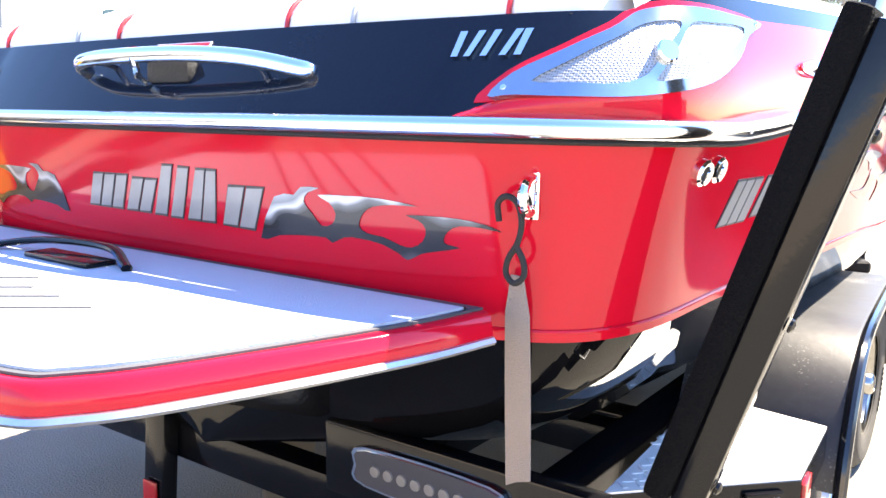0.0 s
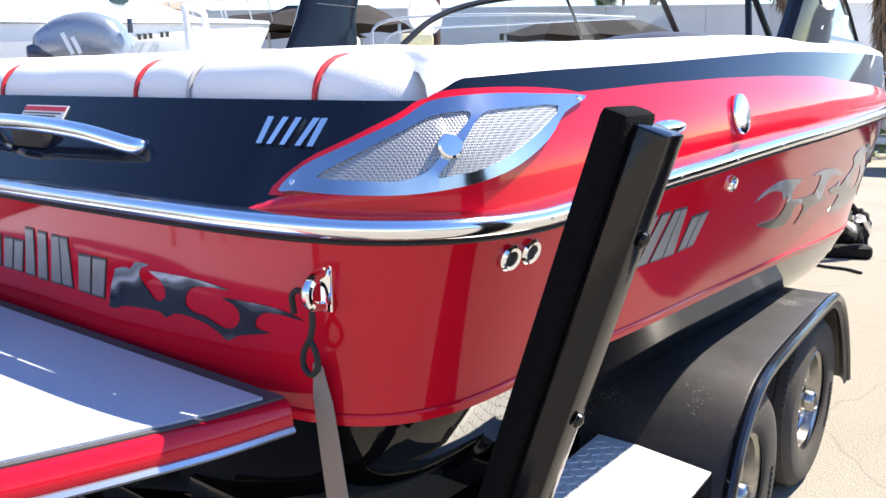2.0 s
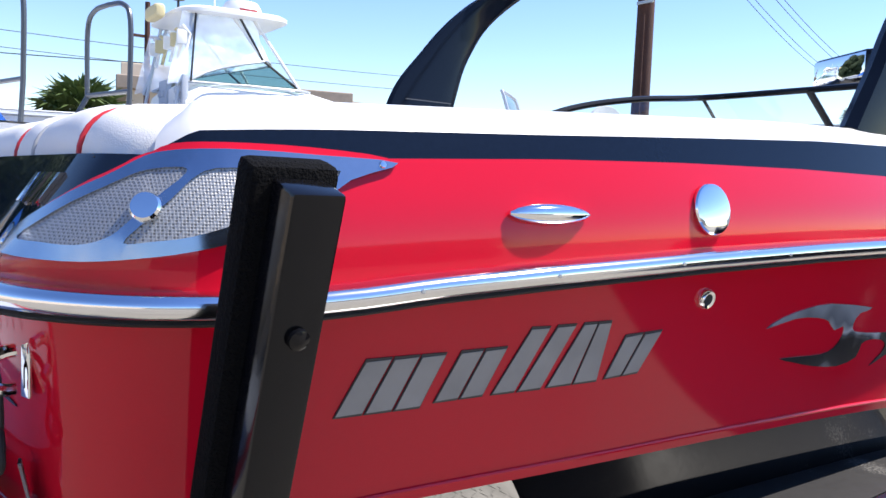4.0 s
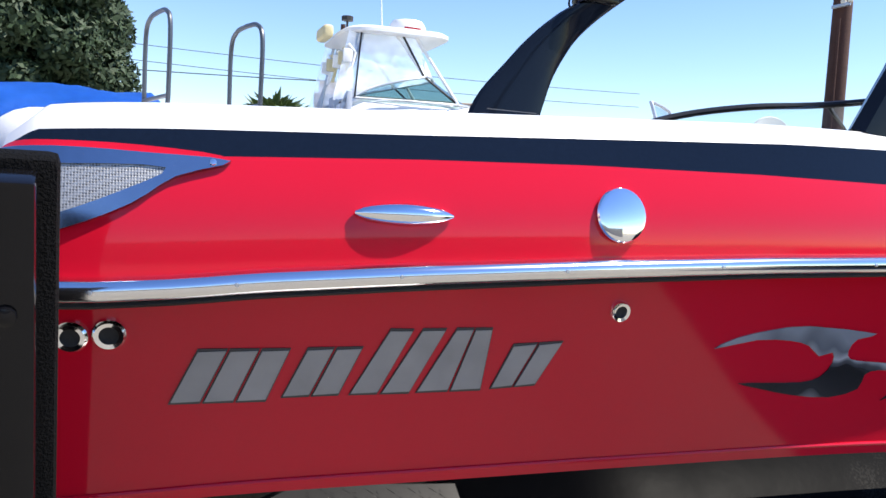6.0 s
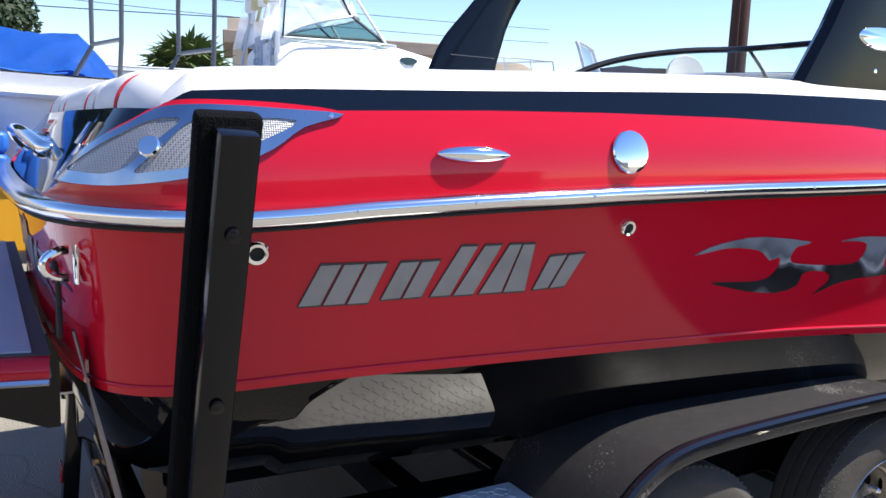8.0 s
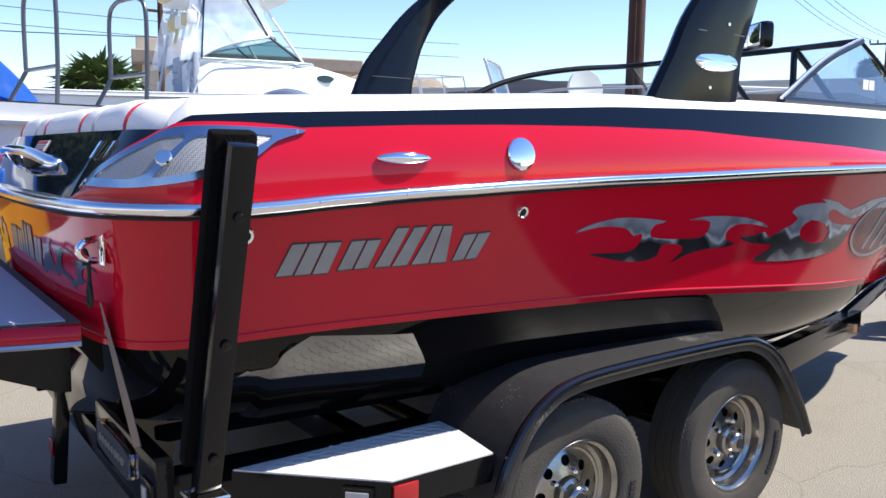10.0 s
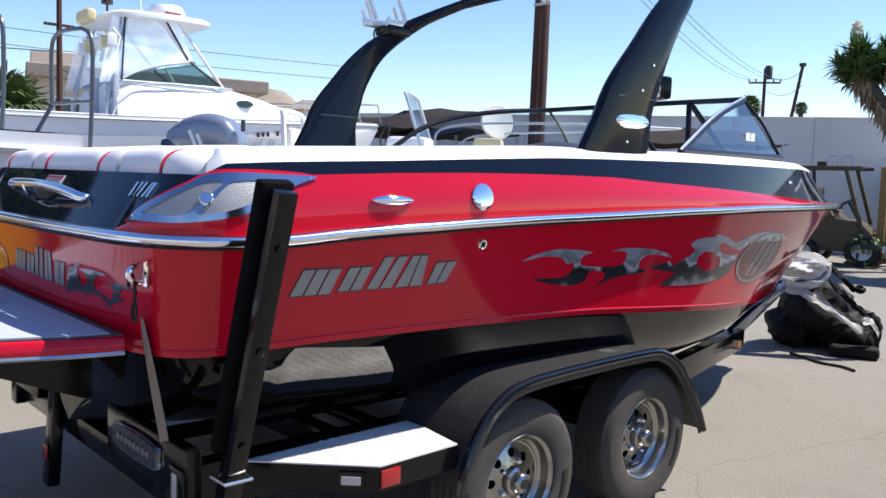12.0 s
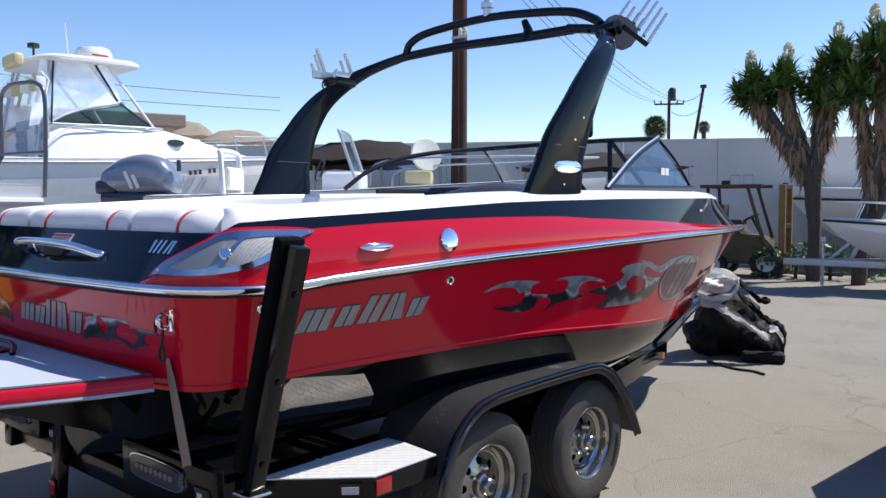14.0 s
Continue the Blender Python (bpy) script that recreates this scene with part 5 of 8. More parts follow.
    bar(bm, (side * 0.42, 0.21, 0.62), (side * 1.10, 0.21, 0.62), 0.05, 0.17, bevel=0.01)
    board = part("light_board", bm, M_TRAILER, trailer)
    m = frame_at(Vector((side * 0.71, 0.183, 0.63)), (0, -1, 0))
    bm = bmesh.new()
    plate(bm, [rounded([(-0.16, -0.045), (0.16, -0.045), (0.19, 0), (0.16, 0.045), (-0.16, 0.045), (-0.19, 0)], 4)], lambda x, y, o: m @ Vector((x, y, o)), 0.012)
    lamp = part("tail_lamp", bm, M_CHROME, board, "oval chrome-ringed tail lamp")
    bm = bmesh.new()
    plate(bm, [rounded([(-0.152, -0.039), (0.152, -0.039), (0.18, 0), (0.152, 0.039), (-0.152, 0.039), (-0.18, 0)], 4)], lambda x, y, o: m @ Vector((x, y, o)), 0.016, 0.012)
    part("tail_lens", bm, mat("smoked_lens", (0.05, 0.05, 0.055), 0.15, coat=0.5), lamp)
    for k in range(8):
        bm = bmesh.new()
        lathe(bm, [(0.013, 0.016), (0.012, 0.020), (0.0, 0.022)], m @ Matrix.Translation((-0.126 + 0.036 * k, 0.0, 0)), 12)
        part("led", bm, M_LED, lamp)
    # small lamp and step bracket by the post
    bm = bmesh.new()
    box(bm, (side * 1.03, 0.20, 0.58), (0.10, 0.05, 0.12), bevel=0.012)
    lb = part("lamp_box", bm, M_TRAILER, trailer)
    bm = bmesh.new()
    box(bm, (side * 1.03, 0.172, 0.58), (0.03, 0.008, 0.085), bevel=0.003)
    part("lens", bm, M_LAMP, lb)
    # amber marker
    bm = bmesh.new()
    box(bm, (side * 0.447, 4.80, 0.425), (0.03, 0.085, 0.055), Matrix.Identity(4), 0.006)
    part("marker_lamp", bm, M_AMBER, trailer, "amber side marker lamp")
# upright with reflector below the board
bm = bmesh.new()
bar(bm, (-0.19, 0.20, 0.66), (-0.19, 0.17, 0.22), 0.08, 0.05, up=(0, 1, 0), bevel=0.006)
drop = part("drop_leg", bm, M_TRAILER, trailer)
bm = bmesh.new()
box(bm, (-0.192, 0.148, 0.366), (0.055, 0.008, 0.065), bevel=0.003)
part("reflector", bm, M_REDLAMP, drop, "red reflector")
# cross members and axles
for y, z in ((0.26, 0.50), (1.0, 0.48), (3.1, 0.48)):
    bm = bmesh.new()
    bar(bm, (-0.86, y, z), (0.86, y, z), 0.08, 0.10, bevel=0.006)
    part("cross_member", bm, M_TRAILER, trailer)
for y in AXLES:
    bm = bmesh.new()
    tube(bm, [(-1.0, y, HUB_Z), (1.0, y, HUB_Z)], 0.04, 12)
    part("axle", bm, M_TRAILER, trailer)
bm = bmesh.new()
bar(bm, (-0.36, 4.94, 0.43), (0.36, 4.94, 0.43), 0.10, 0.12, bevel=0.008)
tongue = part("front_cross_member", bm, M_TRAILER, trailer)
# winch stand
bm = bmesh.new()
bar(bm, (0.36, 4.85, 0.47), (0.10, 6.22, 0.74), 0.05, 0.10, bevel=0.006)
bar(bm, (-0.36, 4.85, 0.47), (-0.10, 6.22, 0.74), 0.05, 0.10, bevel=0.006)
stand = part("winch_stand", bm, mat("blue_black_paint", (0.012, 0.03, 0.075), 0.15, coat=0.6), trailer, "dark blue winch stand arm")
bm = bmesh.new()
bar(bm, (0, 6.18, 0.62), (0, 6.30, 1.10), 0.07, 0.07, up=(0, 1, 0), bevel=0.006)
bar(bm, (-0.12, 6.20, 0.74), (0.12, 6.20, 0.74), 0.08, 0.10, bevel=0.006)
part("winch_post", bm, M_TRAILER, stand)
bm = bmesh.new()
tube(bm, [(-0.10, 6.34, 0.98), (0.10, 6.34, 0.98)], [0.06, 0.06], 16)
part("winch_drum", bm, M_TRAILER, stand)
bm = bmesh.new()
tube(bm, [(-0.09, 6.36, 1.14), (0.09, 6.36, 1.14)], [0.05, 0.05], 14)
part("bow_roller", bm, M_RUBBER, stand)
bm = bmesh.new()
tube(bm, bend([(0.05, 4.95, 0.58), (0.08, 5.0, 0.64), (0.06, 5.08, 0.60), (0.10, 5.12, 0.66), (0.07, 5.2, 0.62)], 4), 0.018, 8)
part("safety_chain", bm, M_ALU, stand)

# tie-down strap: a webbing with a black S-hook
strap = thing("tie_down_strap", "grey webbing tie-down strap with black S-hook on the transom", "strap", at=(0.93, 0.15, 0.60))
bm = bmesh.new()
rows = []
for k in range(15):
    u = k / 14
    z = 1.115 - 0.50 * u
    w = 0.013 + 0.012 * min(1, u / 0.14)
    c = Vector((0.960 - 0.045 * u, 0.095 + 0.11 * u, z))
    tw = 0.35 * math.sin(u * 2.2) - 0.2
    dx, dy = w * math.cos(tw), w * math.sin(tw)
    rows.append([bm.verts.new((c.x + s * dx + e * 0.002 * math.sin(tw), c.y + s * dy - e * 0.002 * math.cos(tw), c.z)) for s, e in ((-1, 1), (1, 1), (1, -1), (-1, -1))])
skin(bm, rows, True)
part("webbing", bm, M_STRAP, strap)
bm = bmesh.new()
tube(bm, bend([(0.94, 0.064, 1.21), (0.938, 0.062, 1.24), (0.954, 0.062, 1.253), (0.974, 0.064, 1.243), (0.982, 0.066, 1.21), (0.974, 0.068, 1.175), (0.957, 0.068, 1.147), (0.954, 0.068, 1.121), (0.97, 0.068, 1.107), (0.988, 0.068, 1.121), (0.986, 0.068, 1.147), (0.972, 0.068, 1.17)], 4), 0.0055, 8)
part("s_hook", bm, M_RUBBER, strap, "black coated S-hook")
bm = bmesh.new()
box(bm, (0.915, 0.205, 0.60), (0.05, 0.03, 0.07), bevel=0.006)
part("ratchet", bm, M_ALU, strap)

# ---- the yard round the boat ----
random.seed(7)
M_FARWHITE = mat("far_white_gelcoat", (0.80, 0.80, 0.79), 0.30, vary=0.03, scale=30, stain=0.10, stain_scale=1.2)
M_FARGREY = mat("grey_hull_band", (0.62, 0.65, 0.68), 0.35, vary=0.05, scale=20, stain=0.15)
M_DARKGLASS = mat("dark_cabin_glass", (0.03, 0.05, 0.05), 0.06, vary=0.1, scale=5)
M_STEEL = mat("grey_ladder_tube", (0.085, 0.095, 0.11), 0.35, metal=0.4, vary=0.2, scale=60)
M_TARP = mat("blue_tarp", (0.012, 0.13, 0.55), 0.5, bump=0.5, scale=9, vary=0.12, stain=0.15, stain_scale=2)
M_YELLOWED = mat("yellowed_vinyl", (0.62, 0.53, 0.30), 0.6, bump=0.2, scale=30, stain=0.2)
M_NAVY = mat("navy_plastic", (0.010, 0.016, 0.045), 0.3, coat=0.4)
M_COWL = mat("grey_blue_cowling", (0.20, 0.235, 0.29), 0.28, metal=0.3, coat=0.6, vary=0.05, scale=90)
M_CREAM = mat("cream_shell", (0.75, 0.72, 0.64), 0.45, stain=0.1)
M_TAN = mat("tan_canvas", (0.48, 0.42, 0.34), 0.85, bump=0.4, scale=14, vary=0.15, stain=0.3, stain_scale=1.5)
M_BROWN = mat("brown_canvas", (0.045, 0.035, 0.03), 0.8, bump=0.4, scale=10, vary=0.2, stain=0.3, stain_scale=1.5)
M_STUCCO = mat("beige_stucco", (0.58, 0.49, 0.39), 0.9, bump=0.2, scale=12, vary=0.08, stain=0.2, stain_scale=0.5)
M_SHINGLE = mat("brown_roof_shingle", (0.30, 0.245, 0.20), 0.9, bump=0.5, scale=6, vary=0.3, stain=0.3)
M_GALV = mat("galvanised_steel", (0.46, 0.49, 0.53), 0.45, metal=0.6, vary=0.12, scale=40, stain=0.2)
M_MAST = mat("rusty_ochre_paint", (0.26, 0.145, 0.04), 0.65, vary=0.25, scale=15, stain=0.4, stain_scale=4)
M_DARKIRON = mat("greasy_dark_iron", (0.02, 0.019, 0.018), 0.6, vary=0.3, scale=30, stain=0.3)
M_BARK = mat("yucca_bark", (0.075, 0.062, 0.05), 0.95, bump=1.0, scale=14, vary=0.4, stain=0.4, stain_scale=5)
M_SKIRT = mat("dead_brown_leaves", (0.27, 0.18, 0.11), 0.9, vary=0.35, scale=9, stain=0.3)
M_BLADE = mat("green_yucca_leaves", (0.09, 0.165, 0.04), 0.55, vary=0.4, scale=5, stain=0.3)
M_FLOWER = mat("cream_flowers", (0.62, 0.58, 0.42), 0.8, vary=0.15, scale=25)
M_LEAF = mat("dark_green_leaves", (0.022, 0.045, 0.015), 0.7, vary=0.5, scale=2.5, stain=0.3)
M_PALM = mat("palm_fronds", (0.085, 0.125, 0.035), 0.45, vary=0.4, scale=3, stain=0.2)
M_CABLE = mat("black_cable", (0.02, 0.02, 0.022), 0.7)
M_PORCELAIN = mat("brown_porcelain", (0.16, 0.12, 0.09), 0.3)
M_BAGWHITE = mat("pale_cover_lining", (0.74, 0.73, 0.71), 0.8, bump=0.5, scale=18, vary=0.08, stain=0.2, stain_scale=6)
M_BAGBLACK = mat("black_cover_canvas", (0.007, 0.007, 0.008), 0.7, bump=0.6, scale=22, vary=0.3, spec=0.25)
M_ROPE = mat("dark_rope", (0.03, 0.028, 0.026), 0.9)
M_YELLOWBIN = mat("bright_yellow_paint", (0.75, 0.36, 0.02), 0.4, vary=0.06, scale=10, stain=0.25)
M_CARPAINT = mat("dusty_dark_paint", (0.012, 0.013, 0.018), 0.6, vary=0.2, scale=20, stain=0.3, spec=0.15)


def place(x, y, heading, z=0.0):
    """A frame on the ground whose x runs along a heading, in degrees from east."""
    return Matrix.Translation((x, y, z)) @ Matrix.Rotation(radians(heading), 4, "Z")


def put(name, bm, material, parent, m, label="", smooth=True, sharp=0.6):
    bmesh.ops.transform(bm, matrix=m, verts=bm.verts)
    return part(name, bm, material, parent, label, smooth, sharp)


def one(make, *a, **k):
    bm = bmesh.new()
    make(bm, *a, **k)
    return bm


def hull_loft(length, beam, sheer0, sheer1, keel, n=22, full=0.55, band=0.30):
    """Rows of a planing hull from stern to bow: keel, chine, band, gunwale, both sides."""
    side = []
    for i in range(n):
        u = i / (n - 1)
        w = beam / 2 * (1 - max(0, (u - full) / (1 - full)) ** 2.2)
        w = max(w, 0.012)
        top = sheer0 + (sheer1 - sheer0) * u ** 1.6
        bot = keel + (top - keel) * 0.93 * max(0, (u - 0.72) / 0.28) ** 2.2
        ch = bot + (top - bot) * (0.30 + 0.15 * u)
        side.append([(0, bot), (w * (0.86 - 0.35 * u ** 3), ch), (w * 0.97, top - (top - bot) * band), (w, top)])
    return [length * i / (n - 1) for i in range(n)], side


def hull_shell(bm, xs, side, top_mat=0, low_mat=1, overhang=0.0):
    rows = []
    for x, s in zip(xs, side):
        rake = 0.0
        r = [bm.verts.new((x + (z - s[0][1]) * 0.0, -w, z)) for w, z in s[::-1]]
        r += [bm.verts.new((x, w, z)) for w, z in s[1:]]
        rows.append(r)
    for a, b in zip(rows, rows[1:]):
        for k in range(6):
            f = bm.faces.new((a[k], a[k + 1], b[k + 1], b[k]))
            f.material_index = low_mat if k in (2, 3) or k in (1, 4) else top_mat
    bm.faces.new(rows[0])
    bm.faces.new(rows[-1][::-1])


def deck_sheet(bm, xs, side, crown=0.06, a=0, b=None, inset=0.02):
    rows = []
    for x, s in list(zip(xs, side))[a:b]:
        w, z = max(s[3][0] - inset, 0.006), s[3][1]
        rows.append([bm.verts.new((x, w * t, z + 0.012 + crown * w * (1 - t * t))) for t in (-1, -0.6, 0, 0.6, 1)])
    skin(bm, rows)


def rail_line(xs, side, i0, i1, up, inset=0.08, sgn=1):
    return [(x, sgn * max(s[3][0] - inset, 0), s[3][1] + up) for x, s in list(zip(xs, side))[i0:i1]]


def tyre_on(parent, x, y, z, r, w, m):
    bm = bmesh.new()
    lathe(bm, [(r * 0.55, -w / 2), (r * 0.9, -w / 2), (r, -w * 0.3), (r, w * 0.3), (r * 0.9, w / 2), (r * 0.55, w / 2)], Matrix.Translation((x, y, z)) @ Matrix.Rotation(radians(90), 4, "X"), 20, caps=False)
    wheel = put("wheel", bm, M_RUBBER, parent, m, "black rubber tyre")
    bm = bmesh.new()
    lathe(bm, [(0.02, -w * 0.3), (r * 0.3, -w * 0.3), (r * 0.56, -w * 0.42), (r * 0.56, w * 0.42), (r * 0.3, w * 0.3), (0.02, w * 0.3)], Matrix.Translation((x, y, z)) @ Matrix.Rotation(radians(90), 4, "X"), 16)
    put("rim", bm, M_GALV, wheel, m)


def yard_trailer(m, length, width, z, label, group=""):
    """A plain galvanised boat trailer under a hull."""
    t = thing("boat_trailer", label, "trailer", group, at=m.translation)
    for sgn in (-1, 1):
        put("side_beam", one(bar, (-0.2, sgn * width / 2, z), (length * 0.72, sgn * width / 2, z), 0.06, 0.12, bevel=0.008), M_GALV, t, m)
        put("tongue_beam", one(bar, (length * 0.72, sgn * width / 2, z), (length * 1.12, 0.04 * sgn, z), 0.06, 0.12, bevel=0.008), M_GALV, t, m)
        for xx in (length * 0.28, length * 0.28 + 0.85):
            tyre_on(t, xx, sgn * (width / 2 + 0.14), 0.33, 0.33, 0.2, m)
        put("fender", one(tube, bend([(length * 0.28 - 0.5, sgn * (width / 2 + 0.14), 0.42), (length * 0.28 - 0.35, sgn * (width / 2 + 0.14), 0.72), (length * 0.28 + 0.42, sgn * (width / 2 + 0.14), 0.8), (length * 0.28 + 1.2, sgn * (width / 2 + 0.14), 0.72), (length * 0.28 + 1.35, sgn * (width / 2 + 0.14), 0.42)]), 0.12, 8, flat=0.12), M_GALV, t, m)
    for xx in (0.1, length * 0.35, length * 0.7):
        put("cross_beam", one(bar, (xx, -width / 2, z - 0.02), (xx, width / 2, z - 0.02), 0.08, 0.08, bevel=0.006), M_GALV, t, m)
    bm = bmesh.new()
    tube(bm, [(length * 1.0, 0.16, 0.10), (length * 1.0, 0.16, z + 0.42)], 0.032, 10)
    box(bm, (length * 1.0, 0.16, z + 0.46), (0.09, 0.09, 0.1), bevel=0.01)
    put("jack", bm, M_GALV, t, m)
    bm = bmesh.new()
    bar(bm, (length * 0.92, 0, z), (length * 0.86, 0, z + 0.75), 0.08, 0.08, bevel=0.008)
    bar(bm, (length * 0.99, 0, z), (length * 0.88, 0, z + 0.6), 0.06, 0.06, bevel=0.006)
    put("winch_post", bm, M_GALV, t, m)
    put("coupler", one(box, (length * 1.16, 0, z + 0.03), (0.3, 0.1, 0.1), None, 0.02), M_DARKIRON, t, m)
    return t


# the perimeter wall, in panels with pilasters
WALL_AT, WALL_ALONG = Vector((-8.61, 19.88, 0)), Vector((0.855, 0.518, 0)).normalized()
bm = bmesh.new()
for k in range(-8, 10):
    a = WALL_AT + WALL_ALONG * (k * 2.6 + 0.006)
    b = WALL_AT + WALL_ALONG * ((k + 1) * 2.6 - 0.006)
    bar(bm, a + Vector((0, 0, 1.75)), b + Vector((0, 0, 1.75)), 0.2, 3.5)
wall = tagged(part("wall_north", bm, M_WALL, smooth=False), "long white painted block wall round the yard", "wall", kind="structure")
bm = bmesh.new()
for k in range(-8, 10):
    a = WALL_AT + WALL_ALONG * (k * 2.6 + 0.003)
    b = WALL_AT + WALL_ALONG * ((k + 1) * 2.6 - 0.003)
    bar(bm, a + Vector((0, 0, 3.535)), b + Vector((0, 0, 3.535)), 0.26, 0.07, bevel=0.008)
part("coping", bm, M_WALL, wall)


# ---- poles and wires ----
def cable(name_parent, a, b, sag, r=0.012):
    a, b = Vector(a), Vector(b)
    pts = [a.lerp(b, i / 24) - Vector((0, 0, sag * 4 * (i / 24) * (1 - i / 24))) for i in range(25)]
    part("cable", one(tube, pts, r, 5), M_CABLE, name_parent)


# Unseen walls, added so the glossy boat reflects something darker than the sky.
for name, a, b, hgt in (("unseen_wall_west", (-17, -4.0, 0), (-17, -18, 0), 5.5), ("unseen_wall_south", (-17, -18, 0), (24, -18, 0), 4.5), ("unseen_wall_east", (24, -18, 0), (24, 14, 0), 3.5)):
    a, b = Vector(a), Vector(b)
    bm = bmesh.new()
    bar(bm, a + Vector((0, 0, hgt / 2)), b + Vector((0, 0, hgt / 2)), 0.2, hgt)
    tagged(part(name, bm, M_STUCCO, smooth=False), "unseen plain wall added to darken the boat's reflections", "wall", kind="structure")

mast = thing("utility_pole", "thin dark wooden utility pole before a house", "utility pole", "utility poles", at=(-32.3, 9.45, 0))
part("shaft", one(tube, [(-32.3, 9.45, 0), (-32.3, 9.45, 8.9)], [0.14, 0.10], 10), M_POLE, mast)
part("crossarm", one(bar, (-32.3, 8.9, 7.6), (-32.3, 10.0, 7.6), 0.1, 0.1), M_POLE, mast)
cable(mast, (-32.3, 9.45, 6.6), (-34.5, -20, 6.4), 0.3, 0.02)
cable(mast, (-32.3, 9.45, 6.0), (-36.0, 14.0, 5.8), 0.25, 0.02)

mast.location += Vector((1.99, 0.08, -0.6))
near_pole = thing("utility_pole", "tall brown creosoted wooden utility pole by the wall", "utility pole", "utility poles", at=(-12, 15.25, 0))
bm = bmesh.new()
tube(bm, [(-12 + 0.004 * k, 15.25, 0.55 * k) for k in range(23)], [0.225 - 0.003 * k for k in range(23)], 16)
part("shaft", bm, M_POLE, near_pole)
bm = bmesh.new()
bar(bm, (-12.0, 15.0, 5.95), (-11.55, 15.0, 5.95), 0.06, 0.07, bevel=0.006)
part("bracket", bm, M_GALV, near_pole)
for dx in (-11.72, -11.55):
    part("insulator", one(lathe, [(0.01, -0.1), (0.05, -0.08), (0.06, -0.02), (0.035, 0.0), (0.06, 0.03), (0.05, 0.09), (0.01, 0.12)], Matrix.Translation((dx, 15.0, 6.06)), 12), M_CREAM, near_pole)
part("conduit", one(tube, [(-11.86, 15.06, 0.1), (-11.84, 15.06, 5.7)], 0.025, 8), M_POLE, near_pole)

near_pole.location += Vector((1.47, -0.45, 0))
far_pole = thing("utility_pole", "weathered wooden utility pole with crossarm and transformer", "utility pole", "utility poles", at=(-32.1, 58.4, 0))
part("shaft", one(tube, [(-32.1, 58.4, 0), (-32.1, 58.4, 10.4)], [0.16, 0.11], 10), M_POLE, far_pole)
part("crossarm", one(bar, (-33.0, 57.8, 9.4), (-31.2, 59.0, 9.4), 0.12, 0.12), M_POLE, far_pole)
part("transformer", one(lathe, [(0.02, -0.5), (0.27, -0.48), (0.27, 0.35), (0.2, 0.46), (0.03, 0.5)], Matrix.Translation((-31.75, 58.2, 10.1)), 14), M_DARKIRON, far_pole)
for k in (-0.9, -0.5, 0.5, 0.9):
    part("insulator", one(lathe, [(0.02, 0.0), (0.07, 0.03), (0.05, 0.12), (0.07, 0.16), (0.02, 0.24)], Matrix.Translation((-32.1 + k, 58.4 + 0.66 * k, 9.46)), 8), M_PORCELAIN, far_pole)
far_pole.location += Vector((6.08, -1.6, 0))
lean = thing("utility_pole", "thin leaning wooden pole without crossarm", "utility pole", "utility poles", at=(-30.8, 58.9, 0))
part("shaft", one(tube, [(-31.2, 58.7, 0), (-29.9, 59.6, 10.6)], [0.16, 0.11], 10), M_POLE, lean)
part("cap", one(box, (-29.9, 59.6, 10.65), (0.4, 0.3, 0.25), None, 0.03), M_DARKIRON, lean)
lean.location += Vector((6.07, -1.63, 0))
wires = thing("power_line", "black power cables strung between the wooden poles", "cable", at=(-32, 58, 10))
for k, z in ((-0.9, 9.6), (-0.5, 9.6), (0.5, 9.6), (0.9, 9.6)):
    cable(wires, (-32.1 + k, 58.4 + 0.66 * k, z), (-16.6 + 0.3 * k, 16.4 + 0.2 * k, 9.2 + 0.1 * k), 1.0)
for z in (9.9, 8.8):
    cable(wires, (-31.9, 58.4, z), (-29.9, 59.6, z + 0.4), 0.5, 0.02)
cable(wires, (-60, -6.0, 10.4), (-56, 40.0, 10.2), 0.4, 0.022)
cable(wires, (-60, -6.0, 9.4), (-56, 40.0, 9.2), 0.4, 0.022)
wires.location += Vector((6.08, -1.6, 0))


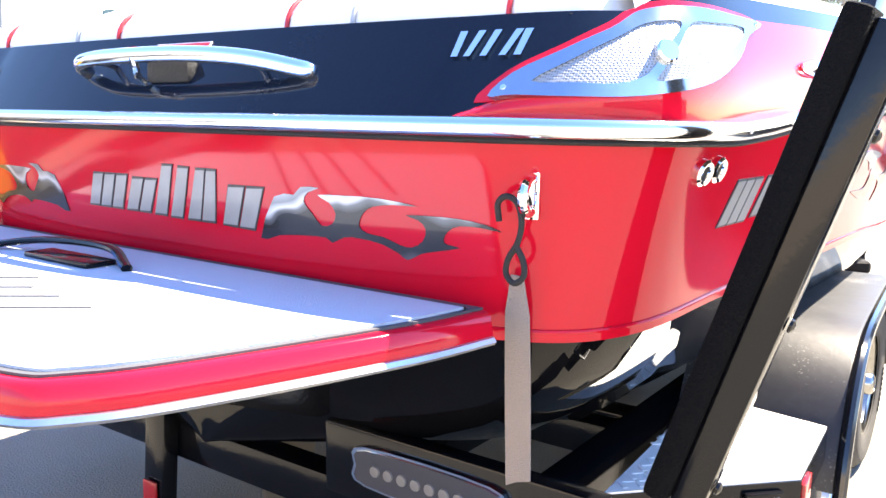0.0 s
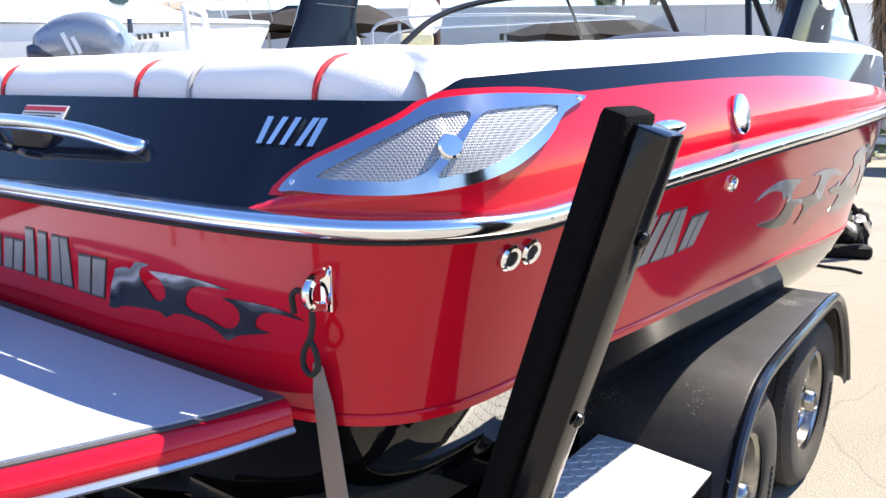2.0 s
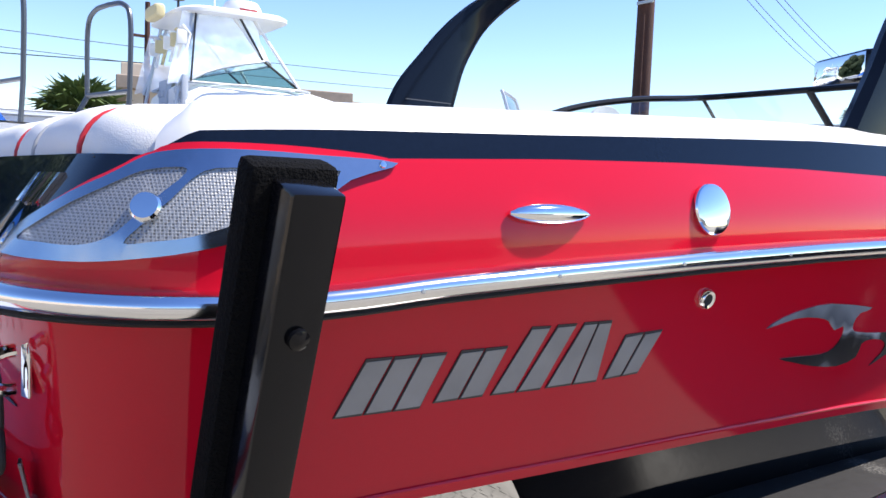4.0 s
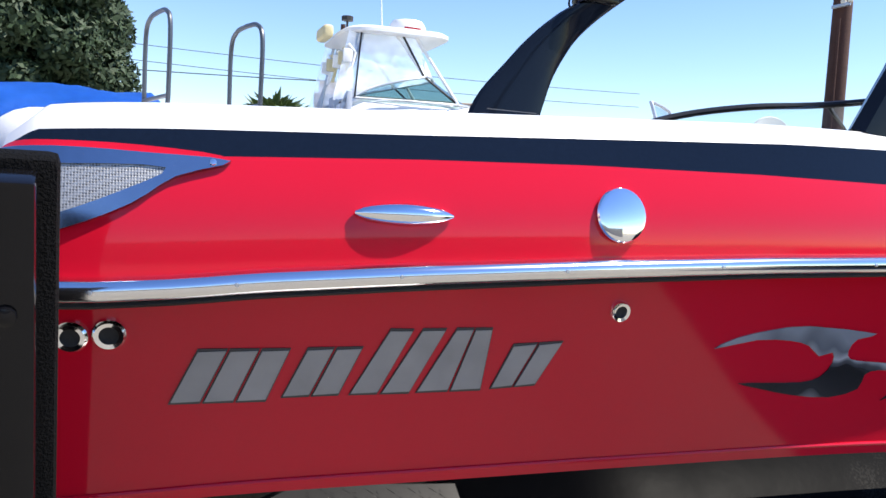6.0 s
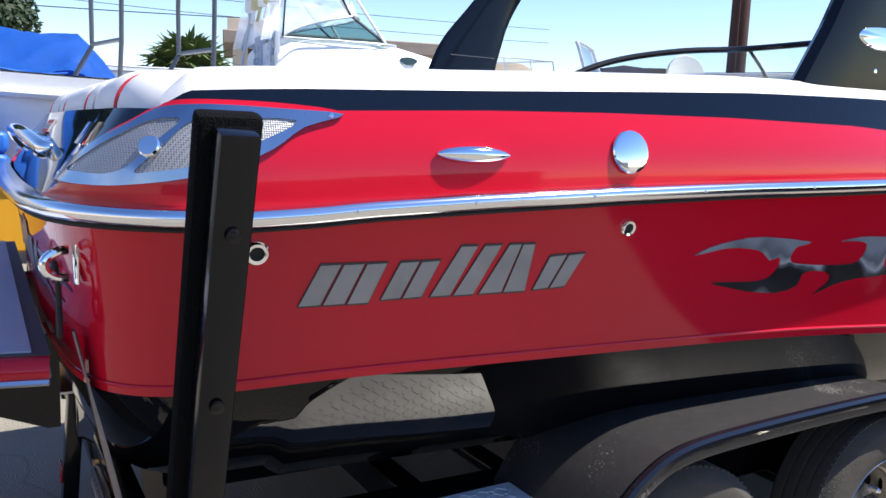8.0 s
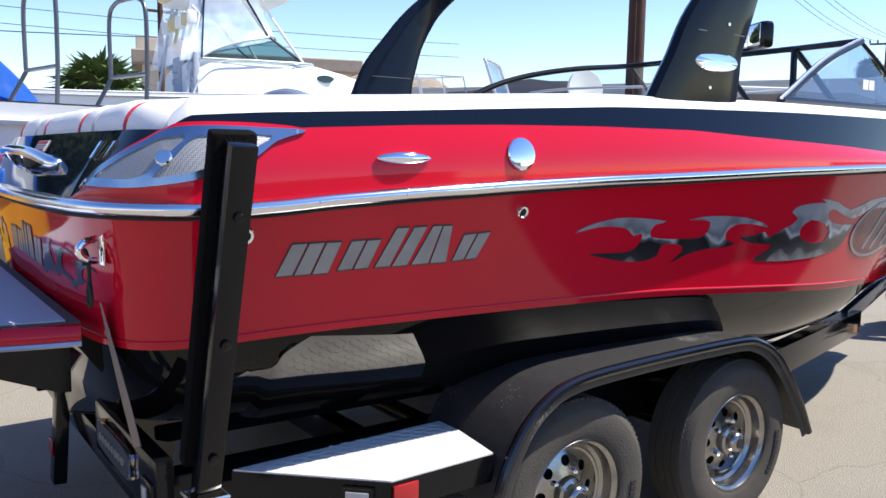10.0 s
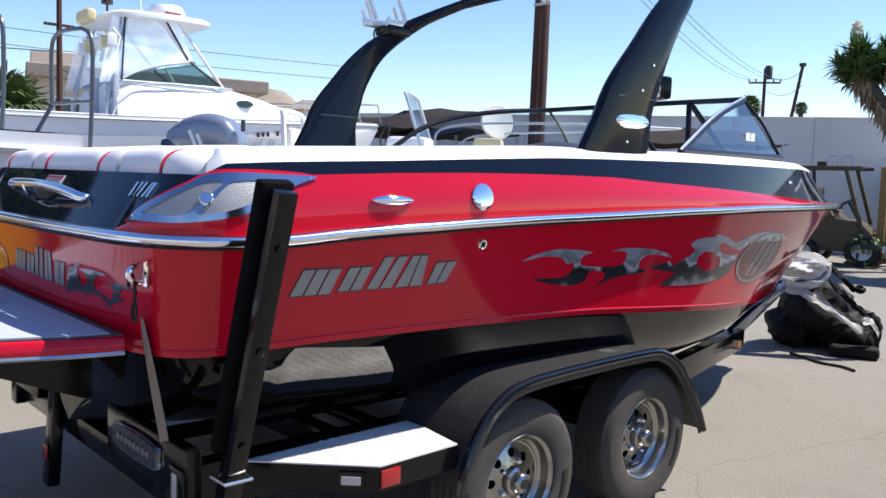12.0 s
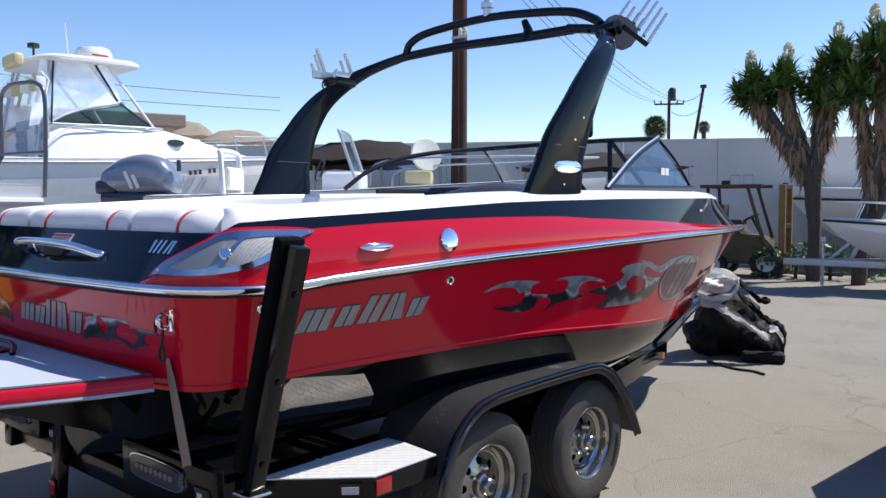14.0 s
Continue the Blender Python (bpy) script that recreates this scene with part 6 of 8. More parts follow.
# ---- white cabin fishing boat ----
def fishing_boat():
    m = place(-9.86, 1.33, 87.2) @ Matrix.Scale(0.88, 4)
    b = thing("cabin_boat", "white cabin fishing boat with hardtop and clear curtains", "boat", at=m.translation)
    xs, side = hull_loft(8.7, 2.7, 2.60, 2.98, 0.75, band=0.16)
    put("hull", one(hull_shell, xs, side), [M_FARWHITE, M_FARGREY], b, m, "white hull with a grey lower band")
    put("deck", one(deck_sheet, xs, side), M_FARWHITE, b, m)
    put("rub_rail", one(tube, rail_line(xs, side, 0, 22, -0.05, -0.015, -1), 0.022, 8), M_GALV, b, m)
    # the trunk cabin slopes down to the foredeck
    rows = []
    bm = bmesh.new()
    for x, w, z in ((2.72, 1.04, 3.16), (2.95, 1.06, 3.29), (4.2, 1.04, 3.30), (4.9, 0.96, 3.30), (5.5, 0.86, 3.20), (6.1, 0.72, 3.06), (6.7, 0.52, 2.95), (7.3, 0.25, 2.86)):
        base = 2.25
        rows.append([bm.verts.new((x, y * w, zz)) for y, zz in ((-1.12, base), (-1.08, (base + z) / 2), (-1.0, z - 0.10), (-0.9, z - 0.02), (-0.5, z + 0.04), (0, z + 0.06), (0.5, z + 0.04), (0.9, z - 0.02), (1.0, z - 0.10), (1.08, (base + z) / 2), (1.12, base))])
    skin(bm, rows)
    bm.faces.new(rows[0])
    bm.faces.new(rows[-1][::-1])
    put("cabin", bm, M_FARWHITE, b, m, sharp=0.9)
    bm = bmesh.new()
    slab(bm, [(0.17 * math.cos(a), 0.065 * math.sin(a)) for a in [k * math.tau / 20 for k in range(20)]], 0.10, Matrix.Translation((5.05, -0.90, 3.04)) @ Matrix.Rotation(radians(72), 4, "X"))
    porthole = put("porthole", bm, M_DARKGLASS, b, m, "dark oval porthole")
    # raked windscreen in three framed panes with the curtain above it
    def quad(bm, pts, t=0.012):
        v = [bm.verts.new(p) for p in pts]
        bm.faces.new(v)
        bmesh.ops.solidify(bm, geom=bm.faces[:], thickness=t)
    base = [(2.75, 1.04, 3.27), (4.62, 0.98, 3.31), (5.2, 0.0, 3.38)]
    tops = [(3.2, 0.98, 3.50), (4.03, 0.88, 3.73), (4.5, 0.0, 3.80)]
    roof = [(2.75, 0.88, 4.36), (3.9, 0.84, 4.36), (4.2, 0.0, 4.38)]
    for sgn in (-1, 1):
        f = lambda p: (p[0], p[1] * sgn, p[2])
        put("window_pane", one(quad, [f(base[0]), f(base[1]), f(tops[1]), f(tops[0])]), M_SHINGLEGLASS, b, m)
        put("window_pane", one(quad, [f(base[1]), f(base[2]), f(tops[2]), f(tops[1])]), M_SHINGLEGLASS, b, m)
        put("window_frame", one(tube, bend([f(base[0]), f(tops[0]), f(tops[1]), f(tops[2])]), 0.022, 8), M_GALV, b, m)
        put("window_frame", one(tube, [f(base[1]), f(tops[1])], 0.02, 8), M_DARKIRON, b, m)
        put("window_frame", one(tube, bend([f(base[0]), f(base[1]), f(base[2])]), 0.02, 8), M_GALV, b, m)
        put("curtain", one(quad, [f((2.45, 1.02, 3.2)), f(base[0]), f(tops[0]), f(tops[1]), f(roof[1]), f(roof[0]), f((2.7, 0.9, 4.36))], 0.004), M_CURTAIN, b, m, "clear vinyl side curtain")
        put("curtain", one(quad, [f(tops[1]), f(tops[2]), f(roof[2]), f(roof[1])], 0.004), M_CURTAIN, b, m, "clear vinyl front curtain")
        for p, q in (((2.55, 1.0, 2.6), (2.85, 0.88, 4.38)), ((2.6, 1.0, 3.2), (2.95, 0.88, 4.38)), (tops[1], (3.5, 0.86, 4.38)), (base[1], (3.85, 0.84, 4.38))):
            put("hardtop_leg", one(tube, [f(p), f(q)], 0.028, 8), M_FARWHITE if p[0] > 3 else M_GALV, b, m)
    put("curtain_zip", one(tube, [(2.8, -1.06, 3.28), (2.9, -0.92, 4.36)], 0.016, 6), M_DARKIRON, b, m)
    put("curtain_zip", one(tube, [(4.0, -0.9, 3.75), (3.62, -0.88, 4.36)], 0.02, 6), M_DARKIRON, b, m)
    bm = bmesh.new()
    rows = []
    for z, g in ((4.35, -0.06), (4.37, 0.0), (4.42, 0.0), (4.47, -0.08), (4.49, -0.4)):
        out = []
        for k in range(28):
            a = k * math.tau / 28
            c, s = math.cos(a), math.sin(a)
            out.append(bm.verts.new((3.55 + (0.94 + g) * abs(c) ** 0.4 * (1 if c > 0 else -1), (1.08 + g) * abs(s) ** 0.4 * (1 if s > 0 else -1), z + 0.03 * c)))
        rows.append(out)
    skin(bm, rows, True)
    bm.faces.new(rows[0])
    bm.faces.new(rows[-1])
    put("hardtop", bm, M_FARWHITE, b, m, sharp=0.9)
    put("radar_dome", one(lathe, [(0.02, 0.0), (0.30, 0.0), (0.33, 0.05), (0.33, 0.16), (0.27, 0.26), (0.02, 0.29)], Matrix.Translation((3.95, 0.0, 4.53)), 24), M_FARWHITE, b, m)
    put("lettering_block", one(box, (3.95, -0.326, 4.63), (0.3, 0.012, 0.03), None, 0.004), M_REDLAMP, b, m)
    put("antenna", one(tube, [(3.5, 0.0, 4.45), (3.45, 0.0, 5.2)], [0.016, 0.008], 6), M_FARWHITE, b, m)
    bm = bmesh.new()
    tube(bm, [(2.8, -0.3, 4.46), (2.8, -0.3, 4.62)], 0.02, 8)
    lathe(bm, [(0.01, -0.05), (0.1, -0.04), (0.1, 0.03), (0.01, 0.05)], Matrix.Translation((2.8, -0.3, 4.66)), 10)
    put("anemometer", bm, M_DARKIRON, b, m)
    bm = bmesh.new()
    box(bm, (2.36, -0.62, 4.30), (0.18, 0.6, 0.22), Matrix.Identity(4), 0.08, 3)
    put("spot_light", bm, M_YELLOWED, b, m, "yellowed vinyl cover over a lamp")
    for k, y in enumerate((-0.95, -0.6, -0.2, 0.3, 0.7)):
        bm = bmesh.new()
        tube(bm, [(2.72, y, 3.65), (2.8, y, 4.0), (2.68, y, 4.12)], 0.03, 8)
        box(bm, (2.68, y, 3.94), (0.16, 0.06, 0.22), Matrix.Identity(4), 0.03, 2)
        put("rod_holder", bm, M_YELLOWED if k % 2 else M_FARWHITE, b, m)
    for y in (-0.85, 0.1):
        bm = bmesh.new()
        box(bm, (2.72, y, 3.0), (0.1, 0.42, 0.75), Matrix.Identity(4), 0.03, 2)
        for j in range(3):
            for i in (-0.1, 0.1):
                box(bm, (2.66, y + i, 2.75 + 0.2 * j), (0.05, 0.10, 0.11), None, 0.02, 1)
        put("rod_rack", bm, M_GREY, b, m)
    # bow rail
    for sgn in (-1, 1):
        put("bow_rail", one(tube, bend(rail_line(xs, side, 15, 22, 0.42, 0.1, sgn), 3), 0.016, 8), M_GALV, b, m)
        for i in range(15, 22, 2):
            x, s = xs[i], side[i]
            w = max(s[3][0] - 0.1, 0.0)
            put("rail_post", one(tube, [(x + 0.1, sgn * w, s[3][1]), (x, sgn * w, s[3][1] + 0.42)], 0.012, 6), M_GALV, b, m)
    for k, w in enumerate((0.05, 0.05, 0.05, 0.0, 0.05, 0.04)):
        if w:
            put("lettering_block", one(box, (5.15 + 0.1 * k, -1.345 + 0.004 * k, 2.50 + 0.012 * k), (0.055, 0.012, 0.085), None, 0.004), M_DARKIRON, b, m)
    put("cleat", one(box, (3.0, -1.28, 2.60), (0.2, 0.05, 0.05), None, 0.015), M_GALV, b, m)
    put("grab_line", one(tube, bend([(2.6, -1.17, 2.65), (2.75, -1.18, 2.95), (3.05, -1.12, 3.2), (3.6, -1.1, 3.29), (4.5, -1.03, 3.28)]), 0.012, 6), M_FARGREY, b, m)
    for sgn in (-1, 1):
        put("support_stand", one(tube, [(1.2, sgn * 0.9, 0), (1.2, sgn * 0.75, 1.05)], 0.06, 8), M_DARKIRON, b, m)
        put("support_stand", one(tube, [(5.4, sgn * 0.9, 0), (5.4, sgn * 0.6, 1.1)], 0.06, 8), M_DARKIRON, b, m)
    put("keel_block", one(box, (2.0, 0, 0.38), (0.4, 0.5, 0.76), None, 0.02), M_POLE, b, m)
    put("keel_block", one(box, (5.2, 0, 0.38), (0.4, 0.5, 0.76), None, 0.02), M_POLE, b, m)


M_SHINGLEGLASS = glass("tinted_cabin_glass", (0.50, 0.62, 0.60))
fishing_boat()


# ---- open centre-console boat with a big outboard ----
def console_boat():
    m = place(-7, 4.73, 38.2, -0.2)
    b = thing("console_boat", "white open centre-console boat with outboard motor", "boat", at=m.translation)
    xs, side = hull_loft(6.0, 2.3, 1.98, 2.25, 0.8)
    put("hull", one(hull_shell, xs, side), [M_FARWHITE, M_FARWHITE], b, m)
    put("deck", one(deck_sheet, xs, side, 0.03), M_FARWHITE, b, m)
    bm = bmesh.new()
    box(bm, (2.4, 0, 2.12), (0.55, 0.62, 0.42), Matrix.Identity(4), 0.08, 3)
    put("console", bm, M_FARWHITE, b, m)
    put("windscreen_frame", one(tube, bend([(2.62, -0.42, 2.2), (2.42, -0.42, 2.80), (2.38, -0.36, 2.88), (2.36, 0, 2.90), (2.38, 0.36, 2.88), (2.42, 0.42, 2.80), (2.62, 0.42, 2.2)], 6), 0.02, 8), M_GALV, b, m)
    bm = bmesh.new()
    v = [bm.verts.new(p) for p in ((2.58, -0.40, 2.30), (2.58, 0.40, 2.30), (2.39, 0.38, 2.86), (2.39, -0.38, 2.86))]
    bm.faces.new(v)
    put("windscreen", bm, M_VISOR, b, m)
    bm = bmesh.new()
    tube(bm, bend([(1.0, -1.0, 2.0), (0.97, -1.0, 2.48), (0.95, -0.92, 2.57), (0.95, -0.34, 2.57), (0.97, -0.26, 2.48), (1.0, -0.26, 2.0)], 5), 0.035, 10)
    put("leaning_post", bm, M_FARWHITE, b, m)
    bm = bmesh.new()
    box(bm, (1.03, -0.63, 2.22), (0.08, 0.6, 0.3), Matrix.Identity(4), 0.05, 3)
    put("seat_back", bm, M_CREAM, b, m)
    bm = bmesh.new()
    lathe(bm, [(0.015, 0.0), (0.25, 0.02), (0.3, 0.06), (0.28, 0.09), (0.02, 0.05)], Matrix.Translation((3.42, 1.0, 2.62)) @ Matrix.Rotation(radians(-58), 4, "Z") @ Matrix.Rotation(radians(80), 4, "Y") @ Matrix.Scale(0.86, 4), 24)
    put("seat_shell", bm, M_CREAM, b, m, "round cream seat shell turned on edge")
    bm = bmesh.new()
    box(bm, (3.35, 0.85, 2.28), (0.4, 0.4, 0.2), Matrix.Identity(4), 0.05, 2)
    put("seat_cushion", bm, M_YELLOWED, b, m)
    for sgn in (-1, 1):
        put("bow_rail", one(tube, bend([(2.9, sgn * 1.05, 2.12), (3.1, sgn * 1.05, 2.42), (4.6, sgn * 0.75, 2.5), (5.9, 0.0, 2.52)], 6), 0.015, 8), M_GALV, b, m)
    put("steering_wheel", one(tube, [(2.04 + 0.05 * math.cos(a), 0.17 * math.sin(a), 2.36 + 0.15 * math.cos(a)) for a in [math.tau * j / 20 for j in range(21)]], 0.014, 6), M_DARKIRON, b, m)
    # the motor: cowling with its dark lower lip and a pale stripe
    e = thing("outboard_motor", "grey-blue outboard motor with navy lower cowling", "outboard motor", at=m @ Vector((-0.3, 0, 1.0)))
    bm = bmesh.new()
    rows = []
    shape = [(-0.90, 0.10, 2.12, 2.26), (-0.87, 0.17, 2.09, 2.36), (-0.80, 0.23, 2.07, 2.45), (-0.55, 0.27, 2.06, 2.59), (-0.25, 0.28, 2.06, 2.64), (0.0, 0.26, 2.06, 2.57), (0.12, 0.21, 2.07, 2.45), (0.18, 0.15, 2.09, 2.34), (0.2, 0.08, 2.12, 2.26)]
    for p, q in zip(bend([v[:3] for v in shape], 4), bend([(v[0], v[3], 0) for v in shape], 4)):
        x, w, z0, z1 = p.x, p.y, p.z, q.y
        out = []
        for k in range(28):
            a = k * math.tau / 28
            c, s = math.cos(a), math.sin(a)
            out.append(bm.verts.new((x, w * abs(c) ** 0.6 * (1 if c > 0 else -1), (z0 + z1) / 2 + (z1 - z0) / 2 * abs(s) ** 0.6 * (1 if s > 0 else -1))))
        rows.append(out)
    skin(bm, rows, True)
    bm.faces.new(rows[0])
    bm.faces.new(rows[-1])
    put("cowling", bm, M_COWL, e, m, sharp=1.0)
    bm = bmesh.new()
    box(bm, (-0.34, 0, 2.02), (1.02, 0.5, 0.16), Matrix.Identity(4), 0.05, 2)
    put("lower_cowling", bm, M_NAVY, e, m)
    bm = bmesh.new()
    box(bm, (-0.3, 0, 1.4), (0.26, 0.18, 1.15), Matrix.Identity(4), 0.05, 2)
    box(bm, (-0.34, 0, 0.72), (0.7, 0.12, 0.16), Matrix.Identity(4), 0.05, 2)
    put("leg", bm, M_COWL, e, m)
    put("aft_cowling", one(box, (-0.76, 0, 2.17), (0.34, 0.49, 0.20), Matrix.Rotation(radians(0), 4, "Y"), 0.07, 3), M_NAVY, e, m)
    for k in range(2):
        put("stripe", one(box, (0, 0, 0), (0.05, 0.012, 0.26 - 0.06 * k), Matrix.Translation((-0.42 + 0.10 * k, -0.278, 2.27 - 0.02 * k)) @ Matrix.Rotation(radians(-24), 4, "Y"), 0.004), M_FARWHITE, e, m)
    e.location += Vector((-0.08, -0.14, -0.05))
    put("vent", one(box, (0.1, -0.205, 2.42), (0.05, 0.06, 0.16), None, 0.015), M_NAVY, e, m)
    yard_trailer(m, 6.0, 1.7, 0.62, "galvanised tandem trailer under an open boat", "yard trailers")


console_boat()


# ---- white open boat with two boarding ladders, and one under a blue tarp ----
def open_boat():
    m = place(-4.18, 1.27, -92.8, -0.17)
    b = thing("open_boat", "white open boat with boarding ladders at its stern", "boat", at=m.translation)
    xs, side = hull_loft(7.0, 2.6, 1.98, 2.3, 0.75)
    put("hull", one(hull_shell, xs, side), [M_FARWHITE, M_FARWHITE], b, m)
    put("deck", one(deck_sheet, xs, side, 0.02), M_FARWHITE, b, m)
    put("rub_rail", one(tube, rail_line(xs, side, 0, 22, -0.12, -0.02, 1), 0.03, 8), M_FARGREY, b, m)
    put("platform", one(box, (-0.32, 0, 1.78), (0.66, 2.2, 0.1), None, 0.04), M_FARWHITE, b, m)
    yard_trailer(m, 7.0, 1.8, 0.60, "galvanised tandem trailer under an open boat", "yard trailers")


def tarped_boat():
    m = place(-8.02, 1.26, -92.8, -0.37)
    b = thing("tarped_boat", "white boat stored under a blue tarp", "boat", at=m.translation)
    xs, side = hull_loft(6.4, 2.4, 2.25, 2.5, 0.9)
    put("hull", one(hull_shell, xs, side), [M_FARWHITE, M_FARGREY], b, m)
    put("deck", one(deck_sheet, xs, side, 0.02), M_FARWHITE, b, m)
    tarp = thing("tarp", "wrinkled bright blue tarp spread over a boat", "tarp", at=m @ Vector((2, 0, 2.3)))
    bm = bmesh.new()
    rows = []
    for i in range(46):
        x = -0.12 + i * 0.13
        row = []
        for k in range(24):
            t = k / 23 * 2 - 1
            z = 2.93 - 0.50 * abs(t) ** 2.4 + 0.03 * math.sin(5 * x + 7 * t) + 0.03 * math.sin(13 * x - 17 * t) * abs(t)
            z -= 1.4 * max(0, 0.28 - x) ** 1.2
            row.append(bm.verts.new((x, 1.26 * t, max(z, 2.28 + 0.03 * math.sin(9 * x)))))
        rows.append(row)
    skin(bm, rows)
    bmesh.ops.solidify(bm, geom=bm.faces[:], thickness=0.006)
    put("sheet", bm, M_TARP, tarp, m, sharp=1.2)
    for sgn in (-1, 1):
        put("hem", one(tube, [(-0.10 + 0.13 * i, sgn * 1.262, 2.435 + 0.03 * math.sin(0.65 * i + 7 * sgn)) for i in range(4, 45)], 0.012, 6), M_TARP, tarp, m)
        for k in range(5):
            put("cord", one(tube, [(0.8 + 1.1 * k, sgn * 1.262, 2.42), (0.85 + 1.1 * k, sgn * 1.24, 1.95)], 0.006, 5), M_ROPE, tarp, m)
    yard_trailer(m, 6.4, 1.7, 0.70, "galvanised tandem trailer under a tarped boat", "yard trailers")


def hoop_ladder(x, y, z0, top, turn, label):
    """A bent tube hoop with one rung and splayed feet."""
    l = thing("boarding_ladder", label, "ladder", "boarding ladders", at=(x, y, z0))
    m = place(x, y, turn)
    w = 0.30
    for sgn in (-1, 1):
        kink = -0.20 if sgn < 0 else -0.02
        pts = [(sgn * w, kink, z0), (sgn * w, 0, z0 + 0.36), (sgn * w, 0, top - 0.14), (sgn * (w - 0.10), 0, top - 0.02), (0, 0, top)]
        put("rail", one(tube, [Vector(p) for p in pts[:2]] + bend(pts[1:], 6)[1:], 0.017, 10), M_STEEL, l, m)
    put("rung", one(tube, [(-w, 0, z0 + 0.37), (w, 0, z0 + 0.37)], 0.016, 10), M_STEEL, l, m)


open_boat()
tarped_boat()
hoop_ladder(-3.63, 1.37, 1.73, 2.69, 12, "grey steel hoop boarding ladder on a boat's stern")
hoop_ladder(-3.79, 0.77, 1.76, 2.74, 12, "taller grey steel hoop boarding ladder on a boat")

# Unseen yellow tray, added and placed so that the transom mirrors its colour.
bin_ = thing("unseen_yellow_tray", "unseen yellow tray added for its reflection in the transom", "bin", at=(-2.8, -0.21, 0))
M_BIN = place(-2.8, -0.21, 87.2)
bm = bmesh.new()
for y in (-0.2, 0.2):
    box(bm, (0, y, 0.98), (0.8, 0.03, 0.38), None, 0.008, 1)
for x in (-0.39, 0.39):
    box(bm, (x, 0, 0.98), (0.03, 0.37, 0.38), None, 0.008, 1)
box(bm, (0, 0, 0.80), (0.78, 0.39, 0.03))
put("body", bm, M_YELLOWBIN, bin_, M_BIN)
for x in (-0.3, 0.3):
    put("trestle_leg", one(box, (x, 0, 0.40), (0.06, 0.34, 0.80), None, 0.01), M_DARKIRON, bin_, M_BIN)
put("rim", one(tube, [(-0.41, -0.22, 1.17), (0.41, -0.22, 1.17), (0.41, 0.22, 1.17), (-0.41, 0.22, 1.17), (-0.41, -0.22, 1.17)], 0.02, 8), M_YELLOWBIN, bin_, M_BIN)
# Unseen blue stack, added for the blue mirrored in the black panel.
blue = thing("unseen_blue_stack", "unseen blue stack added for its reflection in the transom", "tarp", at=(-2.8, -0.21, 0.82))
bm = bmesh.new()
for k in range(6):
    box(bm, (0.02 * math.sin(k * 2.1), 0.01 * math.cos(k * 3.0), 0.89 + 0.13 * k), (0.70 - 0.03 * k, 0.34 - 0.02 * k, 0.13), Matrix.Identity(4), 0.05, 3)
put("stack", bm, M_TARP, blue, M_BIN)


# ---- plants ----
def blades(bm, c, n, length, width, lo, hi, droop, spread=0.0):
    """Tapered leaves that fan out from a head; angles are heights above the level."""
    for _ in range(n):
        az = random.uniform(0, math.tau)
        el = radians(random.uniform(lo, hi))
        L = length * random.uniform(0.7, 1.1)
        d = Vector((math.cos(az) * math.cos(el), math.sin(az) * math.cos(el), math.sin(el)))
        s = Vector((-math.sin(az), math.cos(az), random.uniform(-0.3, 0.3))) * width * random.uniform(0.7, 1.2)
        p0 = Vector(c) + Vector((random.uniform(-1, 1), random.uniform(-1, 1), random.uniform(-1, 1))) * spread
        p1 = p0 + d * L * 0.5
        p2 = p0 + d * L + Vector((0, 0, -droop * L * random.uniform(0.3, 1.2)))
        a, b, c1, e, t = (bm.verts.new(q) for q in (p0 - s * 0.7, p0 + s * 0.7, p1 - s, p1 + s, p2))
        bm.faces.new((a, b, e, c1))
        bm.faces.new((c1, e, t))


def yucca(base, limbs, label):
    """limbs: lines of points that end in a head; each has a skirt of dead leaves."""
    limbs = [[(px, py, pz if pz < 2 else 2 + (pz - 2) * 0.87) for px, py, pz in pts] for pts in limbs]
    y = thing("yucca_tree", label, "yucca", "yuccas", at=base)
    bm = bmesh.new()
    for pts in limbs:
        n = len(bend(pts, 5))
        tube(bm, bend(pts, 5), [0.145 - 0.05 * i / n + 0.012 * math.sin(i * 1.7) for i in range(n)], 10)
    part("trunk", bm, M_BARK, y)
    dead, green = bmesh.new(), bmesh.new()
    for j, pts in enumerate(limbs):
        line = bend(pts, 12)
        k0 = int(len(line) * 0.45)
        for i, p in enumerate(line[k0:]):
            blades(dead, p, 20, 0.44, 0.032, -85, -45, 0.35, 0.09)
        head = Vector(pts[-1])
        for dz, r in ((-0.05, 1.0), (0.15, 1.0), (0.32, 0.85)):
            blades(green, head + Vector((0, 0, dz)), 150, 0.60 * r, 0.036, -35, 80, 0.10, 0.1)
        for s in range(5):
            a = random.uniform(0, math.tau)
            blades(green, head + Vector((0.36 * math.cos(a), 0.36 * math.sin(a), random.uniform(-0.25, 0.15))), 80, 0.46, 0.032, -30, 80, 0.12, 0.05)
        if j < 3:
            fl = bmesh.new()
            f0 = head + Vector((random.uniform(-0.1, 0.1), random.uniform(-0.1, 0.1), 0.5))
            tube(fl, [f0, f0 + Vector((0, 0, 0.45))], [0.02, 0.01], 5)
            for _ in range(55):
                t = random.random()
                rr = 0.085 * math.sin(math.pi * (0.15 + 0.8 * t)) + 0.015
                a = random.uniform(0, math.tau)
                c = f0 + Vector((rr * math.cos(a), rr * math.sin(a), 0.12 + 0.38 * t))
                bmesh.ops.create_icosphere(fl, subdivisions=1, radius=random.uniform(0.028, 0.045), matrix=Matrix.Translation(c))
            part("flower_spike", fl, M_FLOWER, y, "creamy white flower spike")
    part("skirt", dead, M_SKIRT, y, "hanging dead brown leaves", smooth=False)
    part("crown", green, M_BLADE, y, "spiky green leaf heads", smooth=False)


